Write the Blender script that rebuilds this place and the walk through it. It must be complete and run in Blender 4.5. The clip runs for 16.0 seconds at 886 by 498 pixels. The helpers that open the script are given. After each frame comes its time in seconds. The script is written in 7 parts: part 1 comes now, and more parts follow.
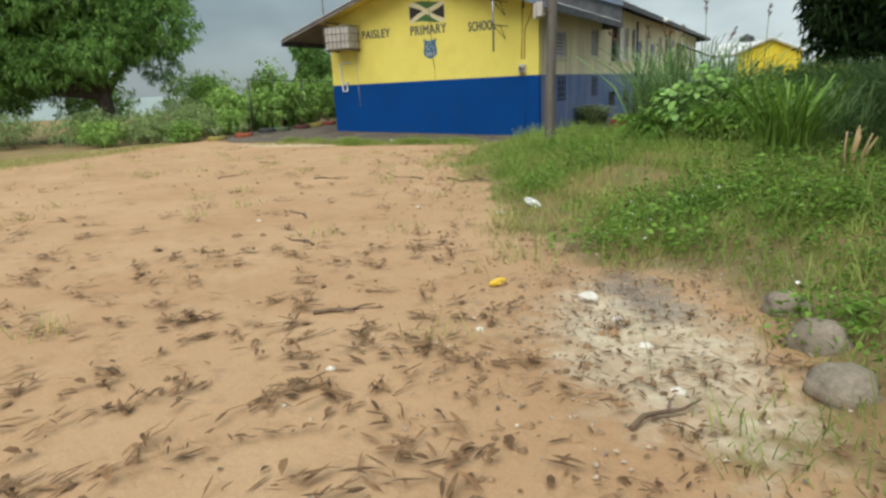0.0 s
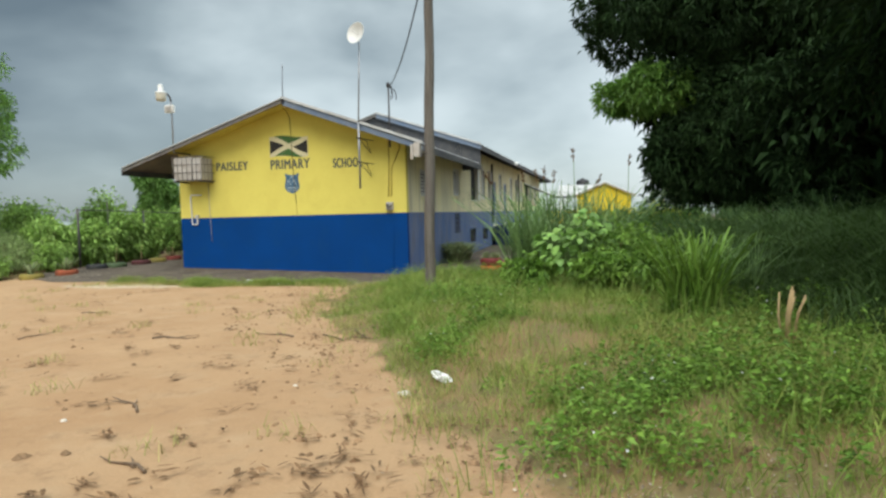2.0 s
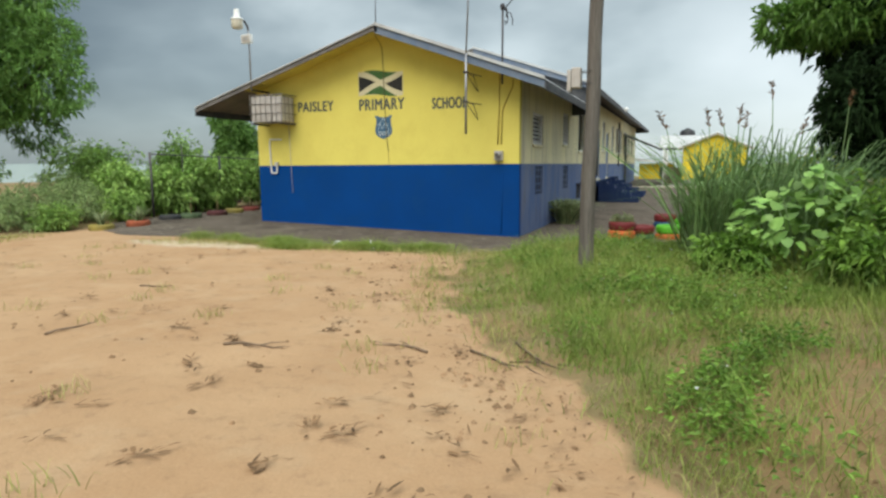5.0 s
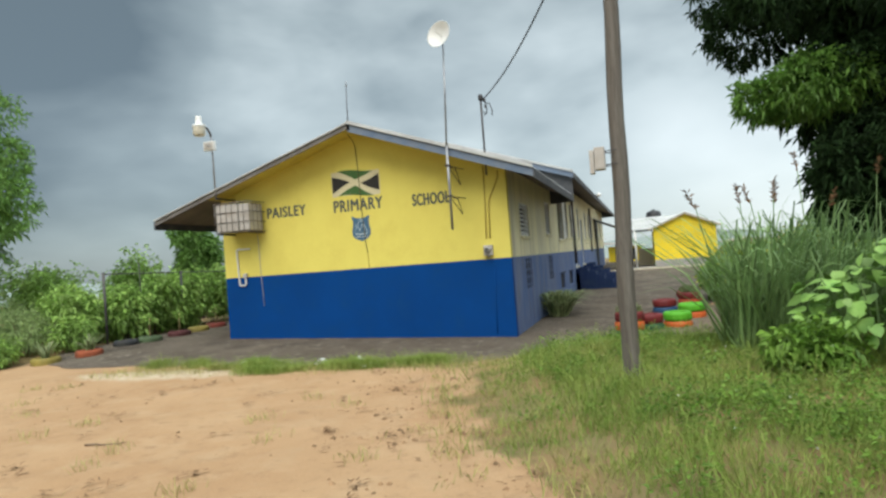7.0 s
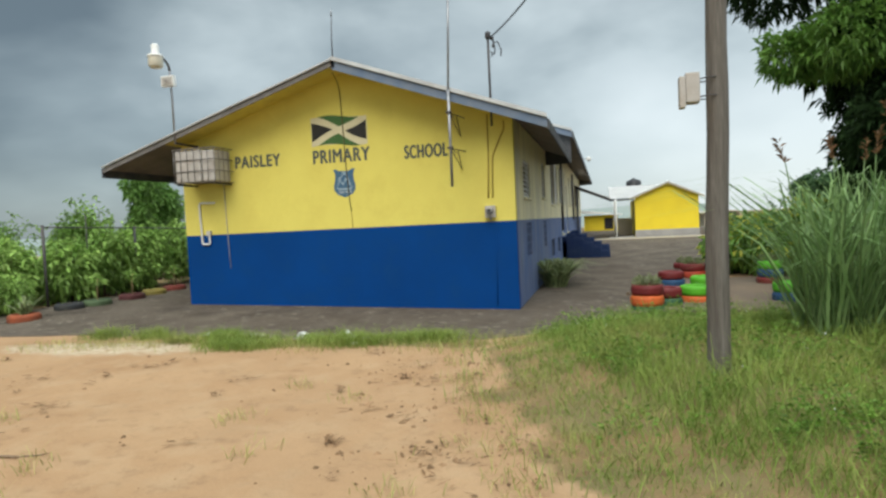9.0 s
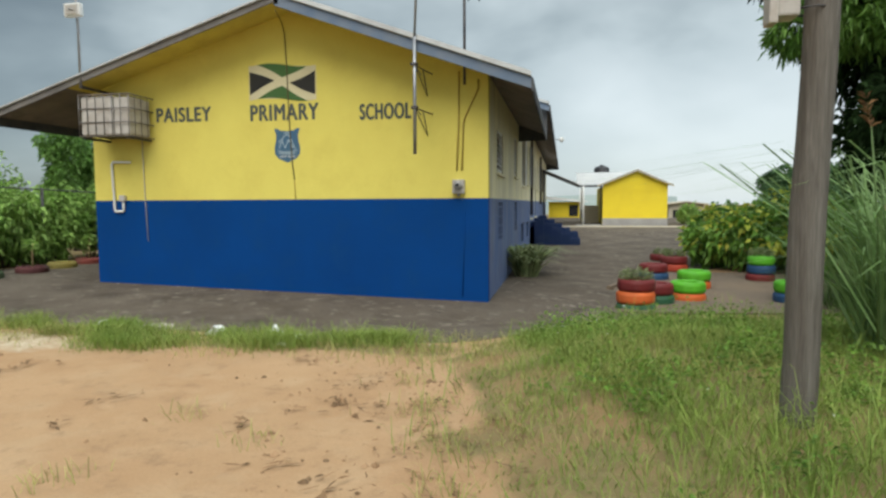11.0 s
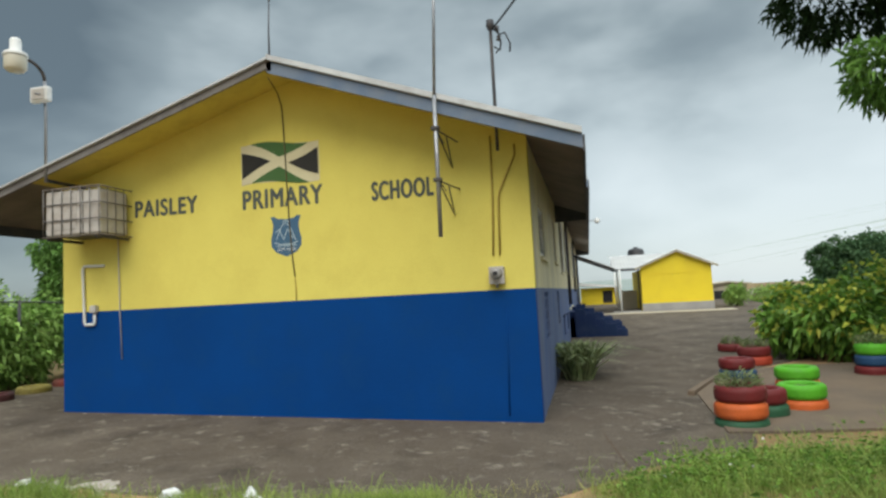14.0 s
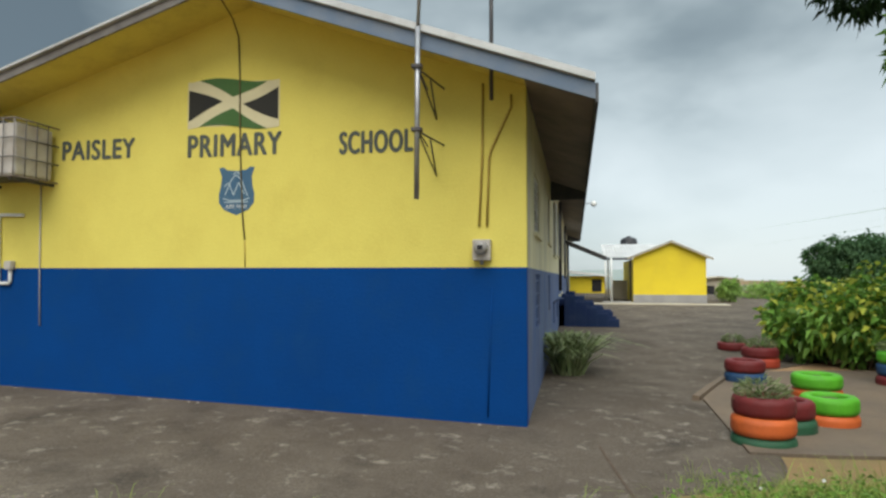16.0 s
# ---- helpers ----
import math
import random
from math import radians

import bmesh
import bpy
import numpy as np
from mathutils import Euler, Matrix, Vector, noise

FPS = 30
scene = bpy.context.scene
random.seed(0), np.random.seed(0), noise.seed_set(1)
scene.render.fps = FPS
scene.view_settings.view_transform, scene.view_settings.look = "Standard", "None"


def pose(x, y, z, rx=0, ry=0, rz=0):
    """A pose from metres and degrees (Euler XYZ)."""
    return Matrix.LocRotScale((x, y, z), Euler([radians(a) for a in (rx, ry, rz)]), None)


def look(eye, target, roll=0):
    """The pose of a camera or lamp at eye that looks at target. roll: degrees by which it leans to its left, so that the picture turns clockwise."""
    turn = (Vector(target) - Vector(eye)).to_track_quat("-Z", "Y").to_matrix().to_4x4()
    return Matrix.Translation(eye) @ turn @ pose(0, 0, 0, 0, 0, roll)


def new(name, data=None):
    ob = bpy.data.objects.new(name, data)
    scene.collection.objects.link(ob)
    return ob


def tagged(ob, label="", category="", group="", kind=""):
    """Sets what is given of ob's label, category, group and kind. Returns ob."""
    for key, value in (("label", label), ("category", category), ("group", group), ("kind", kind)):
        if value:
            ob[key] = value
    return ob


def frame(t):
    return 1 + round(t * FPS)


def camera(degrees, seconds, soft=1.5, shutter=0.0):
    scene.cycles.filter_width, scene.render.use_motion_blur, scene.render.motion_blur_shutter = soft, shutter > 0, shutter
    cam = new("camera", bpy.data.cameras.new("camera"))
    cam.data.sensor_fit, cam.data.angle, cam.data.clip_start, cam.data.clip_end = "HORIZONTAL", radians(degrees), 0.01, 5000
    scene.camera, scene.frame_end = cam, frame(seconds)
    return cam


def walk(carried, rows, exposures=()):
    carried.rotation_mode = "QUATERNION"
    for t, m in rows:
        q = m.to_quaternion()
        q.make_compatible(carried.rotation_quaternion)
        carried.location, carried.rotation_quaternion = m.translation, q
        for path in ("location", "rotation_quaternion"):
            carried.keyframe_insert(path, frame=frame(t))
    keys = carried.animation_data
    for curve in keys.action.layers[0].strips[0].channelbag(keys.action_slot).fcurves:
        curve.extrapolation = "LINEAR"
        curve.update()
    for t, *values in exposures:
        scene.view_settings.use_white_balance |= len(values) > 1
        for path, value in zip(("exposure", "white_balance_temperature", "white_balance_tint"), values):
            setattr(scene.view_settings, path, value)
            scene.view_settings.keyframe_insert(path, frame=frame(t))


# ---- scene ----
cam = camera(71.3, 16.0, soft=2.6)
PATH = [
    (0, (6.581, -18.253, 1.473), (5.641, -16.561, 0.97), -2.7),
    (0.5, (6.467, -17.993, 1.519), (5.71, -16.172, 1.189), -3.0),
    (1, (6.241, -17.681, 1.576), (5.571, -15.81, 1.352), -1.1),
    (1.5, (5.961, -17.488, 1.651), (5.389, -15.574, 1.548), -4.5),
    (2, (5.715, -17.21, 1.654), (5.194, -15.282, 1.542), -1.5),
    (2.5, (5.356, -16.932, 1.675), (4.574, -15.096, 1.543), -2.4),
    (3, (5.111, -16.558, 1.631), (4.398, -14.712, 1.34), -1.7),
    (3.2, (4.97, -16.467, 1.657), (4.301, -14.601, 1.392), -0.3),
    (5.3, (3.729, -14.803, 1.709), (2.987, -12.966, 1.44), 0.0),
    (5.5, (3.671, -14.802, 1.712), (2.932, -12.956, 1.503), 1.1),
    (6, (3.379, -14.476, 1.78), (2.606, -12.634, 1.68), -0.6),
    (6.5, (3.089, -14.183, 1.776), (2.477, -12.279, 1.785), -1.2),
    (7, (2.855, -13.854, 1.815), (2.241, -11.951, 1.848), -4.4),
    (7.5, (2.593, -13.392, 1.718), (1.888, -11.526, 1.575), -3.7),
    (8, (2.269, -13.205, 1.755), (1.691, -11.297, 1.598), -2.8),
    (8.5, (2.004, -12.749, 1.801), (1.362, -10.855, 1.779), -3.2),
    (9, (1.721, -12.442, 1.762), (1.212, -10.509, 1.677), -2.8),
    (9.2, (1.712, -12.311, 1.741), (1.232, -10.373, 1.631), -3.0),
    (11.3, (1.179, -10.432, 1.647), (0.802, -8.474, 1.5), -0.2),
    (11.5, (1.142, -10.336, 1.683), (0.78, -8.373, 1.555), -2.1),
    (12, (1.142, -9.897, 1.725), (0.638, -7.962, 1.763), -0.9),
    (12.5, (1.03, -9.56, 1.706), (0.444, -7.65, 1.811), -2.5),
    (13, (0.938, -9.234, 1.689), (0.368, -7.321, 1.808), -0.8),
    (13.5, (0.863, -8.822, 1.661), (0.299, -6.909, 1.81), 0.9),
    (14, (0.708, -8.509, 1.684), (0.258, -6.566, 1.838), -3.0),
    (14.5, (0.68, -8.24, 1.655), (0.214, -6.304, 1.842), -2.5),
    (15, (0.624, -7.873, 1.652), (-0.115, -6.021, 1.817), -2.4),
    (15.5, (0.468, -7.454, 1.661), (-0.086, -5.538, 1.816), -1.4),
    (16, (0.547, -7.123, 1.622), (0.128, -5.17, 1.714), 0.1),
]
walk(cam, [(t, look(eye, target, roll)) for t, eye, target, roll in PATH],
     exposures=[(0.0, 0.86), (1.0, 0.92), (2.5, 0.95), (5.5, 0.92), (7.0, 0.98), (9.0, 0.88), (11.5, 0.82), (12.5, 0.9), (14.0, 0.8), (16.0, 0.85)])

# ---- world, sun and exposure ----
world = bpy.data.worlds.new("overcast_sky")
scene.world = world
world.use_nodes = True
wt = world.node_tree
wt.nodes.clear()


def wnode(kind, **settings):
    n = wt.nodes.new(kind)
    for key, value in settings.items():
        n.inputs[key].default_value = value
    return n


w_out = wt.nodes.new("ShaderNodeOutputWorld")
w_bg = wt.nodes.new("ShaderNodeBackground")
w_sky = wt.nodes.new("ShaderNodeTexSky")
w_sky.sky_type = "NISHITA"
w_sky.sun_disc = False
w_sky.sun_elevation = radians(55)
w_sky.sun_rotation = radians(180)
w_co = wt.nodes.new("ShaderNodeTexCoord")
w_map = wt.nodes.new("ShaderNodeMapping")
w_map.inputs["Scale"].default_value = (1.0, 1.0, 2.0)
w_map.inputs["Location"].default_value = (0.35, 0.2, 0.1)
wt.links.new(w_co.outputs["Generated"], w_map.inputs["Vector"])
w_n1 = wnode("ShaderNodeTexNoise", Scale=1.7, Detail=4.0, Roughness=0.45, Distortion=0.2)
w_n2 = wnode("ShaderNodeTexNoise", Scale=4.5, Detail=4.0, Roughness=0.5, Distortion=0.15)
wt.links.new(w_map.outputs["Vector"], w_n1.inputs["Vector"])
wt.links.new(w_map.outputs["Vector"], w_n2.inputs["Vector"])
w_mix = wt.nodes.new("ShaderNodeMath")
w_mix.operation = "MULTIPLY_ADD"
w_mix.inputs[1].default_value = 0.35
wt.links.new(w_n2.outputs["Fac"], w_mix.inputs[0])
wt.links.new(w_n1.outputs["Fac"], w_mix.inputs[2])
w_sep = wt.nodes.new("ShaderNodeSeparateXYZ")
wt.links.new(w_co.outputs["Generated"], w_sep.inputs[0])
# the cloud base is thin and pale low over the horizon, thick and dark higher up
w_low = wt.nodes.new("ShaderNodeMapRange")
w_low.inputs["From Min"].default_value = 0.0
w_low.inputs["From Max"].default_value = 0.34
w_low.inputs["To Min"].default_value = 0.19
w_low.inputs["To Max"].default_value = -0.06
wt.links.new(w_sep.outputs["Z"], w_low.inputs["Value"])
# the storm cloud stands over the west
w_side = wt.nodes.new("ShaderNodeMapRange")
w_side.inputs["From Min"].default_value = -1.0
w_side.inputs["From Max"].default_value = 1.0
wt.links.new(w_sep.outputs["X"], w_side.inputs["Value"])
w_bank = wt.nodes.new("ShaderNodeValToRGB")
w_bank.color_ramp.interpolation = "B_SPLINE"
for place, lift in ((0.09, 0.0), (0.17, 0.0), (0.275, 0.24), (0.40, 0.36), (0.5, 0.33), (0.65, 0.43), (1.0, 0.5)):
    e = w_bank.color_ramp.elements.new(place)
    e.color = (lift, lift, lift, 1)
w_bank.color_ramp.elements.remove(w_bank.color_ramp.elements[-1])
w_bank.color_ramp.elements[0].color = (0.0, 0.0, 0.0, 1)
wt.links.new(w_side.outputs[0], w_bank.inputs["Fac"])
w_west = wt.nodes.new("ShaderNodeMath")
w_west.operation = "SUBTRACT"
w_west.inputs[1].default_value = 0.3
wt.links.new(w_bank.outputs["Color"], w_west.inputs[0])
w_add = wt.nodes.new("ShaderNodeMath")
w_add.operation = "ADD"
wt.links.new(w_mix.outputs[0], w_add.inputs[0])
wt.links.new(w_low.outputs[0], w_add.inputs[1])
w_add2 = wt.nodes.new("ShaderNodeMath")
w_add2.operation = "ADD"
wt.links.new(w_add.outputs[0], w_add2.inputs[0])
wt.links.new(w_west.outputs[0], w_add2.inputs[1])
w_ramp = wt.nodes.new("ShaderNodeValToRGB")
w_ramp.color_ramp.elements[0].position = 0.42
w_ramp.color_ramp.elements[0].color = (0.066, 0.088, 0.098, 1)
w_ramp.color_ramp.elements[1].position = 1.0
w_ramp.color_ramp.elements[1].color = (0.385, 0.43, 0.44, 1)
for place, colour in ((0.62, (0.15, 0.185, 0.195, 1)), (0.78, (0.29, 0.335, 0.345, 1))):
    e = w_ramp.color_ramp.elements.new(place)
    e.color = colour
wt.links.new(w_add2.outputs[0], w_ramp.inputs["Fac"])
w_mul = wt.nodes.new("ShaderNodeMix")
w_mul.data_type = "RGBA"
w_mul.blend_type = "ADD"
w_mul.inputs[0].default_value = 0.01
wt.links.new(w_ramp.outputs["Color"], w_mul.inputs[6])
wt.links.new(w_sky.outputs["Color"], w_mul.inputs[7])
wt.links.new(w_mul.outputs[2], w_bg.inputs["Color"])
# an overcast dome: about three times as bright overhead as low down
w_dome = wt.nodes.new("ShaderNodeMapRange")
w_dome.inputs["From Min"].default_value = 0.45
w_dome.inputs["From Max"].default_value = 1.0
w_dome.inputs["To Min"].default_value = 1.0
w_dome.inputs["To Max"].default_value = 3.6
wt.links.new(w_sep.outputs["Z"], w_dome.inputs["Value"])
wt.links.new(w_dome.outputs[0], w_bg.inputs["Strength"])
wt.links.new(w_bg.outputs[0], w_out.inputs[0])

sun = new("sun", bpy.data.lights.new("sun", "SUN"))
sun.data.energy = 1.5
sun.data.angle = radians(50)
sun.data.color = (1.0, 0.95, 0.86)
sun.matrix_world = look((0, -20, 26), (0, 0, 0))


# ---- materials ----
def rgb(*c):
    return (*c, 1.0)


def material(name, base, second=None, scale=6.0, rough=0.8, metal=0.0, bump=0.2, bump_scale=40.0, fine=0.12, stain=None, stain_scale=1.2,
             stain_amount=0.5, stretch=(1, 1, 1), per_island=0.0, per_object=0.0, translucent=0.0, spec=0.35, flecks=None):
    """A procedural surface: a base colour varied at a coarse and a fine scale, stains, and fine relief."""
    m = bpy.data.materials.new(name)
    m.use_nodes = True
    nt = m.node_tree
    bsdf = nt.nodes["Principled BSDF"]
    bsdf.inputs["Roughness"].default_value = rough
    bsdf.inputs["Metallic"].default_value = metal
    bsdf.inputs["Specular IOR Level"].default_value = spec
    geo = nt.nodes.new("ShaderNodeNewGeometry")
    mp = nt.nodes.new("ShaderNodeMapping")
    mp.inputs["Scale"].default_value = stretch
    nt.links.new(geo.outputs["Position"], mp.inputs["Vector"])

    def noise_of(sc, detail=4.0, rough_=0.6):
        n = nt.nodes.new("ShaderNodeTexNoise")
        n.inputs["Scale"].default_value = sc
        n.inputs["Detail"].default_value = detail
        n.inputs["Roughness"].default_value = rough_
        nt.links.new(mp.outputs["Vector"], n.inputs["Vector"])
        return n.outputs["Fac"]

    def mixed(a, b, fac, mode="MIX"):
        x = nt.nodes.new("ShaderNodeMix")
        x.data_type = "RGBA"
        x.blend_type = mode
        for socket, value in ((x.inputs[6], a), (x.inputs[7], b), (x.inputs[0], fac)):
            if isinstance(value, (tuple, float, int)):
                socket.default_value = value
            else:
                nt.links.new(value, socket)
        return x.outputs[2]

    def ramped(value, lo, hi, to=1.0):
        r = nt.nodes.new("ShaderNodeMapRange")
        r.inputs["From Min"].default_value = lo
        r.inputs["From Max"].default_value = hi
        r.inputs["To Max"].default_value = to
        nt.links.new(value, r.inputs["Value"])
        return r.outputs[0]

    colour = rgb(*base)
    if second:
        colour = mixed(colour, rgb(*second), ramped(noise_of(scale), 0.35, 0.65))
    if stain:
        colour = mixed(colour, rgb(*stain), ramped(noise_of(stain_scale, 7.0, 0.68), 0.5, 0.72, stain_amount))
    if flecks:
        colour = mixed(colour, rgb(*flecks), ramped(noise_of(stain_scale * 4.3, 8.0, 0.75), 0.56, 0.7, 0.85))
    if fine:
        grain = ramped(noise_of(bump_scale * 1.7, 3.0), 0.3, 0.7)
        dark = mixed(rgb(1 - fine, 1 - fine, 1 - fine), rgb(1 + fine, 1 + fine, 1 + fine), grain)
        colour = mixed(colour, dark, 1.0, "MULTIPLY")
    for amount, kind in ((per_island, "island"), (per_object, "object")):
        if amount:
            if kind == "island":
                value = geo.outputs["Random Per Island"]
            else:
                value = nt.nodes.new("ShaderNodeObjectInfo").outputs["Random"]
            hsv = nt.nodes.new("ShaderNodeHueSaturation")
            r = nt.nodes.new("ShaderNodeMapRange")
            r.inputs["To Min"].default_value = 1 - amount
            r.inputs["To Max"].default_value = 1 + amount
            nt.links.new(value, r.inputs["Value"])
            nt.links.new(r.outputs[0], hsv.inputs["Value"])
            if isinstance(colour, tuple):
                hsv.inputs["Color"].default_value = colour
            else:
                nt.links.new(colour, hsv.inputs["Color"])
            colour = hsv.outputs["Color"]
    if isinstance(colour, tuple):
        bsdf.inputs["Base Color"].default_value = colour
    else:
        nt.links.new(colour, bsdf.inputs["Base Color"])
    if bump:
        b = nt.nodes.new("ShaderNodeBump")
        b.inputs["Strength"].default_value = bump
        b.inputs["Distance"].default_value = 0.02
        nt.links.new(noise_of(bump_scale, 5.0), b.inputs["Height"])
        nt.links.new(b.outputs[0], bsdf.inputs["Normal"])
    if translucent:
        tr = nt.nodes.new("ShaderNodeBsdfTranslucent")
        if isinstance(colour, tuple):
            tr.inputs["Color"].default_value = colour
        else:
            nt.links.new(colour, tr.inputs["Color"])
        ms = nt.nodes.new("ShaderNodeMixShader")
        ms.inputs[0].default_value = translucent
        nt.links.new(bsdf.outputs[0], ms.inputs[1])
        nt.links.new(tr.outputs[0], ms.inputs[2])
        nt.links.new(ms.outputs[0], nt.nodes["Material Output"].inputs["Surface"])
    return m


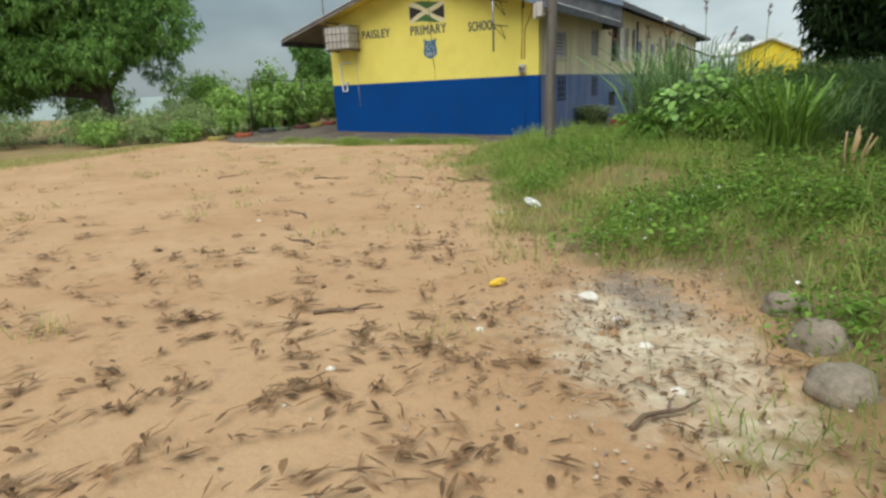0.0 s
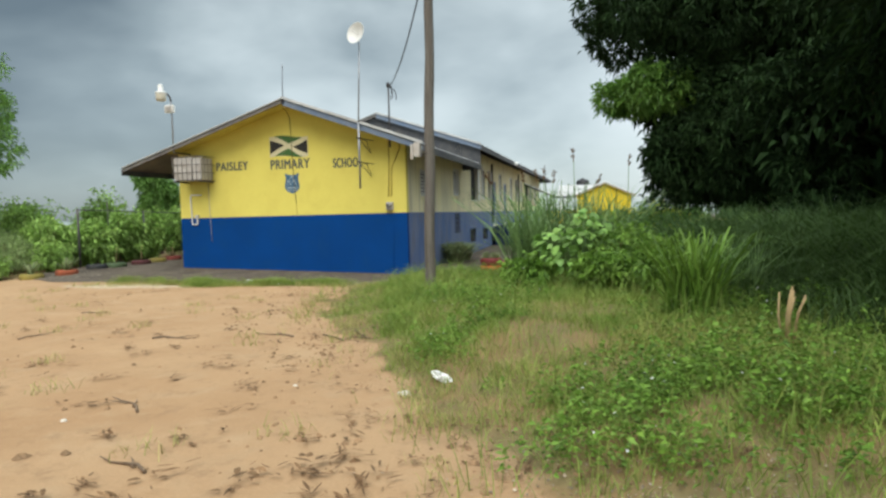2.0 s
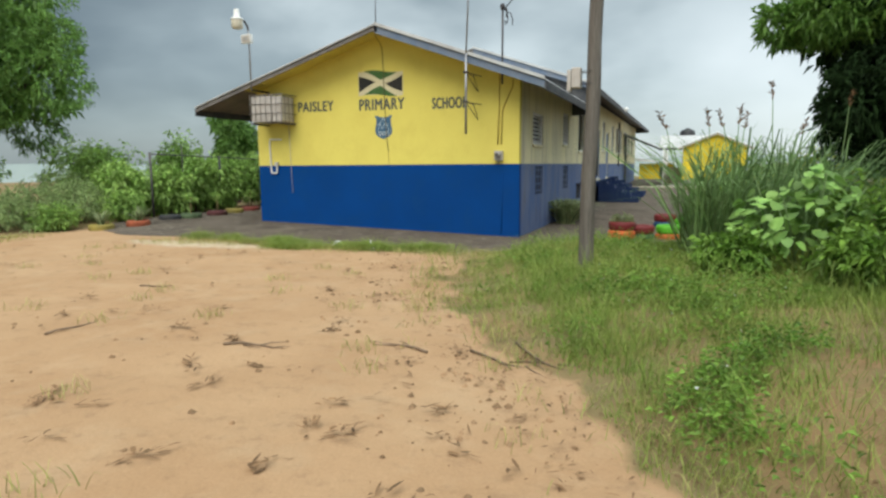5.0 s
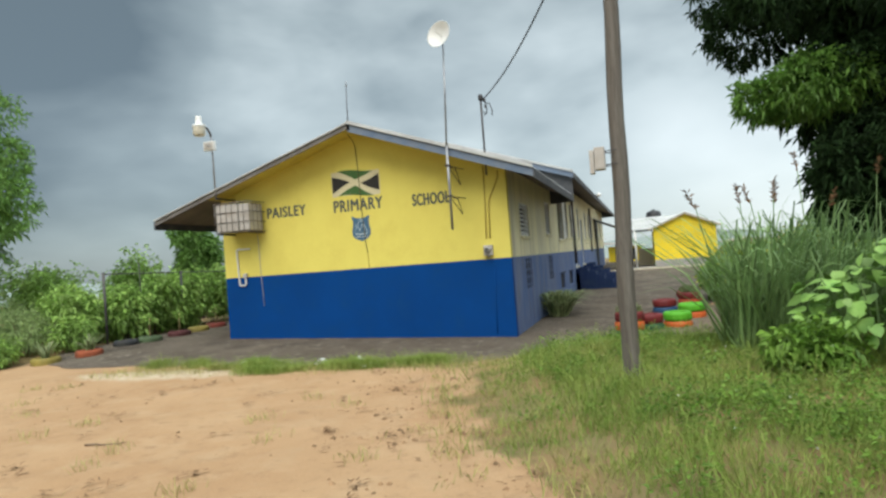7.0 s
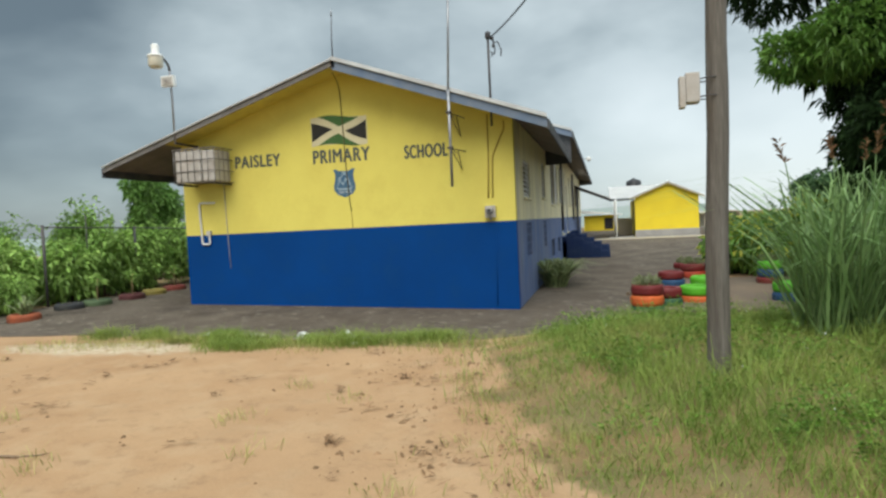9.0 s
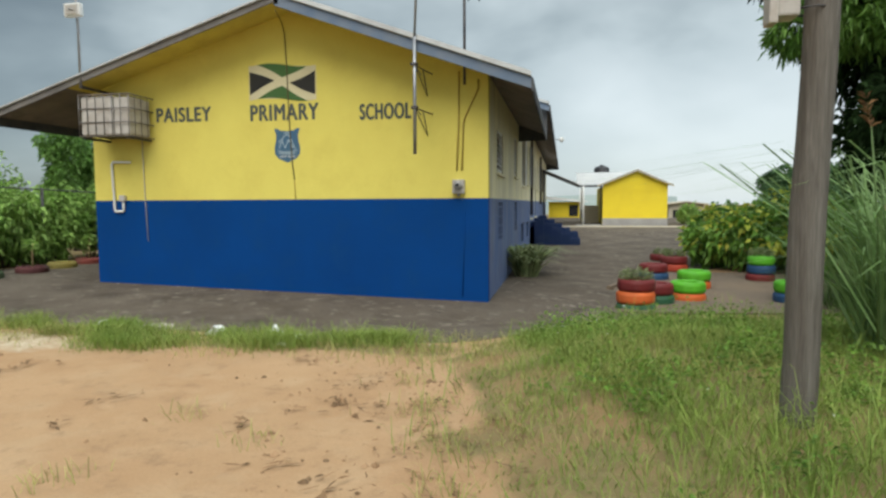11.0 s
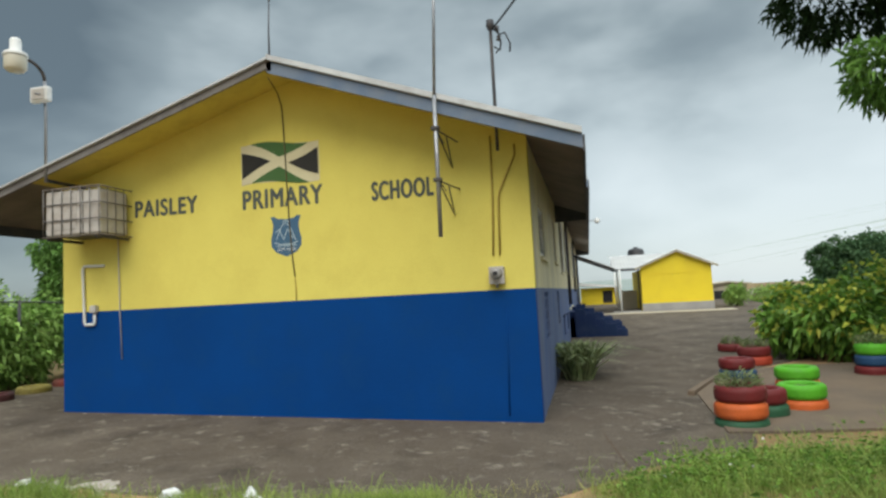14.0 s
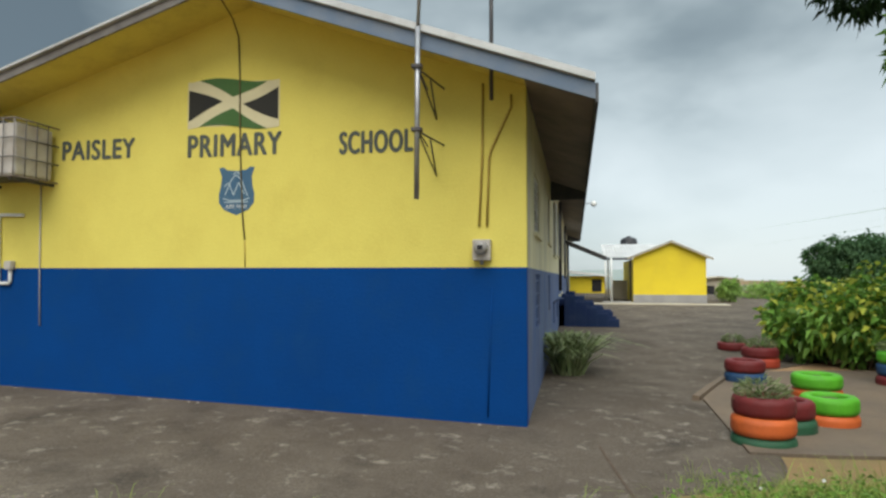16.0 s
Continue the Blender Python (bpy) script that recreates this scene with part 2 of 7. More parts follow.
M = {
    "yellow": material("yellow_wall_paint", (0.735, 0.64, 0.145), (0.685, 0.585, 0.13), 0.9, 0.8, bump=0.25, bump_scale=30, fine=0.04, stain=(0.52, 0.40, 0.08), stain_amount=0.3, spec=0.2),
    "yellow_side": material("weathered_yellow_paint", (0.80, 0.72, 0.44), (0.68, 0.62, 0.42), 1.1, 0.85, bump=0.3, bump_scale=30, fine=0.06, stain=(0.20, 0.17, 0.12), stain_scale=1.7, stain_amount=0.65, stretch=(2.2, 2.2, 0.2)),
    "yellow_far": material("bright_yellow_paint", (0.80, 0.62, 0.03), (0.74, 0.56, 0.03), 0.7, 0.7, bump=0.15, fine=0.03, stain=(0.6, 0.45, 0.04), stain_amount=0.25),
    "blue": material("blue_wall_paint", (0.002, 0.051, 0.215), (0.002, 0.044, 0.185), 1.0, 0.75, bump=0.25, bump_scale=30, fine=0.05, stain=(0.008, 0.06, 0.195), stain_scale=2.0, stain_amount=0.5, spec=0.08),
    "blue_side": material("weathered_blue_paint", (0.07, 0.13, 0.30), (0.15, 0.19, 0.31), 1.2, 0.8, bump=0.3, bump_scale=30, fine=0.06, stain=(0.13, 0.13, 0.15), stain_scale=1.7, stain_amount=0.7, stretch=(1.5, 1.5, 0.5)),
    "blue_step": material("blue_step_paint", (0.005, 0.020, 0.085), (0.008, 0.026, 0.08), 2.0, 0.7, fine=0.05, stain=(0.05, 0.07, 0.12), stain_amount=0.4),
    "fascia": material("blue_grey_fascia_paint", (0.12, 0.17, 0.25), (0.17, 0.21, 0.27), 2.5, 0.7, fine=0.08, stain=(0.24, 0.24, 0.24), stain_amount=0.5),
    "fascia_worn": material("worn_grey_board", (0.15, 0.14, 0.135), (0.22, 0.205, 0.19), 3.0, 0.8, fine=0.1, stain=(0.08, 0.07, 0.065), stain_amount=0.6),
    "fascia_dark": material("dark_weathered_board", (0.06, 0.065, 0.075), (0.10, 0.10, 0.10), 3.0, 0.8, fine=0.1),
    "soffit": material("stained_soffit_board", (0.24, 0.20, 0.16), (0.17, 0.14, 0.12), 1.5, 0.9, fine=0.08, stain=(0.08, 0.07, 0.06), stain_amount=0.5),
    "yellow_soffit": material("yellow_soffit_paint", (0.735, 0.62, 0.145), (0.66, 0.54, 0.13), 1.0, 0.85, bump=0.2, fine=0.05, stain=(0.40, 0.29, 0.08), stain_scale=1.4, stain_amount=0.5, spec=0.15),
    "zinc": material("galvanised_roof_sheet", (0.56, 0.57, 0.56), (0.46, 0.47, 0.47), 1.2, 0.5, 0.2, bump=0.1, fine=0.05, stain=(0.28, 0.24, 0.21), stain_amount=0.45),
    "zinc_white": material("pale_roof_sheet", (0.82, 0.82, 0.80), (0.74, 0.74, 0.73), 1.2, 0.5, 0.0, bump=0.1, fine=0.04),
    "concrete": material("worn_concrete", (0.096, 0.077, 0.059), (0.138, 0.113, 0.088), 0.8, 0.95, bump=0.9, bump_scale=28, fine=0.3, stain=(0.046, 0.038, 0.03), stain_scale=0.9, stain_amount=0.9, spec=0.15, flecks=(0.32, 0.28, 0.23)),
    "slab": material("sandy_concrete_slab", (0.185, 0.135, 0.092), (0.145, 0.112, 0.082), 1.1, 0.95, bump=0.6, bump_scale=40, fine=0.22, stain=(0.10, 0.085, 0.065), stain_amount=0.5),
    "plinth": material("grey_plinth_render", (0.36, 0.35, 0.33), (0.30, 0.29, 0.28), 1.5, 0.9, fine=0.08),
    "wood": material("weathered_pole_wood", (0.115, 0.10, 0.085), (0.175, 0.16, 0.14), 5.0, 0.9, bump=0.8, bump_scale=16, fine=0.2, stain=(0.07, 0.055, 0.045), stain_scale=3.0, stain_amount=0.6, stretch=(4, 4, 0.22)),
    "metal": material("galvanised_pipe", (0.36, 0.37, 0.38), (0.28, 0.28, 0.29), 6.0, 0.45, 0.7, bump=0.05, fine=0.06),
    "dark_metal": material("dark_painted_steel", (0.05, 0.05, 0.055), (0.09, 0.08, 0.075), 5.0, 0.6, 0.3, bump=0.1, fine=0.1),
    "rust": material("brown_painted_conduit", (0.45, 0.33, 0.07), (0.37, 0.26, 0.06), 4.0, 0.7, 0.1, bump=0.1, fine=0.1),
    "white": material("white_plastic", (0.72, 0.72, 0.69), (0.65, 0.65, 0.62), 3.0, 0.5, bump=0.05, fine=0.03),
    "white_worn": material("worn_white_enamel", (0.52, 0.49, 0.45), (0.42, 0.39, 0.355), 3.0, 0.55, bump=0.1, fine=0.06, stain=(0.3, 0.22, 0.16), stain_scale=4.0, stain_amount=0.5),
    "cream_glass": material("cream_lamp_glass", (0.68, 0.65, 0.54), (0.6, 0.57, 0.46), 4.0, 0.3, bump=0.0, fine=0.02),
    "louvre": material("pale_louvre_blade", (0.72, 0.71, 0.68), (0.6, 0.59, 0.56), 2.0, 0.6, bump=0.1, fine=0.05, stain=(0.25, 0.22, 0.19), stain_amount=0.5),
    # near-black that stands for unlit interiors; also the black of the meter dial
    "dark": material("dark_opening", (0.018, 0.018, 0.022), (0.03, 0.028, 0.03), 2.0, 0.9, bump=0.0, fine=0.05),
    "black_paint": material("black_flag_paint", (0.018, 0.018, 0.016), (0.025, 0.024, 0.02), 2.0, 0.7, bump=0.1, fine=0.06),
    "green_paint": material("green_flag_paint", (0.055, 0.13, 0.035), (0.065, 0.14, 0.045), 2.0, 0.75, bump=0.1, fine=0.05),
    "cream_paint": material("cream_flag_paint", (0.66, 0.60, 0.38), (0.6, 0.54, 0.34), 2.0, 0.75, bump=0.1, fine=0.04),
    "letter": material("slate_letter_paint", (0.075, 0.088, 0.08), (0.095, 0.105, 0.085), 3.0, 0.75, bump=0.1, fine=0.06),
    "crest": material("crest_blue_paint", (0.05, 0.12, 0.21), (0.06, 0.13, 0.20), 3.0, 0.7, bump=0.1, fine=0.05),
    "crest_line": material("crest_pale_paint", (0.42, 0.52, 0.56), None, 3.0, 0.7, bump=0.1, fine=0.05),
    "cable": material("black_cable", (0.02, 0.02, 0.022), None, 3.0, 0.6, bump=0.0, fine=0.05),
    "crack": material("dark_cable_on_wall", (0.09, 0.07, 0.03), (0.14, 0.11, 0.05), 5.0, 0.8, bump=0.1, fine=0.1),
    "soil": material("planter_soil", (0.075, 0.05, 0.035), (0.11, 0.08, 0.055), 6.0, 1.0, bump=0.7, fine=0.25),
    "rock": material("grey_field_stone", (0.21, 0.17, 0.125), (0.28, 0.23, 0.175), 5.0, 0.95, bump=0.8, bump_scale=25, fine=0.2, stain=(0.11, 0.10, 0.07), stain_amount=0.5),
    "lime": material("white_marl_lump", (0.68, 0.64, 0.55), (0.58, 0.53, 0.45), 8.0, 0.95, bump=0.5, fine=0.1),
    "rubble": material("grey_marl_rubble", (0.46, 0.42, 0.36), (0.34, 0.30, 0.25), 9.0, 0.95, bump=0.6, fine=0.15),
    "grit": material("loose_grit", (0.38, 0.32, 0.25), (0.22, 0.17, 0.12), 30.0, 0.95, bump=0.0, fine=0.0, per_island=0.6),
    "clod": material("dry_brown_earth", (0.21, 0.125, 0.065), (0.30, 0.19, 0.105), 8.0, 1.0, bump=0.0, fine=0.0, per_island=0.4),
    "litter": material("white_plastic_litter", (0.78, 0.78, 0.76), (0.7, 0.7, 0.69), 6.0, 0.5, bump=0.1, fine=0.03),
    "peel": material("yellow_peel", (0.68, 0.46, 0.04), (0.55, 0.36, 0.04), 8.0, 0.6, bump=0.2, fine=0.1),
    "dead_leaf": material("dead_brown_leaf", (0.12, 0.062, 0.028), (0.215, 0.125, 0.06), 12.0, 0.9, bump=0.2, fine=0.15, per_island=0.5),
    "twig": material("dry_twig_bark", (0.14, 0.09, 0.055), (0.20, 0.145, 0.10), 12.0, 0.95, bump=0.4, fine=0.2, per_object=0.25),
    "straw": material("dry_straw_stalk", (0.50, 0.38, 0.20), (0.42, 0.30, 0.15), 9.0, 0.85, bump=0.1, fine=0.1, per_island=0.2),
    "bark": material("dark_tree_bark", (0.075, 0.06, 0.048), (0.12, 0.10, 0.08), 5.0, 0.95, bump=0.9, bump_scale=18, fine=0.2, stretch=(2, 2, 0.5)),
    "grass": material("verge_grass_blade", (0.175, 0.265, 0.046), (0.27, 0.345, 0.075), 0.9, 0.7, bump=0.0, fine=0.0, stain=(0.38, 0.32, 0.12), stain_scale=1.1, stain_amount=0.65, per_island=0.35, translucent=0.3),
    "weed": material("bright_weed_leaf", (0.105, 0.215, 0.028), (0.20, 0.33, 0.055), 1.4, 0.6, bump=0.0, fine=0.0, per_island=0.5, translucent=0.3),
    "dry_grass": material("yellowing_grass_blade", (0.40, 0.36, 0.14), (0.32, 0.33, 0.10), 1.2, 0.8, bump=0.0, fine=0.0, per_island=0.35, translucent=0.25),
    # blade green lowered to carry the shade cast by the mango tree
    "tall_grass": material("shade_toned_guinea_grass", (0.05, 0.10, 0.022), (0.085, 0.15, 0.038), 0.7, 0.7, bump=0.0, fine=0.0, per_island=0.4, translucent=0.3),
    "cane": material("cane_blade", (0.16, 0.27, 0.09), (0.24, 0.36, 0.14), 1.5, 0.6, bump=0.0, fine=0.0, per_island=0.4, translucent=0.3),
    # darker than the leaf itself: the crown's own shade is in this colour
    "mango": material("shade_darkened_mango_leaf", (0.016, 0.036, 0.011), (0.024, 0.052, 0.015), 0.8, 0.75, bump=0.0, fine=0.0, per_island=0.5, translucent=0.12, spec=0.15),
    "mango_young": material("young_mango_leaf", (0.12, 0.25, 0.045), (0.17, 0.31, 0.06), 1.5, 0.55, bump=0.0, fine=0.0, per_island=0.4, translucent=0.3),
    "feather": material("light_tree_leaf", (0.14, 0.27, 0.06), (0.20, 0.35, 0.085), 0.6, 0.6, bump=0.0, fine=0.0, per_island=0.45, translucent=0.35),
    "bush": material("hedge_leaf", (0.21, 0.35, 0.08), (0.32, 0.47, 0.12), 0.5, 0.65, bump=0.0, fine=0.0, per_island=0.45, translucent=0.3),
    "bush_dark": material("dull_scrub_leaf", (0.23, 0.32, 0.12), (0.30, 0.39, 0.16), 0.5, 0.75, bump=0.0, fine=0.0, per_island=0.4, translucent=0.2),
    "far_leaf": material("far_tree_leaf", (0.065, 0.135, 0.06), (0.09, 0.17, 0.07), 0.6, 0.7, bump=0.0, fine=0.0, per_island=0.4, translucent=0.2, spec=0.2),
    "heart": material("heart_leaf", (0.17, 0.33, 0.07), (0.27, 0.44, 0.11), 2.5, 0.5, bump=0.1, fine=0.06, per_object=0.45, translucent=0.25),
    "croton": material("croton_leaf", (0.10, 0.22, 0.035), (0.20, 0.36, 0.06), 1.6, 0.45, bump=0.0, fine=0.0, per_island=0.45, translucent=0.25),
    "croton_yellow": material("yellow_croton_leaf", (0.58, 0.58, 0.08), (0.46, 0.52, 0.08), 2.5, 0.45, bump=0.0, fine=0.0, per_island=0.3, translucent=0.25),
    "spiky": material("variegated_strap_leaf", (0.17, 0.24, 0.09), (0.30, 0.33, 0.17), 6.0, 0.55, bump=0.0, fine=0.0, per_island=0.5, translucent=0.25),
    # pale blue-grey: distance haze is part of this base colour
    "hill": material("haze_tinted_hill", (0.24, 0.29, 0.28), (0.28, 0.33, 0.31), 0.03, 1.0, bump=0.0, fine=0.0),
    "meter": material("grey_meter_glass", (0.34, 0.33, 0.31), (0.28, 0.27, 0.26), 8.0, 0.25, bump=0.0, fine=0.03),
    "beige": material("beige_render", (0.50, 0.45, 0.34), (0.44, 0.39, 0.30), 1.0, 0.85, fine=0.05),
    "brown_roof": material("faded_red_roof", (0.22, 0.17, 0.15), (0.27, 0.22, 0.20), 1.5, 0.7, 0.1, fine=0.08),
    "tank": material("black_tank_plastic", (0.02, 0.02, 0.022), (0.03, 0.03, 0.032), 3.0, 0.5, bump=0.0, fine=0.04),
}
TYRE = {}
DULL = {}
for key, c in (("maroon", (0.16, 0.018, 0.018)), ("orange", (0.62, 0.13, 0.03)), ("green", (0.10, 0.42, 0.02)), ("dark_green", (0.03, 0.11, 0.055)),
               ("navy", (0.02, 0.07, 0.16)), ("red", (0.42, 0.06, 0.03)), ("yellow", (0.58, 0.46, 0.07)), ("black", (0.03, 0.035, 0.04)), ("pale_green", (0.13, 0.22, 0.08))):
    faded = tuple(v * 0.45 + 0.02 for v in c)
    DULL[key] = material("faded_" + key + "_tyre_paint", faded, tuple(v * 0.7 for v in faded), 4.0, 0.8, bump=0.3, bump_scale=35, fine=0.1, stain=(0.06, 0.055, 0.04), stain_scale=3.0, stain_amount=0.7)
    TYRE[key] = material(key + "_tyre_paint", c, tuple(v * 0.8 for v in c), 4.0, 0.6, bump=0.3, bump_scale=35, fine=0.06, stain=tuple(v * 0.55 + 0.04 for v in c), stain_scale=3.0, stain_amount=0.45)


# ---- building helpers ----
def finish(name, bm, mat, parent=None, label="", smooth=False):
    me = bpy.data.meshes.new(name)
    bm.to_mesh(me)
    bm.free()
    for m in mat if isinstance(mat, (list, tuple)) else [mat]:
        me.materials.append(m)
    if smooth:
        me.polygons.foreach_set("use_smooth", [True] * len(me.polygons))
    ob = new(name, me)
    if parent:
        ob.parent = parent
    if label:
        ob["label"] = label
    return ob


def part(name, bm, mat, parent, label="", smooth=False):
    return finish(name, bm, mat, parent, label, smooth)


def thing(name, x=0, y=0, z=0, rz=0):
    ob = new(name)
    ob.empty_display_size = 0.1
    ob.matrix_world = pose(x, y, z, 0, 0, rz)
    return ob


def box(bm, x0, y0, z0, x1, y1, z1, bevel=0.0, index=0):
    r = bmesh.ops.create_cube(bm, size=1.0)
    bmesh.ops.transform(bm, verts=r["verts"], matrix=Matrix.Translation(((x0 + x1) / 2, (y0 + y1) / 2, (z0 + z1) / 2)) @ Matrix.Diagonal((x1 - x0, y1 - y0, z1 - z0, 1)))
    faces = {f for v in r["verts"] for f in v.link_faces}
    for f in faces:
        f.material_index = index
    if bevel:
        bmesh.ops.bevel(bm, geom=list({e for f in faces for e in f.edges}), offset=bevel, segments=2, affect="EDGES", profile=0.6)
    return bm


def boxed(*a, **k):
    return box(bmesh.new(), *a, **k)


def tube(bm, points, radii, sides=10, index=0, caps=True):
    """A round bar along points, of one radius or one for each point."""
    pts = [Vector(p) for p in points]
    if not isinstance(radii, (list, tuple)):
        radii = [radii] * len(pts)
    rings = []
    side = None
    for i, p in enumerate(pts):
        way = (pts[min(i + 1, len(pts) - 1)] - pts[max(i - 1, 0)]).normalized()
        if side is None:
            side = way.cross(Vector((0, 0, 1)))
            if side.length < 0.05:
                side = Vector((1, 0, 0))
        side = (side - way * side.dot(way)).normalized()
        up = way.cross(side)
        rings.append([bm.verts.new(p + (side * math.cos(a) + up * math.sin(a)) * radii[i]) for a in [2 * math.pi * k / sides for k in range(sides)]])
    for a, b in zip(rings, rings[1:]):
        for k in range(sides):
            f = bm.faces.new((a[k], a[(k + 1) % sides], b[(k + 1) % sides], b[k]))
            f.smooth = True
            f.material_index = index
    if caps:
        for ring in (rings[0][::-1], rings[-1]):
            f = bm.faces.new(ring)
            f.material_index = index
    return bm


def lathe(bm, profile, sides=24, index=0, centre=(0, 0, 0)):
    """A turned body: profile of (radius, height) pairs about the upright axis."""
    rings = []
    for r, z in profile:
        rings.append([bm.verts.new((centre[0] + r * math.cos(2 * math.pi * k / sides), centre[1] + r * math.sin(2 * math.pi * k / sides), centre[2] + z)) for k in range(sides)])
    for a, b in zip(rings, rings[1:]):
        for k in range(sides):
            f = bm.faces.new((a[k], a[(k + 1) % sides], b[(k + 1) % sides], b[k]))
            f.smooth = True
            f.material_index = index
    return rings


def plate(bm, outline, y0, y1, index=0):
    """A flat board: an outline of (x, z) pairs, between two depths."""
    front = [bm.verts.new((x, y0, z)) for x, z in outline]
    back = [bm.verts.new((x, y1, z)) for x, z in outline]
    fs = [bm.faces.new(front), bm.faces.new(back[::-1])]
    n = len(outline)
    for i in range(n):
        fs.append(bm.faces.new((front[i], back[i], back[(i + 1) % n], front[(i + 1) % n])))
    for f in fs:
        f.material_index = index
    bmesh.ops.recalc_face_normals(bm, faces=fs)
    return bm


def smoothstep(a, b, v):
    t = np.clip((np.asarray(v, dtype=float) - a) / (b - a), 0, 1)
    return t * t * (3 - 2 * t)


# ---- the lie of the land ----
EDGE_Y = [-43.0, -16.2, -14.85, -13.5, -11.55, -10.1, -8.6, -7.2, -5.4, -3.8, -2.4]
EDGE_X = [16.0, 6.6, 5.65, 4.8, 3.4, 2.35, 1.3, 0.75, 0.25, 0.1, 0.75]


def verge(x, y):
    """How far a spot lies inside the grass verge, from the edge of the sand."""
    return np.asarray(x) - np.interp(y, EDGE_Y, EDGE_X)


def bare_spot(x, y):
    """How far a spot lies from the worn patches of bare red dirt in the verge."""
    x, y = np.asarray(x), np.asarray(y)
    return np.minimum.reduce([np.hypot((x - 5.1) * 1.1, (y + 11.1) * 0.8), np.hypot((x - 5.3) * 0.8, (y + 9.3) * 1.1) + 0.1, np.hypot(x - 3.1, (y + 10.8) * 1.2) + 0.35])


def wavy(x, y, s=1.0):
    """A smooth irregular number between -1 and 1."""
    x, y = np.asarray(x, dtype=float) * s, np.asarray(y, dtype=float) * s
    return (np.sin(1.7 * x + 0.6 * y + 1.3) + np.sin(-0.9 * x + 1.9 * y + 4.1) + np.sin(2.9 * x + 2.3 * y) * 0.6 + np.sin(3.7 * x - 3.1 * y + 2.0) * 0.5) / 3.1


def ground_z(x, y):
    x, y = np.asarray(x, dtype=float), np.asarray(y, dtype=float)
    z = 0.019 * np.maximum(0, np.minimum(y, 40) - 12)
    # the yard falls from the school's far corner towards the planters
    z = z - (0.085 + 0.0275 * np.clip(x, -10, 0) + 0.014 * np.clip(x, 0, 3)) * smoothstep(-4.5, -1.0, y) * smoothstep(13, 5, y)
    z = z + 0.018 * np.clip(-y - 7, 0, 13)
    z = z + 0.12 * smoothstep(-2.6, -5.2, y)
    front = smoothstep(-1.2, -3.6, y)
    z = z + 0.24 * smoothstep(0.1, 2.4, verge(x, y)) * front
    z = z - 9.0 * smoothstep(34, 170, np.hypot(x, y))
    rough = smoothstep(-3.2, -5.0, y)
    return z + 0.018 * wavy(x, y, 1.1) * rough + 0.010 * wavy(x + 7, y, 3.1) * rough


def gz(x, y):
    return float(ground_z(x, y))


# ---- ground: one sheet, sand in front and soil under the grass ----
def ground_material():
    m = bpy.data.materials.new("sandy_ground")
    m.use_nodes = True
    nt = m.node_tree
    bsdf = nt.nodes["Principled BSDF"]
    bsdf.inputs["Roughness"].default_value = 0.97
    bsdf.inputs["Specular IOR Level"].default_value = 0.15
    geo = nt.nodes.new("ShaderNodeNewGeometry")

    def noise_of(sc, detail=5.0, rough=0.6):
        n = nt.nodes.new("ShaderNodeTexNoise")
        n.inputs["Scale"].default_value = sc
        n.inputs["Detail"].default_value = detail
        n.inputs["Roughness"].default_value = rough
        nt.links.new(geo.outputs["Position"], n.inputs["Vector"])
        return n.outputs["Fac"]

    def ramped(value, lo, hi, to=1.0):
        r = nt.nodes.new("ShaderNodeMapRange")
        r.inputs["From Min"].default_value, r.inputs["From Max"].default_value, r.inputs["To Max"].default_value = lo, hi, to
        nt.links.new(value, r.inputs["Value"])
        return r.outputs[0]

    def mixed(a, b, fac, mode="MIX"):
        x = nt.nodes.new("ShaderNodeMix")
        x.data_type, x.blend_type = "RGBA", mode
        for socket, value in ((x.inputs[6], a), (x.inputs[7], b), (x.inputs[0], fac)):
            if isinstance(value, (tuple, float, int)):
                socket.default_value = value
            else:
                nt.links.new(value, socket)
        return x.outputs[2]

    cover = nt.nodes.new("ShaderNodeAttribute")
    cover.attribute_name = "cover"
    sep = nt.nodes.new("ShaderNodeSeparateColor")
    nt.links.new(cover.outputs["Color"], sep.inputs[0])

    def masked(socket, spread=0.5, sc=2.2):
        a = nt.nodes.new("ShaderNodeMath")
        a.operation = "MULTIPLY_ADD"
        a.inputs[1].default_value = spread
        nt.links.new(noise_of(sc, 6.0, 0.7), a.inputs[0])
        nt.links.new(socket, a.inputs[2])
        return ramped(a.outputs[0], 0.5 * spread + 0.35, 0.5 * spread + 0.65)

    sand = mixed(rgb(0.415, 0.266, 0.147), rgb(0.36, 0.218, 0.115), ramped(noise_of(0.55), 0.35, 0.65))
    sand = mixed(sand, rgb(0.30, 0.185, 0.10), ramped(noise_of(1.3, 8.0, 0.75), 0.54, 0.72, 0.7))
    sand = mixed(sand, rgb(0.45, 0.308, 0.18), ramped(noise_of(2.6), 0.5, 0.75, 0.7))
    sand = mixed(sand, rgb(0.25, 0.155, 0.088), ramped(noise_of(5.0, 8.0, 0.75), 0.53, 0.70, 0.7))
    soil = mixed(rgb(0.19, 0.15, 0.07), rgb(0.26, 0.165, 0.08), ramped(noise_of(1.6), 0.4, 0.66))
    marl = mixed(rgb(0.54, 0.45, 0.32), rgb(0.36, 0.27, 0.17), ramped(noise_of(9.0), 0.4, 0.7))
    ash = mixed(rgb(0.17, 0.145, 0.125), rgb(0.25, 0.205, 0.165), ramped(noise_of(14.0), 0.4, 0.7))
    colour = mixed(sand, soil, masked(sep.outputs["Red"]))
    colour = mixed(colour, marl, masked(sep.outputs["Green"], 0.9, 5.0))
    colour = mixed(colour, ash, masked(sep.outputs["Blue"], 0.6, 5.0))
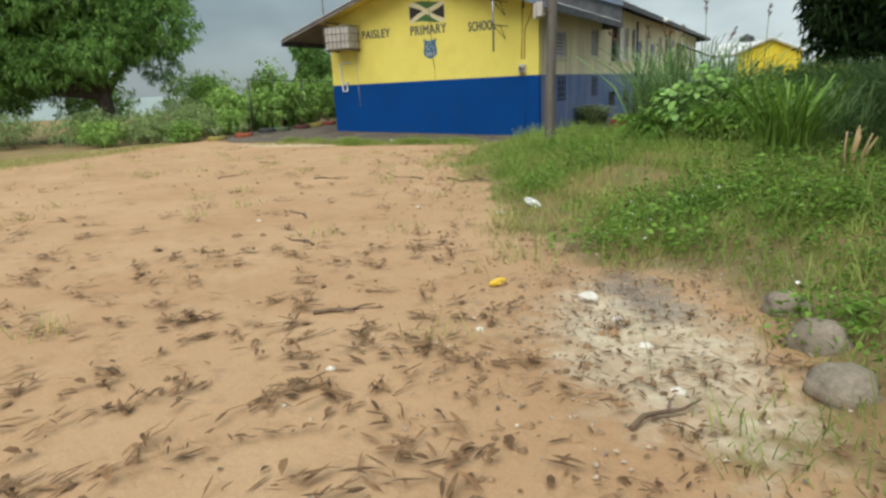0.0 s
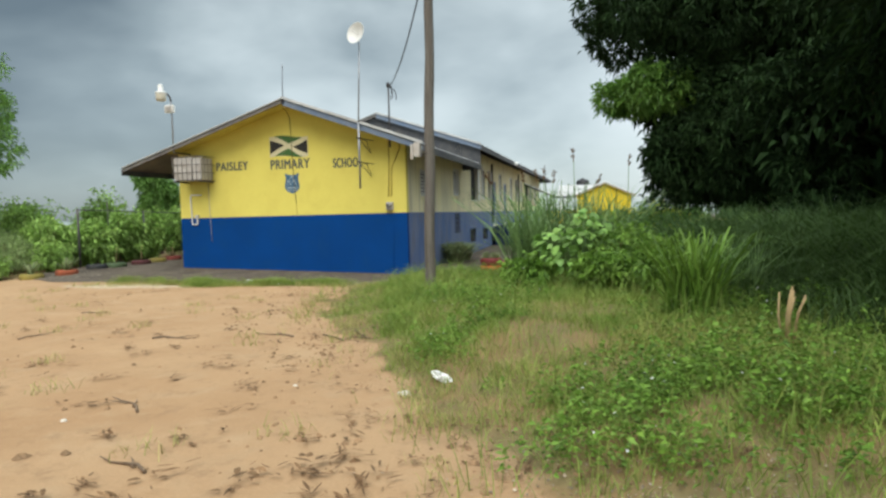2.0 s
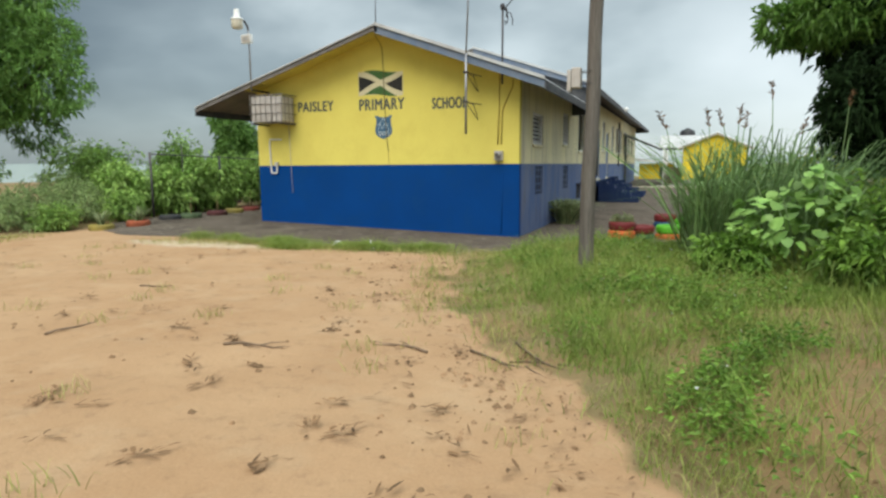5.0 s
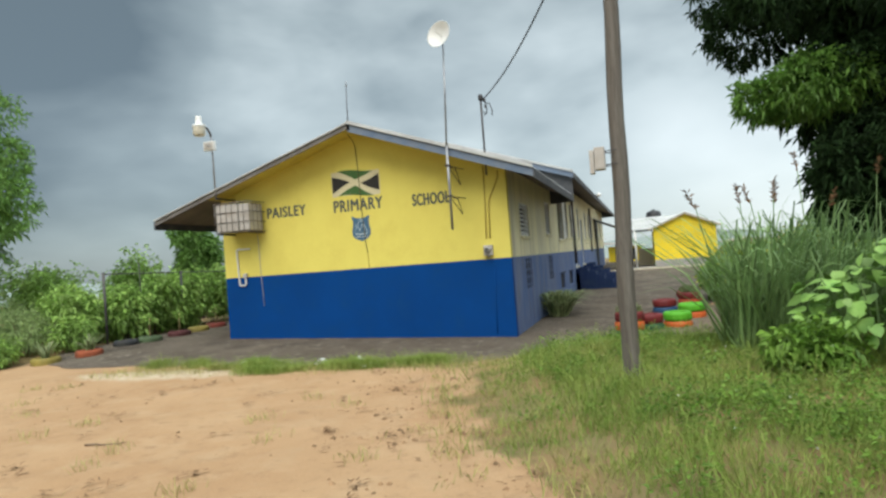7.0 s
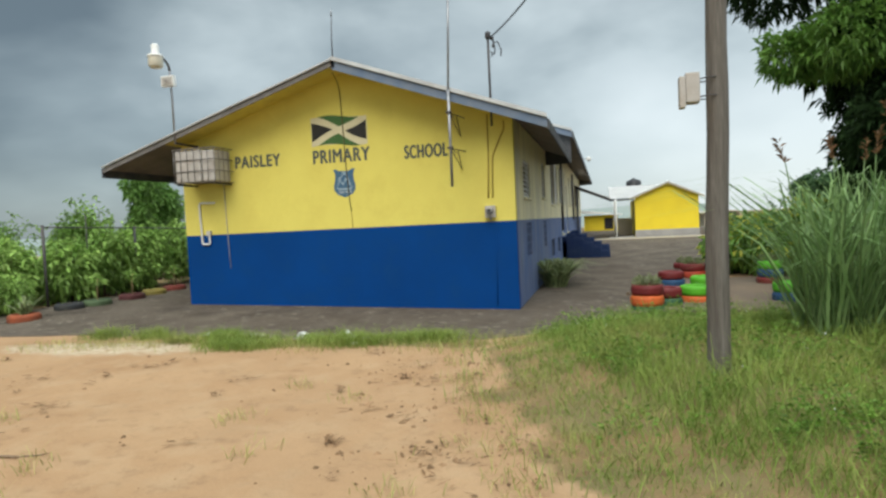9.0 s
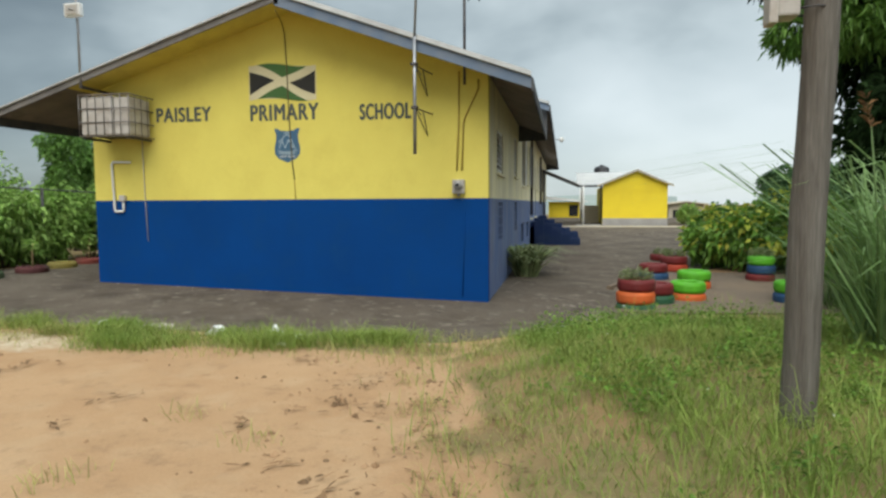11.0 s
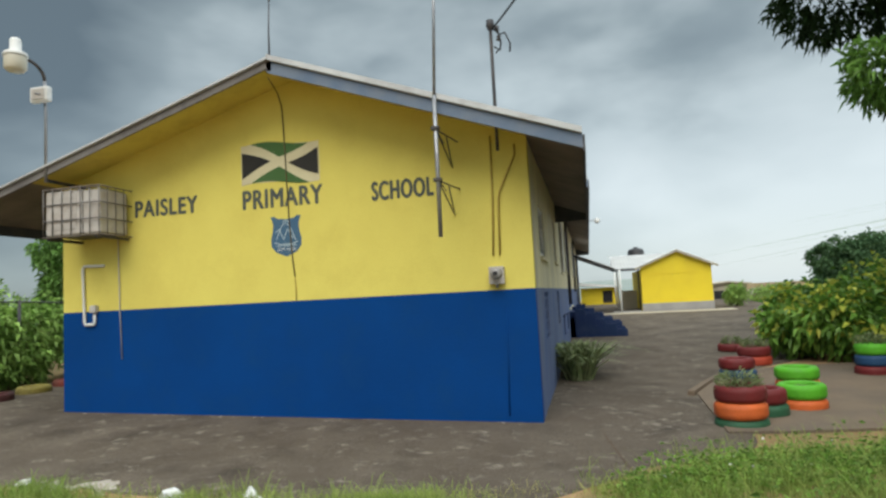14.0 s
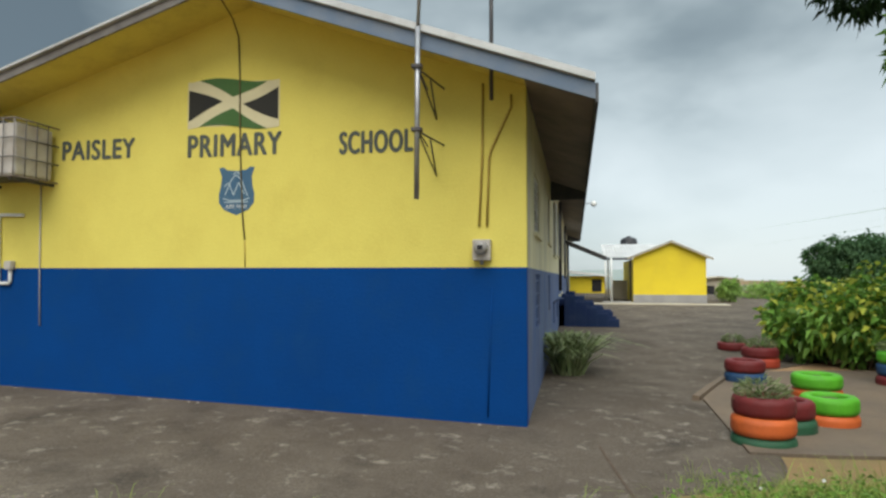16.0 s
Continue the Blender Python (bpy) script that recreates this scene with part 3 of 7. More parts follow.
    grain = mixed(rgb(0.93, 0.93, 0.93), rgb(1.06, 1.06, 1.06), ramped(noise_of(60.0, 3.0), 0.3, 0.7))
    colour = mixed(colour, grain, 1.0, "MULTIPLY")
    nt.links.new(colour, bsdf.inputs["Base Color"])
    b1 = nt.nodes.new("ShaderNodeBump")
    b1.inputs["Strength"].default_value, b1.inputs["Distance"].default_value = 0.5, 0.04
    nt.links.new(noise_of(6.0, 7.0, 0.65), b1.inputs["Height"])
    b2 = nt.nodes.new("ShaderNodeBump")
    b2.inputs["Strength"].default_value, b2.inputs["Distance"].default_value = 0.4, 0.01
    nt.links.new(noise_of(70.0, 4.0), b2.inputs["Height"])
    nt.links.new(b1.outputs[0], b2.inputs["Normal"])
    nt.links.new(b2.outputs[0], bsdf.inputs["Normal"])
    return m


def spaced(lo, hi, step, far):
    """Even lines from lo to hi, and ever wider ones out to the far distance."""
    line, out, d = list(np.arange(lo, hi + step / 2, step)), [], step
    reach = 0.0
    while reach < far:
        d *= 1.3
        reach += d
        out.append(reach)
    return np.array([lo - o for o in out[::-1]] + line + [hi + o for o in out])


def cover_of(x, y):
    soft = 0.28 * wavy(x, y, 1.6) + 0.18 * wavy(x + 3, y + 5, 4.1)
    grass = smoothstep(-0.25, 0.45, verge(x, y) + soft) * smoothstep(0.6, -0.6, y)
    strip = smoothstep(0.55, 0.1, np.abs(y + 4.3 + 0.25 * wavy(x, y, 0.9))) * smoothstep(-7.2, -6.2, x + soft) * smoothstep(0.8, -0.2, x) * 0.75
    bare = smoothstep(1.15, 0.55, bare_spot(x, y) + soft) * 0.15
    left = smoothstep(-10.0, -11.2, x + 0.35 * (y + 6) + soft) * smoothstep(-3.2, -5.0, y)
    outer = smoothstep(-10.8, -11.6, x) + smoothstep(5.5, 8.0, x) * smoothstep(-1.5, 0.0, y) + smoothstep(24, 27, y) + smoothstep(-22, -30, y)
    stony = smoothstep(1.15, 0.5, np.hypot((x - 5.85) * 1.05, (y + 15.35) * 0.72) + soft)
    red = np.clip(np.maximum.reduce([grass - bare - 0.75 * stony, strip, left, np.clip(outer, 0, 1)]), 0, 1)
    u, v = (x - 5.95) * 0.85 + (y + 15.2) * 0.53, -(x - 5.95) * 0.53 + (y + 15.2) * 0.85
    green = np.clip(smoothstep(1.15, 0.3, np.hypot(u * 1.3, v * 0.62 + 0.2)), 0, 1) * 0.64
    green = np.maximum(green, 0.6 * smoothstep(1.5, 0.5, np.hypot((x + 5.7) * 0.45, (y + 4.75) * 1.6)))
    u2, v2 = (x - 5.95) * 0.80 + (y + 14.75) * 0.60, -(x - 5.95) * 0.60 + (y + 14.75) * 0.80
    blue = 0.62 * smoothstep(0.62, 0.1, np.hypot(u2 * 1.5, v2 * 0.62) + 0.1 * wavy(x, y, 4.0))
    return red, green, blue


gx, gy = spaced(-12.0, 10.0, 0.14, 2600), spaced(-20.5, 6.0, 0.14, 2600)
GX, GY = np.meshgrid(gx, gy)
GZ = ground_z(GX, GY)
co = np.stack([GX.ravel(), GY.ravel(), GZ.ravel()], 1)
nx, ny = len(gx), len(gy)
ii = (np.arange(ny - 1)[:, None] * nx + np.arange(nx - 1)[None, :]).ravel()
quads = np.stack([ii, ii + 1, ii + nx + 1, ii + nx], 1)
ground_mesh = bpy.data.meshes.new("ground")
ground_mesh.from_pydata(co.tolist(), [], quads.tolist())
ground_mesh.polygons.foreach_set("use_smooth", [True] * len(quads))
red, green, blue = cover_of(co[:, 0], co[:, 1])
layer = ground_mesh.color_attributes.new("cover", "FLOAT_COLOR", "POINT")
layer.data.foreach_set("color", np.stack([red, green, blue, np.ones_like(red)], 1).ravel())
ground_mesh.materials.append(ground_material())
ground = tagged(new("ground", ground_mesh), "pale orange sandy ground running into a green grass verge", "ground", kind="structure")


def inside(poly, x, y):
    hit = np.zeros(np.shape(x), bool)
    for (x0, y0), (x1, y1) in zip(poly, poly[1:] + poly[:1]):
        with np.errstate(divide="ignore", invalid="ignore"):
            cross = (x1 - x0) * (y - y0) / (y1 - y0) + x0
        hit ^= ((y0 > y) != (y1 > y)) & (x < cross)
    return hit


def sheet(name, poly, step, lift, mat, drop=0.12, ragged=0.0):
    """A paved sheet that follows the ground, with a downturned rim."""
    xs = [p[0] for p in poly]
    ys = [p[1] for p in poly]
    ax, ay = np.arange(min(xs), max(xs), step), np.arange(min(ys), max(ys), step)
    bm = bmesh.new()
    seen = {}

    def corner(i, j):
        if (i, j) not in seen:
            x, y = min(xs) + i * step, min(ys) + j * step
            seen[i, j] = bm.verts.new((x, y, gz(x, y) + lift))
        return seen[i, j]

    cells = set()
    for i, x in enumerate(ax):
        for j, y in enumerate(ay):
            cx, cy = x + step / 2, y + step / 2
            w = ragged * float(wavy(cx, cy, 2.3))
            if inside(poly, np.array([cx + w]), np.array([cy + w]))[0]:
                cells.add((i, j))
    for i, j in cells:
        f = bm.faces.new((corner(i, j), corner(i + 1, j), corner(i + 1, j + 1), corner(i, j + 1)))
        f.smooth = True
    rim = [e for e in bm.edges if e.is_boundary]
    near = {}
    for e in rim:
        for a, b in ((e.verts[0], e.verts[1]), (e.verts[1], e.verts[0])):
            near.setdefault(a, []).append(b)
    for _ in range(6):
        moved = {v: (v.co + sum((w.co for w in ws), Vector()) / len(ws)) / 2 for v, ws in near.items()}
        for v, p in moved.items():
            v.co.x, v.co.y = p.x, p.y
    made = bmesh.ops.extrude_edge_only(bm, edges=rim)
    for v in made["geom"]:
        if isinstance(v, bmesh.types.BMVert):
            v.co.z -= drop
    return finish(name, bm, mat)


yard = [(-11.3, 46.0), (-11.3, -2.7), (-9.0, -3.7), (-6.9, -3.45), (-3.4, -3.5), (-0.7, -3.75), (0.15, -3.55), (0.75, -2.6), (1.3, -2.0), (2.2, -1.55),
        (2.5, -0.6), (2.5, 2.2), (3.6, 5.2), (7.1, 8.6), (11.5, 17.0), (11.8, 32.0), (11.8, 46.0)]
pavement = tagged(sheet("pavement", yard, 0.16, 0.012, M["concrete"], 0.1, 0.12), "worn grey-brown concrete yard round the school", "pavement", kind="structure")


# slab with a kerb round the planter tyres
def slab_top(bm, outline, z, depth):
    top = [bm.verts.new((x, y, gz(x, y) + z)) for x, y in outline]
    low = [bm.verts.new((x, y, gz(x, y) + z - depth)) for x, y in outline]
    bm.faces.new(top)
    n = len(outline)
    for i in range(n):
        bm.faces.new((low[i], low[(i + 1) % n], top[(i + 1) % n], top[i]))
    bmesh.ops.recalc_face_normals(bm, faces=bm.faces)
    return bm


slab_line = [(2.2, -0.5), (3.0, -0.4), (4.4, -0.2), (6.9, -0.1), (7.2, 5.9), (5.2, 5.7), (3.6, 5.2), (3.05, 4.3), (2.3, 2.3)]
slab = tagged(finish("pavement_slab", slab_top(bmesh.new(), slab_line, 0.035, 0.14), M["slab"]), "sandy brown concrete slab under the painted tyres", "pavement", kind="structure")


def kerb(points):
    bm = bmesh.new()
    for (x0, y0), (x1, y1) in zip(points, points[1:]):
        d = Vector((x1 - x0, y1 - y0, 0))
        n = Vector((-d.y, d.x, 0)).normalized() * 0.055
        a = Vector((x0, y0, gz(x0, y0)))
        b = Vector((x1, y1, gz(x1, y1)))
        low = [bm.verts.new(p) for p in (a - n, b - n, b + n, a + n)]
        top = [bm.verts.new(p + Vector((0, 0, 0.085))) for p in (a - n * 0.85, b - n * 0.85, b + n * 0.85, a + n * 0.85)]
        bm.faces.new(top)
        for i in range(4):
            bm.faces.new((low[i], low[(i + 1) % 4], top[(i + 1) % 4], top[i]))
    bmesh.ops.recalc_face_normals(bm, faces=bm.faces)
    return bm


tagged(finish("kerb", kerb([(2.19, 2.2), (2.62, 3.3), (3.09, 4.45)]), M["slab"]), "low worn concrete kerb at the slab's edge", "kerb", kind="structure")

# joint across the yard: a groove filled with dark dirt
joint = bmesh.new()
for k in range(12):
    x0, y0, x1, y1 = 1.13 - k * 0.03, -3.3 + k * 0.225, 1.13 - (k + 1) * 0.03, -3.3 + (k + 1) * 0.225
    vs = [joint.verts.new((x, y, gz(x, y) + 0.017)) for x, y in ((x0 - 0.012, y0), (x0 + 0.012, y0), (x1 + 0.012, y1), (x1 - 0.012, y1))]
    joint.faces.new(vs)
tagged(finish("trim_joint", joint, M["soil"]), "dark dirt-filled joint in the concrete yard", "joint", kind="structure")

# ---- the school ----
school = tagged(thing("school_building"), "yellow and blue painted school with a gabled sheet roof", "building", kind="thing")
WIDE, BAND, THICK = 7.72, 1.74, 0.18
RIDGE_X = -3.5


def roof_line(x, top=5.142):
    return top - (0.3592 * (x - RIDGE_X) if x > RIDGE_X else 0.3087 * (RIDGE_X - x))


bm = bmesh.new()
plate(bm, [(-WIDE, -0.3), (0, -0.3), (0, BAND), (-WIDE, BAND)], 0, THICK, 1)
plate(bm, [(-WIDE, BAND), (0, BAND), (0, roof_line(0) - 0.03), (RIDGE_X, roof_line(RIDGE_X) - 0.03), (-WIDE, roof_line(-WIDE) - 0.03)], 0, THICK, 0)
part("gable_wall", bm, [M["yellow"], M["blue"]], school, "smooth yellow gable wall over a deep blue band")

# openings of the long side: y from, y to, z from, z to, kind
HOLES = [(1.25, 2.5, 2.25, 3.1, "louvre"), (5.5, 6.55, 2.35, 3.4, "louvre"), (8.6, 10.0, 2.2, 3.72, "dark"), (10.9, 11.8, 2.3, 3.75, "louvre"), (12.5, 13.1, 2.3, 3.75, "dark"),
         (13.75, 14.8, 1.05, 3.3, "door"), (15.6, 16.5, 2.3, 3.75, "louvre"), (17.15, 18.2, 1.05, 3.3, "door"), (19.4, 20.5, 2.3, 3.75, "louvre"), (21.6, 22.5, 2.3, 3.75, "dark"),
         (23.9, 25.0, 2.3, 3.75, "louvre"), (26.4, 27.5, 2.3, 3.75, "dark"), (29.0, 30.1, 2.3, 3.75, "louvre"), (31.8, 32.9, 2.3, 3.75, "louvre"),
         (1.52, 2.48, 0.9, 1.67, "vent"), (5.6, 6.5, 0.92, 1.67, "vent"), (8.3, 9.5, 0.42, 0.96, "low"), (11.0, 12.2, 0.42, 0.92, "low")]
LONG = 35.6


def holed_wall(holes, length, low, high, thick):
    """A wall along y with its outer face at x = 0 and openings through it."""
    bm = bmesh.new()
    ys = sorted({0.0, length, *[h[0] for h in holes], *[h[1] for h in holes]})
    zs = sorted({low, high, BAND, *[h[2] for h in holes], *[h[3] for h in holes]})

    def is_hole(j, k):
        if not (0 <= j < len(ys) - 1 and 0 <= k < len(zs) - 1):
            return False
        cy, cz = (ys[j] + ys[j + 1]) / 2, (zs[k] + zs[k + 1]) / 2
        return any(h[0] < cy < h[1] and h[2] < cz < h[3] for h in holes)

    def quad(*pts, index=0):
        f = bm.faces.new([bm.verts.new(p) for p in pts])
        f.material_index = index

    for j in range(len(ys) - 1):
        for k in range(len(zs) - 1):
            y0, y1, z0, z1 = ys[j], ys[j + 1], zs[k], zs[k + 1]
            index = 0 if z0 >= BAND - 0.01 else 1
            if not is_hole(j, k):
                quad((0, y0, z0), (0, y1, z0), (0, y1, z1), (0, y0, z1), index=index)
                quad((-thick, y1, z0), (-thick, y0, z0), (-thick, y0, z1), (-thick, y1, z1), index=index)
                continue
            if not is_hole(j - 1, k):
                quad((0, y0, z0), (0, y0, z1), (-thick, y0, z1), (-thick, y0, z0), index=index)
            if not is_hole(j + 1, k):
                quad((0, y1, z1), (0, y1, z0), (-thick, y1, z0), (-thick, y1, z1), index=index)
            if not is_hole(j, k - 1):
                quad((0, y0, z0), (-thick, y0, z0), (-thick, y1, z0), (0, y1, z0), index=index)
            if not is_hole(j, k + 1):
                quad((0, y1, z1), (-thick, y1, z1), (-thick, y0, z1), (0, y0, z1), index=index)
    bmesh.ops.remove_doubles(bm, verts=bm.verts, dist=0.0005)
    return bm


side = part("side_wall", holed_wall(HOLES, LONG - THICK, -0.3, 3.84, THICK), [M["yellow_side"], M["blue_side"]], school, "faded and streaked yellow wall over worn blue")
side.location = (-0.002, THICK, 0)
for name, b in (("back_wall", (-WIDE, THICK, -0.3, -WIDE + THICK, LONG, 3.7)), ("end_wall", (-WIDE, LONG, -0.3, 0, LONG + THICK, 4.1))):
    part(name, boxed(*b), M["yellow_side"], school)
part("floor_slab", boxed(-WIDE + THICK, THICK, 1.2, -THICK - 0.01, LONG, 1.3), M["plinth"], school)
part("upper_side_wall", boxed(-THICK - 0.002, 7.05, 3.842, -0.002, LONG, 4.4), M["yellow_side"], school, "faded yellow wall under the higher eave")
part("inner_ceiling", boxed(-WIDE + THICK, THICK, 3.76, -THICK - 0.01, LONG, 3.8), M["soffit"], school)


def side_opening(y0, y1, z0, z1, kind):
    y0, y1 = y0 + THICK, y1 + THICK
    if kind in ("louvre", "dark", "door"):
        kinds = {"louvre": "window", "dark": "window", "door": "door"}
        frame_bm = bmesh.new()
        t = 0.05
        for b in ((y0, y0 + t, z0, z1), (y1 - t, y1, z0, z1), (y0 + t, y1 - t, z0, z0 + t), (y0 + t, y1 - t, z1 - t, z1)):
            box(frame_bm, -0.11, b[0], b[2], -0.03, b[1], b[3])
        w = part(kinds[kind], frame_bm, M["louvre"], school, "pale louvred window" if kind == "louvre" else "open window with its inner shade painted dark" if kind == "dark" else "dark blue door")
        if kind == "door":
            part("door_leaf", boxed(-0.1, y0 + t, z0 + t, -0.06, y1 - t, z1 - t), M["blue_side"], w)
        else:
            # a near-black sheet paints the room's shade behind the frame
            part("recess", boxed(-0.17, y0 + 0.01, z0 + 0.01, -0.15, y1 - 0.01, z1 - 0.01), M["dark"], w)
        if kind == "louvre":
            n = int((z1 - z0 - 2 * t) / 0.1)
            for k in range(n):
                z = z0 + t + (k + 0.5) * (z1 - z0 - 2 * t) / n
                b = bmesh.new()
                box(b, -0.055, y0 + t, -0.006, 0.055, y1 - t, 0.006)
                s = part("slat", b, M["louvre"], w)
                s.matrix_basis = pose(-0.07, 0, z, 0, 48, 0)
        sill = boxed(-0.03, y0 - 0.06, z0 - 0.06, 0.05, y1 + 0.06, z0 - 0.002, 0.01)
        part("sill", sill, M["yellow_side"], w)
        if kind == "dark":
            part("shutter", boxed(0.006, y1 - 0.02, z0 + 0.03, 0.035, y1 + 0.42, z1 - 0.03, 0.006), M["louvre"], w)
    elif kind == "vent":
        # near-black backing: the shade behind the bars is painted
        v = part("vent", boxed(-0.06, y0 + 0.005, z0 + 0.005, -0.04, y1 - 0.005, z1 - 0.005), M["dark"], school, "pierced vent block backed by a sheet painted shade-dark")
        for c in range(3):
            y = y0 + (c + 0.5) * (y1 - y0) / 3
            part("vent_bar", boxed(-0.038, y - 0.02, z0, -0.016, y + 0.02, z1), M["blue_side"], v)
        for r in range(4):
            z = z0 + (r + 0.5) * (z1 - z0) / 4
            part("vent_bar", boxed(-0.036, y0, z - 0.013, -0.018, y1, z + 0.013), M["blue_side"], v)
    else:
        # the shade inside the low opening is a near-black sheet
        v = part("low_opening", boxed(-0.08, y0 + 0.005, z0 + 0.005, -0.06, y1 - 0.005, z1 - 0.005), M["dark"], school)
        part("surround", boxed(-0.02, y0 - 0.05, z1 + 0.002, 0.03, y1 + 0.05, z1 + 0.06, 0.008), M["blue_step"], v)


for h in HOLES:
    side_opening(*h)


def ribbed(x0, z0, x1, z1, y0, y1, pitch=0.18, rib=0.022):
    """A ribbed sheet: ribs run down the slope from (x0, z0) to (x1, z1)."""
    bm = bmesh.new()
    n = int((y1 - y0) / pitch)
    rows = []
    for k in range(n * 4 + 1):
        y = y0 + k * (y1 - y0) / (n * 4)
        lift = rib if k % 4 in (1, 2) else 0.0
        rows.append([bm.verts.new((x0 + (x1 - x0) * s, y, z0 + (z1 - z0) * s + lift)) for s in (0, 0.33, 0.66, 1)])
    for a, b in zip(rows, rows[1:]):
        for k in range(3):
            bm.faces.new((a[k], a[k + 1], b[k + 1], b[k]))
    bmesh.ops.recalc_face_normals(bm, faces=bm.faces)
    bmesh.ops.solidify(bm, geom=bm.faces[:], thickness=0.006)
    return bm


def roof(top, right_x, right_z, left_x, left_z, y0, y1, board, gable_at=None):
    part("roof_sheet", ribbed(RIDGE_X, top, right_x, right_z, y0 - 0.04, y1), M["zinc"], school, "grey galvanised ribbed sheet")
    part("roof_sheet", ribbed(RIDGE_X, top, left_x, left_z, y0 - 0.04, y1), M["zinc"], school, "grey galvanised ribbed sheet")
    bm = bmesh.new()
    plate(bm, [(RIDGE_X - 0.16, top - 0.012), (RIDGE_X, top + 0.05), (RIDGE_X + 0.16, top - 0.022), (RIDGE_X, top + 0.035)], y0 - 0.06, y1)
    part("ridge_cap", bm, M["zinc"], school)
    for x, z, key in ((right_x, right_z, "fascia"), (left_x, left_z, "fascia_worn")):
        slope = (top - z) / abs(RIDGE_X - x)
        bm = bmesh.new()
        d = 0.17 if x > RIDGE_X else 0.10
        plate(bm, [(RIDGE_X, top - 0.015), (x, z - 0.015), (x, z - 0.015 - d), (RIDGE_X, top - 0.015 - d)], y0 - 0.03, y0, 0)
        part("barge_board", bm, M[key], school, "blue-grey painted board" if key == "fascia" else "worn grey board")
        bm = bmesh.new()
        lip = 0.075 if x > RIDGE_X else 0.03
        plate(bm, [(RIDGE_X, top + lip), (x, z + lip), (x, z + 0.0), (RIDGE_X, top + 0.0)], y0 - 0.075, y0 - 0.033, 0)
        part("edge_flashing", bm, M["zinc"], school, "grey metal flashing")

        def under(xa, xb, ya, yb, mat, label):
            za, zb = (top - slope * abs(q - RIDGE_X) for q in (xa, xb))
            part("soffit", plate(bmesh.new(), [(xa, za - 0.03), (xb, zb - 0.03), (xb, zb - 0.045), (xa, za - 0.045)], ya, yb), mat, school, label)

        if gable_at is None:
            under(RIDGE_X, x, y0 + 0.002, y1 - 0.02, M["soffit"], "stained brown soffit")
        else:
            wall_x = 0.0 if x > RIDGE_X else -WIDE
            under(RIDGE_X, wall_x, y0 + 0.002, gable_at, M["yellow_soffit"], "yellow soffit stained brown towards the edge")
            under(wall_x, x, y0 + 0.002, y1 - 0.02, M["soffit"], "stained brown soffit")
        s = 1 if x > RIDGE_X else -1
        part("eave_board", boxed(min(x, x + 0.03 * s), y0 - 0.03, z - 0.22, max(x, x + 0.03 * s), y1, z - 0.02), board, school)
    part("roof_end", plate(bmesh.new(), [(RIDGE_X, top - 0.02), (right_x, right_z - 0.02), (right_x, right_z - 0.2), (left_x, left_z - 0.2), (left_x, left_z - 0.02)], y1 - 0.03, y1), M["fascia_dark"], school)


# a low front roof, and a higher one over the long rear part
roof(5.15, 0.76, 3.62, -9.25, 3.375, -0.72, 7.3, M["fascia_dark"], gable_at=0.0)
roof(5.86, 0.86, 4.36, -9.4, 4.0, 6.9, 37.2, M["fascia_dark"])
part("roof_gable", plate(bmesh.new(), [(RIDGE_X, 5.8), (0.8, 4.33), (0.8, 3.6), (RIDGE_X, 5.05), (-9.2, 3.4), (-9.2, 4.0)], 7.05, 7.1), M["fascia_dark"], school, "dark boards between the two roofs")
part("down_pipe", tube(bmesh.new(), [(0.06, 13.55, 4.1), (0.06, 13.55, 1.2)], 0.05, 8), M["dark_metal"], school, "dark downpipe on the long wall")
part("down_pipe", tube(bmesh.new(), [(0.06, 22.9, 4.1), (0.06, 22.9, 1.6)], 0.05, 8), M["dark_metal"], school, "dark downpipe on the long wall")


# flag painted on the gable: a waving saltire
def wave(u):
    return 0.035 * math.sin(u * 2 * math.pi * 1.0 - 0.4) - 0.02 * u


FX0, FX1, FZ0, FZ1 = -4.40, -3.10, 3.56, 4.17


def flag_piece(corners, depth, mat, name):
    bm = bmesh.new()
    n = 24
    us = [c[0] for c in corners]
    lo, hi = min(us), max(us)
    top, low = [], []
    for k in range(n + 1):
        u = lo + (hi - lo) * k / n
        cut = []
        for (u0, v0), (u1, v1) in zip(corners, corners[1:] + corners[:1]):
            if min(u0, u1) - 1e-9 <= u <= max(u0, u1) + 1e-9 and abs(u1 - u0) > 1e-9:
                cut.append(v0 + (v1 - v0) * (u - u0) / (u1 - u0))
        a, b = min(cut), max(cut)
        x = FX0 + u * (FX1 - FX0)
        top.append((x, FZ0 + b * (FZ1 - FZ0) + wave(u)))
        low.append((x, FZ0 + a * (FZ1 - FZ0) + wave(u)))
    vt = [bm.verts.new((x, -depth, z)) for x, z in top]
    vl = [bm.verts.new((x, -depth, z)) for x, z in low]
    for k in range(n):
        if (vt[k].co - vl[k].co).length < 1e-6 and (vt[k + 1].co - vl[k + 1].co).length < 1e-6:
            continue
        bm.faces.new((vl[k], vl[k + 1], vt[k + 1], vt[k]))
    bmesh.ops.remove_doubles(bm, verts=bm.verts, dist=1e-5)
    part(name, bm, mat, flag)


flag = part("flag_mural", plate(bmesh.new(), [(FX0, FZ0 + 0.02), (FX1, FZ0 - 0.01), (FX1, FZ1 - 0.05), (FX0, FZ1)], -0.001, 0.002), M["cream_paint"], school, "painted green, black and cream saltire flag")
flag_piece([(0, 0), (1, 0), (1, 1), (0, 1)], 0.004, M["cream_paint"], "saltire")
flag_piece([(0.13, 1), (0.5, 0.62), (0.87, 1)], 0.008, M["green_paint"], "upper_field")
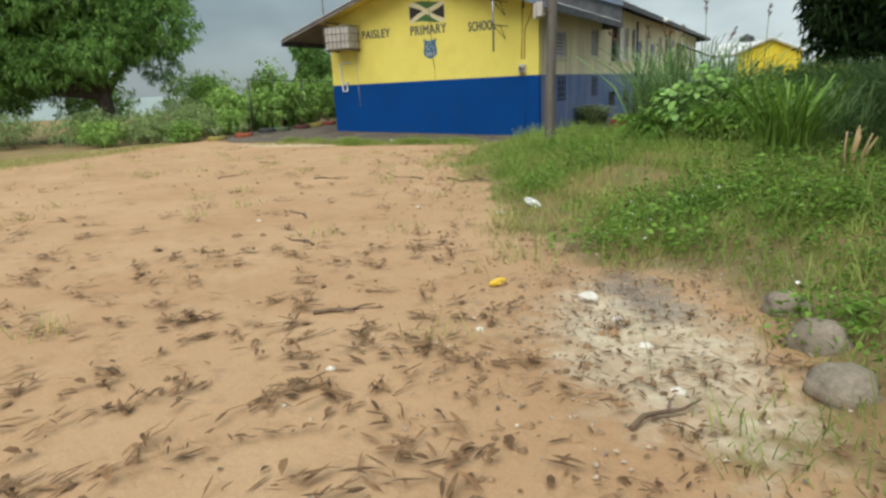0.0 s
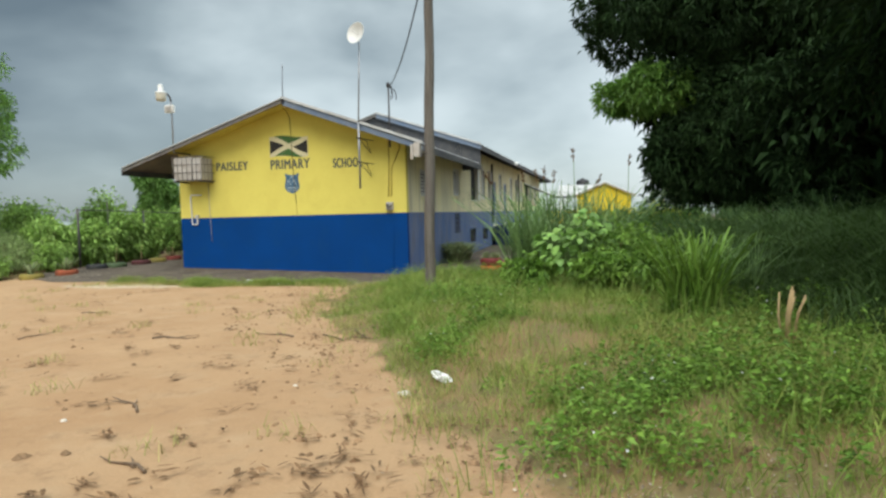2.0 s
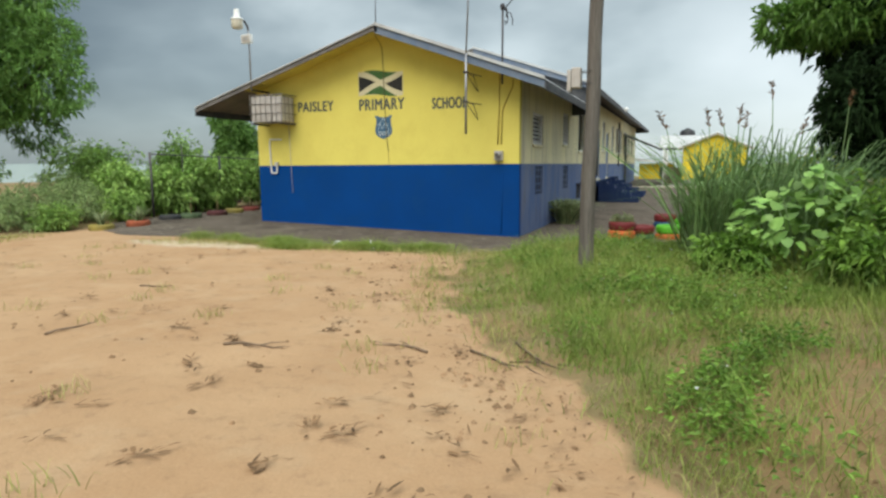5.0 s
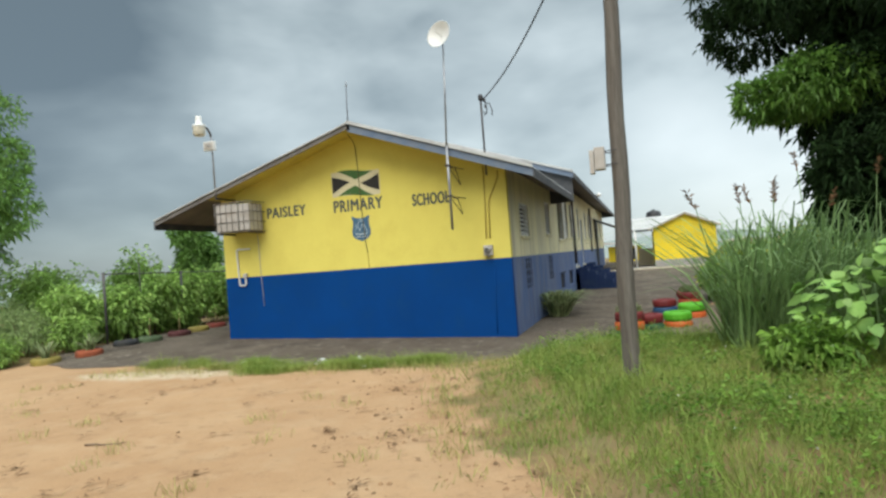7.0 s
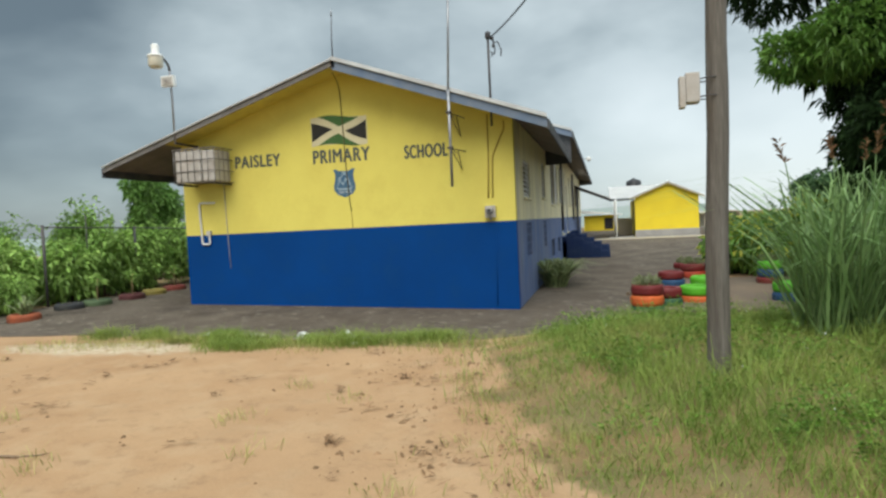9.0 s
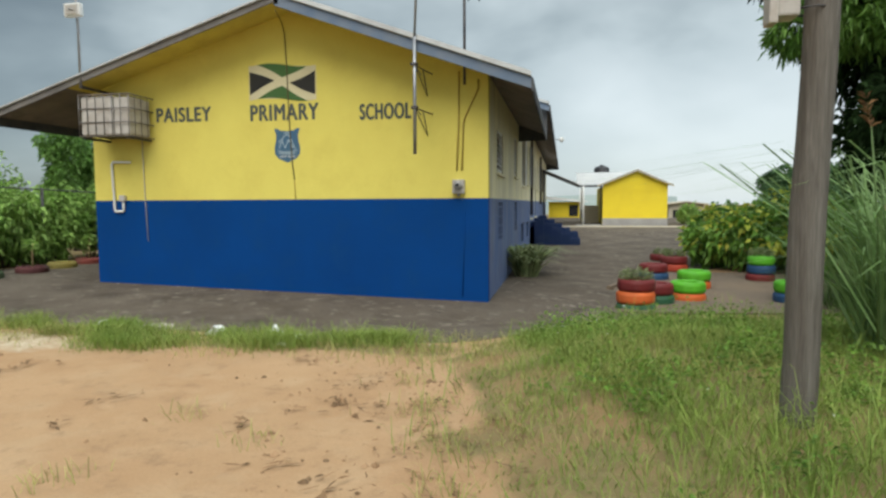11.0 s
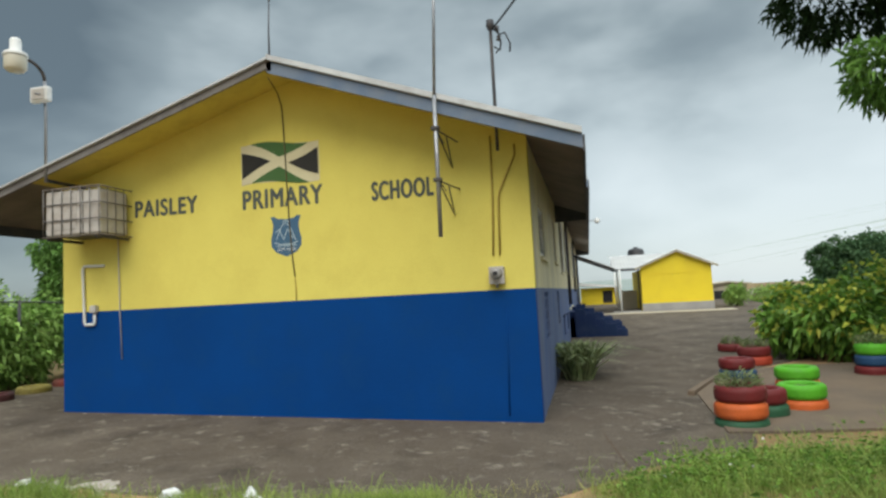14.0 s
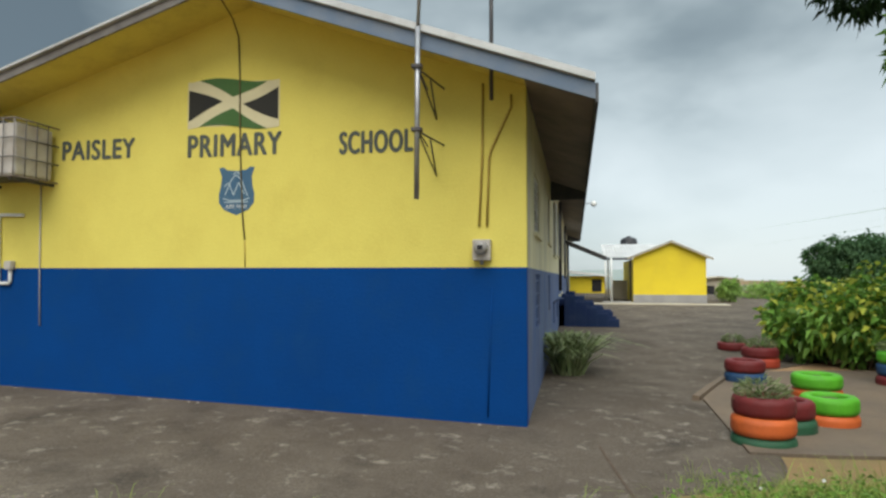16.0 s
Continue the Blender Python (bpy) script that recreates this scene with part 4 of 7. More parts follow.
flag_piece([(0.13, 0), (0.87, 0), (0.5, 0.38)], 0.008, M["green_paint"], "lower_field")
flag_piece([(0.012, 0.16), (0.39, 0.5), (0.012, 0.84)], 0.008, M["black_paint"], "hoist_field")
flag_piece([(0.988, 0.16), (0.61, 0.5), (0.988, 0.84)], 0.008, M["black_paint"], "fly_field")


def text_mesh(body, x0, x1, z0, z1, depth, mat, name, parent, label="", bold=0.0):
    cu = bpy.data.curves.new(name, "FONT")
    cu.body = body
    cu.space_character = 1.12
    temp = bpy.data.objects.new(name, cu)
    scene.collection.objects.link(temp)
    me = bpy.data.meshes.new_from_object(temp.evaluated_get(bpy.context.evaluated_depsgraph_get()))
    bpy.data.objects.remove(temp)
    v = np.zeros(len(me.vertices) * 3)
    me.vertices.foreach_get("co", v)
    v = v.reshape(-1, 3)
    lo, hi = v.min(0), v.max(0)
    out = np.zeros_like(v)
    out[:, 0] = x0 + (v[:, 0] - lo[0]) / (hi[0] - lo[0]) * (x1 - x0)
    out[:, 2] = z0 + (v[:, 1] - lo[1]) / (hi[1] - lo[1]) * (z1 - z0)
    out[:, 1] = -depth
    if bold:
        # painted with a broad brush: each stroke widened to both sides
        faces = [tuple(p.vertices) for p in me.polygons]
        verts, wide = [], []
        for k, (dx, dz) in enumerate(((0, 0), (bold, 0), (-bold, 0), (0, bold * 0.7), (0, -bold * 0.7))):
            wide += [tuple(i + k * len(out) for i in f) for f in faces]
            verts.append(out + np.array([dx, -0.0006 * k, dz]))
        me = bpy.data.meshes.new(name)
        me.from_pydata(np.concatenate(verts).tolist(), [], wide)
    else:
        me.vertices.foreach_set("co", out.ravel())
    me.materials.clear()
    me.materials.append(mat)
    ob = new(name, me)
    ob.parent = parent
    if label:
        ob["label"] = label
    return ob


text_mesh("PAISLEY", -6.31, -5.19, 3.21, 3.47, 0.005, M["letter"], "lettering", school, "slate grey painted word PAISLEY", 0.013)
text_mesh("PRIMARY", -4.38, -3.07, 3.18, 3.46, 0.005, M["letter"], "lettering", school, "slate grey painted word PRIMARY", 0.013)
text_mesh("SCHOOL", -2.28, -1.36, 3.14, 3.41, 0.005, M["letter"], "lettering", school, "slate grey painted word SCHOOL", 0.013)

# school crest: a shield with a hill and figures in pale lines
CX, CZ = -3.68, 2.73
shield = [(-0.25, 0.29), (-0.19, 0.30), (-0.13, 0.26), (0, 0.25), (0.13, 0.26), (0.19, 0.30), (0.25, 0.29), (0.21, 0.18), (0.22, 0.06), (0.25, -0.05), (0.245, -0.16), (0.17, -0.25),
          (0.0, -0.32), (-0.17, -0.25), (-0.245, -0.16), (-0.25, -0.05), (-0.22, 0.06), (-0.21, 0.18)]
crest = part("crest", plate(bmesh.new(), [(CX + x, CZ + z) for x, z in shield], -0.004, 0.002), M["crest"], school, "blue painted shield with pale line drawing")


def line_on_wall(points, wide, depth, mat, name, parent):
    bm = bmesh.new()
    for (x0, z0), (x1, z1) in zip(points, points[1:]):
        d = Vector((x1 - x0, 0, z1 - z0))
        n = Vector((-d.z, 0, d.x)).normalized() * wide / 2
        a, b = Vector((x0, -depth, z0)), Vector((x1, -depth, z1))
        bm.faces.new([bm.verts.new(p) for p in (a - n, b - n, b + n, a + n)])
    return part(name, bm, mat, parent)


for pts in ([(-0.16, -0.06), (-0.07, 0.14), (0.0, 0.2), (0.07, 0.13), (0.16, -0.08)], [(-0.17, 0.05), (-0.11, 0.1), (-0.04, -0.06)], [(-0.04, -0.06), (0.03, 0.1), (0.11, -0.05)],
            [(-0.19, -0.1), (-0.1, -0.13), (0.1, -0.13), (0.19, -0.1)], [(-0.17, -0.15), (0.17, -0.15)], [(-0.05, 0.2), (0.0, 0.24), (0.05, 0.2)]):
    line_on_wall([(CX + x, CZ + z) for x, z in pts], 0.013, 0.008, M["crest_line"], "crest_line", crest)
text_mesh("AIM", CX - 0.15, CX - 0.03, CZ - 0.235, CZ - 0.18, 0.008, M["white"], "motto_word", crest)
text_mesh("HIGH", CX + 0.01, CX + 0.15, CZ - 0.235, CZ - 0.18, 0.008, M["white"], "motto_word", crest)

# cable down the middle of the gable, conduits and pipes
cable = tube(bmesh.new(), [(-3.5, -0.74, 4.9), (-3.62, -0.25, 4.85), (-3.68, -0.015, 4.72), (-3.655, -0.012, 4.2), (-3.64, -0.015, 3.6), (-3.62, -0.012, 3.0), (-3.58, -0.014, 2.35), (-3.55, -0.012, 2.1)], 0.010, 6)
part("gable_cable", cable, M["crack"], school)
part("gable_cable", tube(bmesh.new(), [(-3.55, -0.012, 2.09), (-3.54, -0.01, 1.75)], 0.008, 6), M["rust"], school)
part("conduit", tube(bmesh.new(), [(-0.5, -0.02, 3.9), (-0.51, -0.02, 3.0), (-0.545, -0.02, 2.22)], 0.014, 8), M["rust"], school)
part("conduit", tube(bmesh.new(), [(-0.17, -0.02, 3.75), (-0.17, -0.02, 3.6), (-0.41, -0.02, 3.1), (-0.43, -0.02, 3.0), (-0.455, -0.02, 2.22)], 0.014, 8), M["rust"], school)
part("conduit", tube(bmesh.new(), [(-0.4, -0.012, 1.5), (-0.45, -0.012, 0.03)], 0.009, 6), M["blue"], school)
part("drain_pipe", tube(bmesh.new(), [(-6.9, -0.03, 2.47), (-7.28, -0.03, 2.48), (-7.31, -0.03, 2.44), (-7.28, -0.03, 1.56), (-7.26, -0.03, 1.53), (-7.1, -0.03, 1.53), (-7.085, -0.03, 1.56), (-7.09, -0.03, 1.75)], 0.024, 10), M["white"], school, "white plastic pipe with a U bend")
part("tap", boxed(-7.14, -0.09, 1.72, -7.03, -0.005, 1.84, 0.015), M["white_worn"], school)
part("condensate_pipe", tube(bmesh.new(), [(-6.64, -0.02, 2.9), (-6.62, -0.02, 1.8), (-6.59, -0.02, 0.96)], 0.009, 6), M["white_worn"], school)

# ---- electricity meter ----
meter = tagged(thing("electricity_meter", -0.51, 0, 1.94), "grey round-glass electricity meter on a square box", "meter")
part("meter_box", boxed(-0.105, -0.10, -0.12, 0.105, 0.0, 0.12, 0.012), M["white_worn"], meter)
bm = bmesh.new()
lathe(bm, [(0.0, 0.11), (0.05, 0.105), (0.078, 0.08), (0.082, 0.0)], 20)
g = part("meter_glass", bm, M["meter"], meter)
g.matrix_basis = pose(0, -0.10, 0.025, 90, 0, 0)
part("meter_dial", boxed(-0.03, -0.222, 0.0, 0.03, -0.212, 0.05), M["dark"], meter)
part("conduit_stub", tube(bmesh.new(), [(0, -0.05, -0.12), (0, -0.05, -0.17)], 0.022, 8), M["metal"], meter)

# ---- air conditioner in its cage ----
cage = tagged(thing("air_conditioner", -6.90, 0, 2.9), "boxy white air conditioner in a rusty wall cage", "air conditioner")
cage.scale = (0.77, 0.98, 0.93)
part("body", boxed(-0.64, -0.67, 0.03, 0.22, -0.10, 0.77, 0.03), M["white_worn"], cage)
part("side_body", boxed(0.24, -0.66, 0.03, 0.64, -0.08, 0.75, 0.03), M["white_worn"], cage)
part("fan_grille", boxed(-0.56, -0.682, 0.12, 0.10, -0.671, 0.70, 0.004), M["white_worn"], cage, "worn louvred grille")
for k in range(8):
    part("grille_slat", boxed(-0.54, -0.688, 0.17 + k * 0.065, 0.08, -0.683, 0.185 + k * 0.065), M["white_worn"], cage)
for i in range(7):
    x = -0.66 + i * 1.32 / 6
    part("cage_bar", tube(bmesh.new(), [(x, -0.7, 0.0), (x, -0.7, 0.8)], 0.010, 6), M["fascia_worn"], cage)
    part("cage_bar", tube(bmesh.new(), [(x, -0.7, 0.8), (x, 0.0, 0.8)], 0.008, 6), M["fascia_worn"], cage)
for k in range(4):
    z = 0.8 * k / 3
    part("cage_rail", tube(bmesh.new(), [(-0.67, 0.0, z), (-0.67, -0.7, z), (0.67, -0.7, z), (0.67, 0.0, z)], 0.012, 6), M["soffit" if k in (0, 3) else "fascia_worn"], cage)
for j in range(1, 4):
    y = -0.7 + j * 0.175
    for x in (-0.66, 0.66):
        part("cage_bar", tube(bmesh.new(), [(x, y, 0), (x, y, 0.8)], 0.008, 6), M["fascia_worn"], cage)
part("bracket", boxed(-0.6, -0.68, -0.05, -0.54, 0, -0.01), M["dark_metal"], cage)
part("bracket", boxed(0.54, -0.68, -0.05, 0.6, 0, -0.01), M["dark_metal"], cage)
part("drip_tray", boxed(-0.5, -0.6, 0.012, 0.4, -0.1, 0.06, 0.01), M["dark_metal"], cage)

# ---- yard lamp on the gable ----
lamp = tagged(thing("yard_lamp", -7.28, -0.76, 3.80), "gooseneck yard lamp with a floodlight on its pole", "lamp")
part("pole", tube(bmesh.new(), [(0, 0, -0.05), (0, 0, 1.0), (-0.02, 0, 1.55)], 0.024, 10), M["metal"], lamp)
arc = [(-0.02, 0, 1.55)] + [(-0.02 - 0.02 * (1 - math.cos(a)), -0.3 + 0.3 * math.cos(a), 1.55 + 0.24 * math.sin(a)) for a in [radians(k * 15) for k in range(1, 7)]] + [(0.06, -0.6, 1.74)]
part("gooseneck", tube(bmesh.new(), arc, 0.026, 10), M["dark_metal"], lamp)
bm = bmesh.new()
lathe(bm, [(0.0, 0.34), (0.06, 0.34), (0.075, 0.31), (0.075, 0.16), (0.15, 0.12), (0.16, 0.08), (0.15, 0.07)], 20)
h = part("lamp_head", bm, M["white"], lamp, "white lamp housing")
h.location = (0.22, -0.72, 1.56)
bm = bmesh.new()
lathe(bm, [(0.145, 0.07), (0.145, -0.10), (0.11, -0.14), (0.0, -0.15)], 20)
h = part("refractor", bm, M["cream_glass"], lamp, "cream glass refractor")
h.location = (0.22, -0.72, 1.56)
bm = boxed(-0.17, -0.13, 1.18, 0.16, -0.03, 1.42, 0.03)
fl = part("floodlight", bm, M["white"], lamp, "square white floodlight")
part("floodlight_glass", boxed(-0.12, -0.145, 1.22, 0.11, -0.131, 1.38, 0.005), M["white_worn"], fl)
part("floodlight_lamp", tube(bmesh.new(), [(-0.05, -0.15, 1.31), (0.05, -0.15, 1.285)], 0.012, 8), M["metal"], fl)
part("wall_bracket", boxed(-0.03, 0.0, -0.04, 0.03, 0.76, 0.0), M["dark_metal"], lamp)

# ---- aerial mast with dish ----
mast = tagged(thing("dish_mast", -1.09, -0.83, 2.45), "tall grey steel mast with a white dish on top", "antenna")
part("lower_pole", tube(bmesh.new(), [(0, 0, 0), (0.005, 0, 1.85)], 0.029, 12), M["metal"], mast)
part("upper_pole", tube(bmesh.new(), [(0.005, 0, 1.8), (0.11, 0, 4.1)], 0.021, 10), M["metal"], mast)
for z in (0.74, 1.42):
    br = part("bracket", tube(bmesh.new(), [(-0.02, 0, z), (0.12, 0.82, z)], 0.011, 6), M["dark_metal"], mast)
    part("strut", tube(bmesh.new(), [(0.0, 0.02, z), (-0.08, 0.82, z)], 0.010, 6), M["dark_metal"], br)
    part("strut", tube(bmesh.new(), [(0.05, 0.42, z - 0.02), (0.03, 0.82, z - 0.36)], 0.010, 6), M["dark_metal"], br)
    part("strut", tube(bmesh.new(), [(0.01, 0.02, z - 0.03), (0.03, 0.82, z - 0.36)], 0.010, 6), M["dark_metal"], br)
    part("clamp", boxed(-0.055, -0.045, z - 0.022, 0.055, 0.045, z + 0.022, 0.008), M["dark_metal"], br)
bm = bmesh.new()
lathe(bm, [(0.02, 0.0), (0.10, 0.012), (0.2, 0.05), (0.29, 0.11), (0.30, 0.115), (0.29, 0.10), (0.2, 0.038), (0.10, 0.0), (0.02, -0.012)], 28)
d = part("dish", bm, M["white"], mast, "white round dish")
d.matrix_basis = pose(0.10, -0.05, 4.27, 80, 0, -18)
arm = part("feed_arm", tube(bmesh.new(), [(0, 0, 0.0), (0, 0, 0.3)], 0.012, 6), M["white"], mast)
arm.matrix_basis = pose(0.10, -0.05, 4.27, 80, 0, -18)

# ---- lightning rod and service mast ----
rod = tagged(thing("lightning_rod", -3.48, -0.72, 5.08), "thin dark rod on the gable's peak", "rod")
part("rod", tube(bmesh.new(), [(0, 0, -0.1), (0, 0, 0.5), (0.02, 0, 0.95)], [0.016, 0.011, 0.008], 8), M["dark_metal"], rod)
part("tip", tube(bmesh.new(), [(0.02, 0, 0.95), (0.02, 0, 1.1)], [0.018, 0.004], 8), M["metal"], rod)
part("foot", boxed(-0.05, -0.03, -0.1, 0.05, 0.03, 0.06, 0.01), M["dark_metal"], rod)
service = tagged(thing("service_mast", -0.37, -0.25, 3.88), "steel service mast with insulators and dangling wires", "mast")
part("pole", tube(bmesh.new(), [(0, 0, -0.25), (0, 0, 1.5)], 0.024, 10), M["dark_metal"], service)
bm = bmesh.new()
lathe(bm, [(0.0, 0.14), (0.05, 0.12), (0.06, 0.04), (0.045, 0.0), (0.03, -0.02)], 14)
wh = part("weatherhead", bm, M["dark_metal"], service)
wh.location = (0, 0, 1.46)
for k, (dx, dz) in enumerate(((0.09, 1.42), (0.11, 1.28))):
    bm = bmesh.new()
    lathe(bm, [(0.0, 0.06), (0.035, 0.05), (0.02, 0.02), (0.04, 0.0), (0.0, -0.02)], 12)
    i = part("insulator", bm, M["dark_metal"], service)
    i.location = (dx, -0.02, dz)
for pts in ([(0.02, 0, 1.52), (0.1, -0.05, 1.42), (0.14, -0.05, 1.22), (0.12, -0.05, 1.12)], [(0.0, 0, 1.5), (0.12, 0.04, 1.38), (0.2, -0.05, 1.36), (0.27, -0.1, 1.18), (0.26, -0.1, 1.06)], [(0.04, 0, 1.2), (0.1, -0.02, 1.14), (0.06, -0.02, 1.1)]):
    part("loose_wire", tube(bmesh.new(), pts, 0.012, 6), M["cable"], service)

# ---- utility pole, its box and the service drop ----
pole_z = gz(2.62, -6.72) - 0.05
upole = tagged(thing("utility_pole", 2.62, -6.72, pole_z), "weathered grey wooden utility pole standing in the grass", "pole")
bm = tube(bmesh.new(), [(0.008 * math.sin(k * 1.3) + 0.009 * k, 0.008 * math.cos(k * 1.1), -0.3 + k * 0.4) for k in range(21)], [0.100 - 0.0016 * k + 0.002 * math.sin(k * 2.1) for k in range(21)], 18)
part("shaft", bm, M["wood"], upole)
bx = part("meter_box", boxed(-0.20, -0.12, 2.37, -0.085, 0.03, 2.62, 0.012), M["white_worn"], upole, "small pale grey metal box")
part("box_door", boxed(-0.25, -0.14, 2.33, -0.202, -0.02, 2.59, 0.008), M["white_worn"], bx)
for z in (2.42, 2.57):
    part("strap", tube(bmesh.new(), [(0.097 * math.cos(a), 0.097 * math.sin(a), z) for a in [2 * math.pi * k / 20 for k in range(21)]], 0.006, 6, caps=False), M["dark_metal"], upole)
drop = bmesh.new()
tube(drop, [(-0.34 + 3.05 * s, -0.25 - 6.5 * s, 5.34 + 0.65 * s - 1.25 * s * (1 - s)) for s in [k / 24 for k in range(25)]], 0.014, 6)
tagged(finish("service_cable", drop, M["cable"]), "black service cable from pole to school", "cable")

# eave floodlight on the school's long side
el = tagged(thing("eave_floodlight", 0.9, 14.5, 4.15), "small round white floodlight on the eave", "lamp")
part("arm", tube(bmesh.new(), [(-0.03, 0, 0), (0.22, 0, 0.03)], 0.015, 8), M["metal"], el)
bm = bmesh.new()
lathe(bm, [(0.0, 0.16), (0.05, 0.15), (0.09, 0.06), (0.11, 0.0), (0.09, -0.01), (0.0, -0.005)], 16)
e = part("reflector", bm, M["white"], el)
e.matrix_basis = pose(0.27, -0.05, 0.0, 125, 0, 0)


# ---- blue steps up to the side doors ----
def steps(y0, y1):
    st = tagged(thing("steps", 0.0, y0, 0), "blue painted concrete steps with stepped side walls", "steps", group="steps at the school's side")
    base = gz(1.2, y0)
    n, rise, run = 5, 0.18, 0.345
    for k in range(n):
        part("step", boxed(0.012, 0.11, base - 0.05, 0.15 + (n - k) * run - 0.02, y1 - y0 - 0.11, base + (k + 1) * rise, 0.012), M["blue_step"], st)
        for a, b in ((0.0, 0.1), (y1 - y0 - 0.1, y1 - y0)):
            x1 = 0.15 + (n - k) * run + 0.03
            part("side_wall", boxed(max(0.012, x1 - run), a, base - 0.05, x1, b, base + (k + 1) * rise + 0.09, 0.01), M["blue_step"], st)
    return st


steps(13.4, 15.0)
steps(16.9, 18.4)

# ---- yellow classroom block beyond the yard ----
YB = tagged(thing("classroom_block", 0, 0, 0), "small bright yellow gabled block with a pale roof", "building")
yx0, yx1, yy = 3.55, 7.18, 27.1
yz = 0.28
part("gable_wall", plate(bmesh.new(), [(yx0, yz + 0.45), (yx1, yz + 0.45), (yx1, 2.72), (5.46, 3.48), (yx0, 2.72)], yy, yy + 0.18), M["yellow_far"], YB)
part("plinth", boxed(yx0 - 0.02, yy - 0.03, yz - 0.2, yx1 + 0.02, yy + 0.18, yz + 0.45, 0.01), M["plinth"], YB, "grey plinth")
part("side_wall", boxed(yx0, yy + 0.18, yz - 0.2, yx0 + 0.15, yy + 7, 2.6), M["yellow_far"], YB)
part("side_wall", boxed(yx1 - 0.15, yy + 0.18, yz - 0.2, yx1, yy + 7, 2.6), M["yellow_far"], YB)
part("wall_ledge", boxed(yx0 + 0.4, yy - 0.012, 2.3, yx1 - 0.4, yy - 0.001, 2.33), M["yellow_far"], YB)
for sgn, xe, ze in ((1, 7.5, 2.66), (-1, 3.24, 2.7)):
    part("roof_sheet", ribbed(5.46, 3.6, xe, ze, yy - 0.25, yy + 5.3, 0.22), M["zinc_white"], YB, "pale sheet roof")
    part("barge_board", plate(bmesh.new(), [(5.46, 3.59), (xe, ze - 0.01), (xe, ze - 0.12), (5.46, 3.48)], yy - 0.23, yy - 0.2), M["beige"], YB)
for y in (yy + 0.05, yy + 3.3, yy + 6.6):
    part("veranda_post", tube(bmesh.new(), [(2.42, y, yz - 0.1), (2.42, y, 2.68)], 0.05, 10), M["white"], YB, "white veranda post")
# flat near-black board painted as the doorway's inner shade
part("door", boxed(yx0 - 0.03, yy + 1.2, yz, yx0 - 0.002, yy + 2.1, 2.6), M["dark"], YB, "doorway painted near black for its inner shade")
part("veranda_wall", boxed(2.55, yy + 3.4, yz - 0.1, 3.5, yy + 3.5, yz + 1.2), M["beige"], YB, "beige half wall")
part("veranda_floor", boxed(2.0, yy - 0.25, yz - 0.2, yx0 - 0.03, yy + 7, yz + 0.05), M["plinth"], YB)
bm = bmesh.new()
rows_ = []
for k in range(41):
    x_ = 2.05 + k * 0.085
    rows_.append([bm.verts.new((x_, y_, z_ + (0.02 if k % 2 else 0))) for y_, z_ in ((yy + 0.3, 2.72), (yy + 2.2, 3.15), (yy + 4.2, 3.62))])
for a, b in zip(rows_, rows_[1:]):
    for k in range(2):
        bm.faces.new((a[k], b[k], b[k + 1], a[k + 1]))
bmesh.ops.solidify(bm, geom=bm.faces[:], thickness=0.01)
part("roof_sheet", bm, M["zinc_white"], YB, "pale sheet roof")
part("eave_board", boxed(2.05, yy + 0.26, 2.58, 3.5, yy + 0.29, 2.71), M["fascia_dark"], YB)
tank = tagged(thing("water_tank", 3.75, 32.2, 3.35), "black round water tank behind the roof's slope", "tank")
bm = bmesh.new()
lathe(bm, [(0.0, 0.82), (0.12, 0.82), (0.14, 0.76), (0.4, 0.68), (0.5, 0.55), (0.5, 0.38), (0.52, 0.36), (0.5, 0.34), (0.5, 0.0)], 22)
part("shell", bm, M["tank"], tank)

part("front_apron", boxed(0.6, yy - 1.6, yz - 0.3, 8.0, yy - 0.26, yz + 0.02, 0.01), M["beige"], YB, "pale concrete apron")
# covered way between the two buildings
cw = tagged(thing("covered_walkway"), "low flat sheet canopy between the two buildings", "canopy")
bm = bmesh.new()
plate(bm, [(0.05, 3.6), (2.1, 2.72), (2.1, 2.62), (0.05, 3.48)], 26.0, 28.6)
part("canopy", bm, M["fascia_dark"], cw)
part("sheet", plate(bmesh.new(), [(0.0, 3.65), (2.16, 2.74), (2.16, 2.72), (0.0, 3.63)], 25.95, 28.65), M["zinc_white"], cw)
part("post", tube(bmesh.new(), [(0.16, 26.1, 0.2), (0.16, 26.1, 3.45)], 0.055, 10), M["fascia_dark"], cw)

# low yellow block, beige house and far roofs
lb = tagged(thing("low_building"), "low yellow building with a white roof behind the yard", "building")
part("wall", boxed(0.1, 39.5, 0.2, 2.75, 43, 1.75), M["yellow_far"], lb)
part("roof", plate(bmesh.new(), [(-0.2, 1.95), (3.1, 1.7), (3.1, 1.78), (-0.2, 2.2)], 39.0, 43.4), M["zinc_white"], lb)
# the opening's shade is a near-black board on the wall
part("dark_opening", boxed(1.7, 39.47, 0.6, 2.4, 39.49, 1.5), M["dark"], lb)


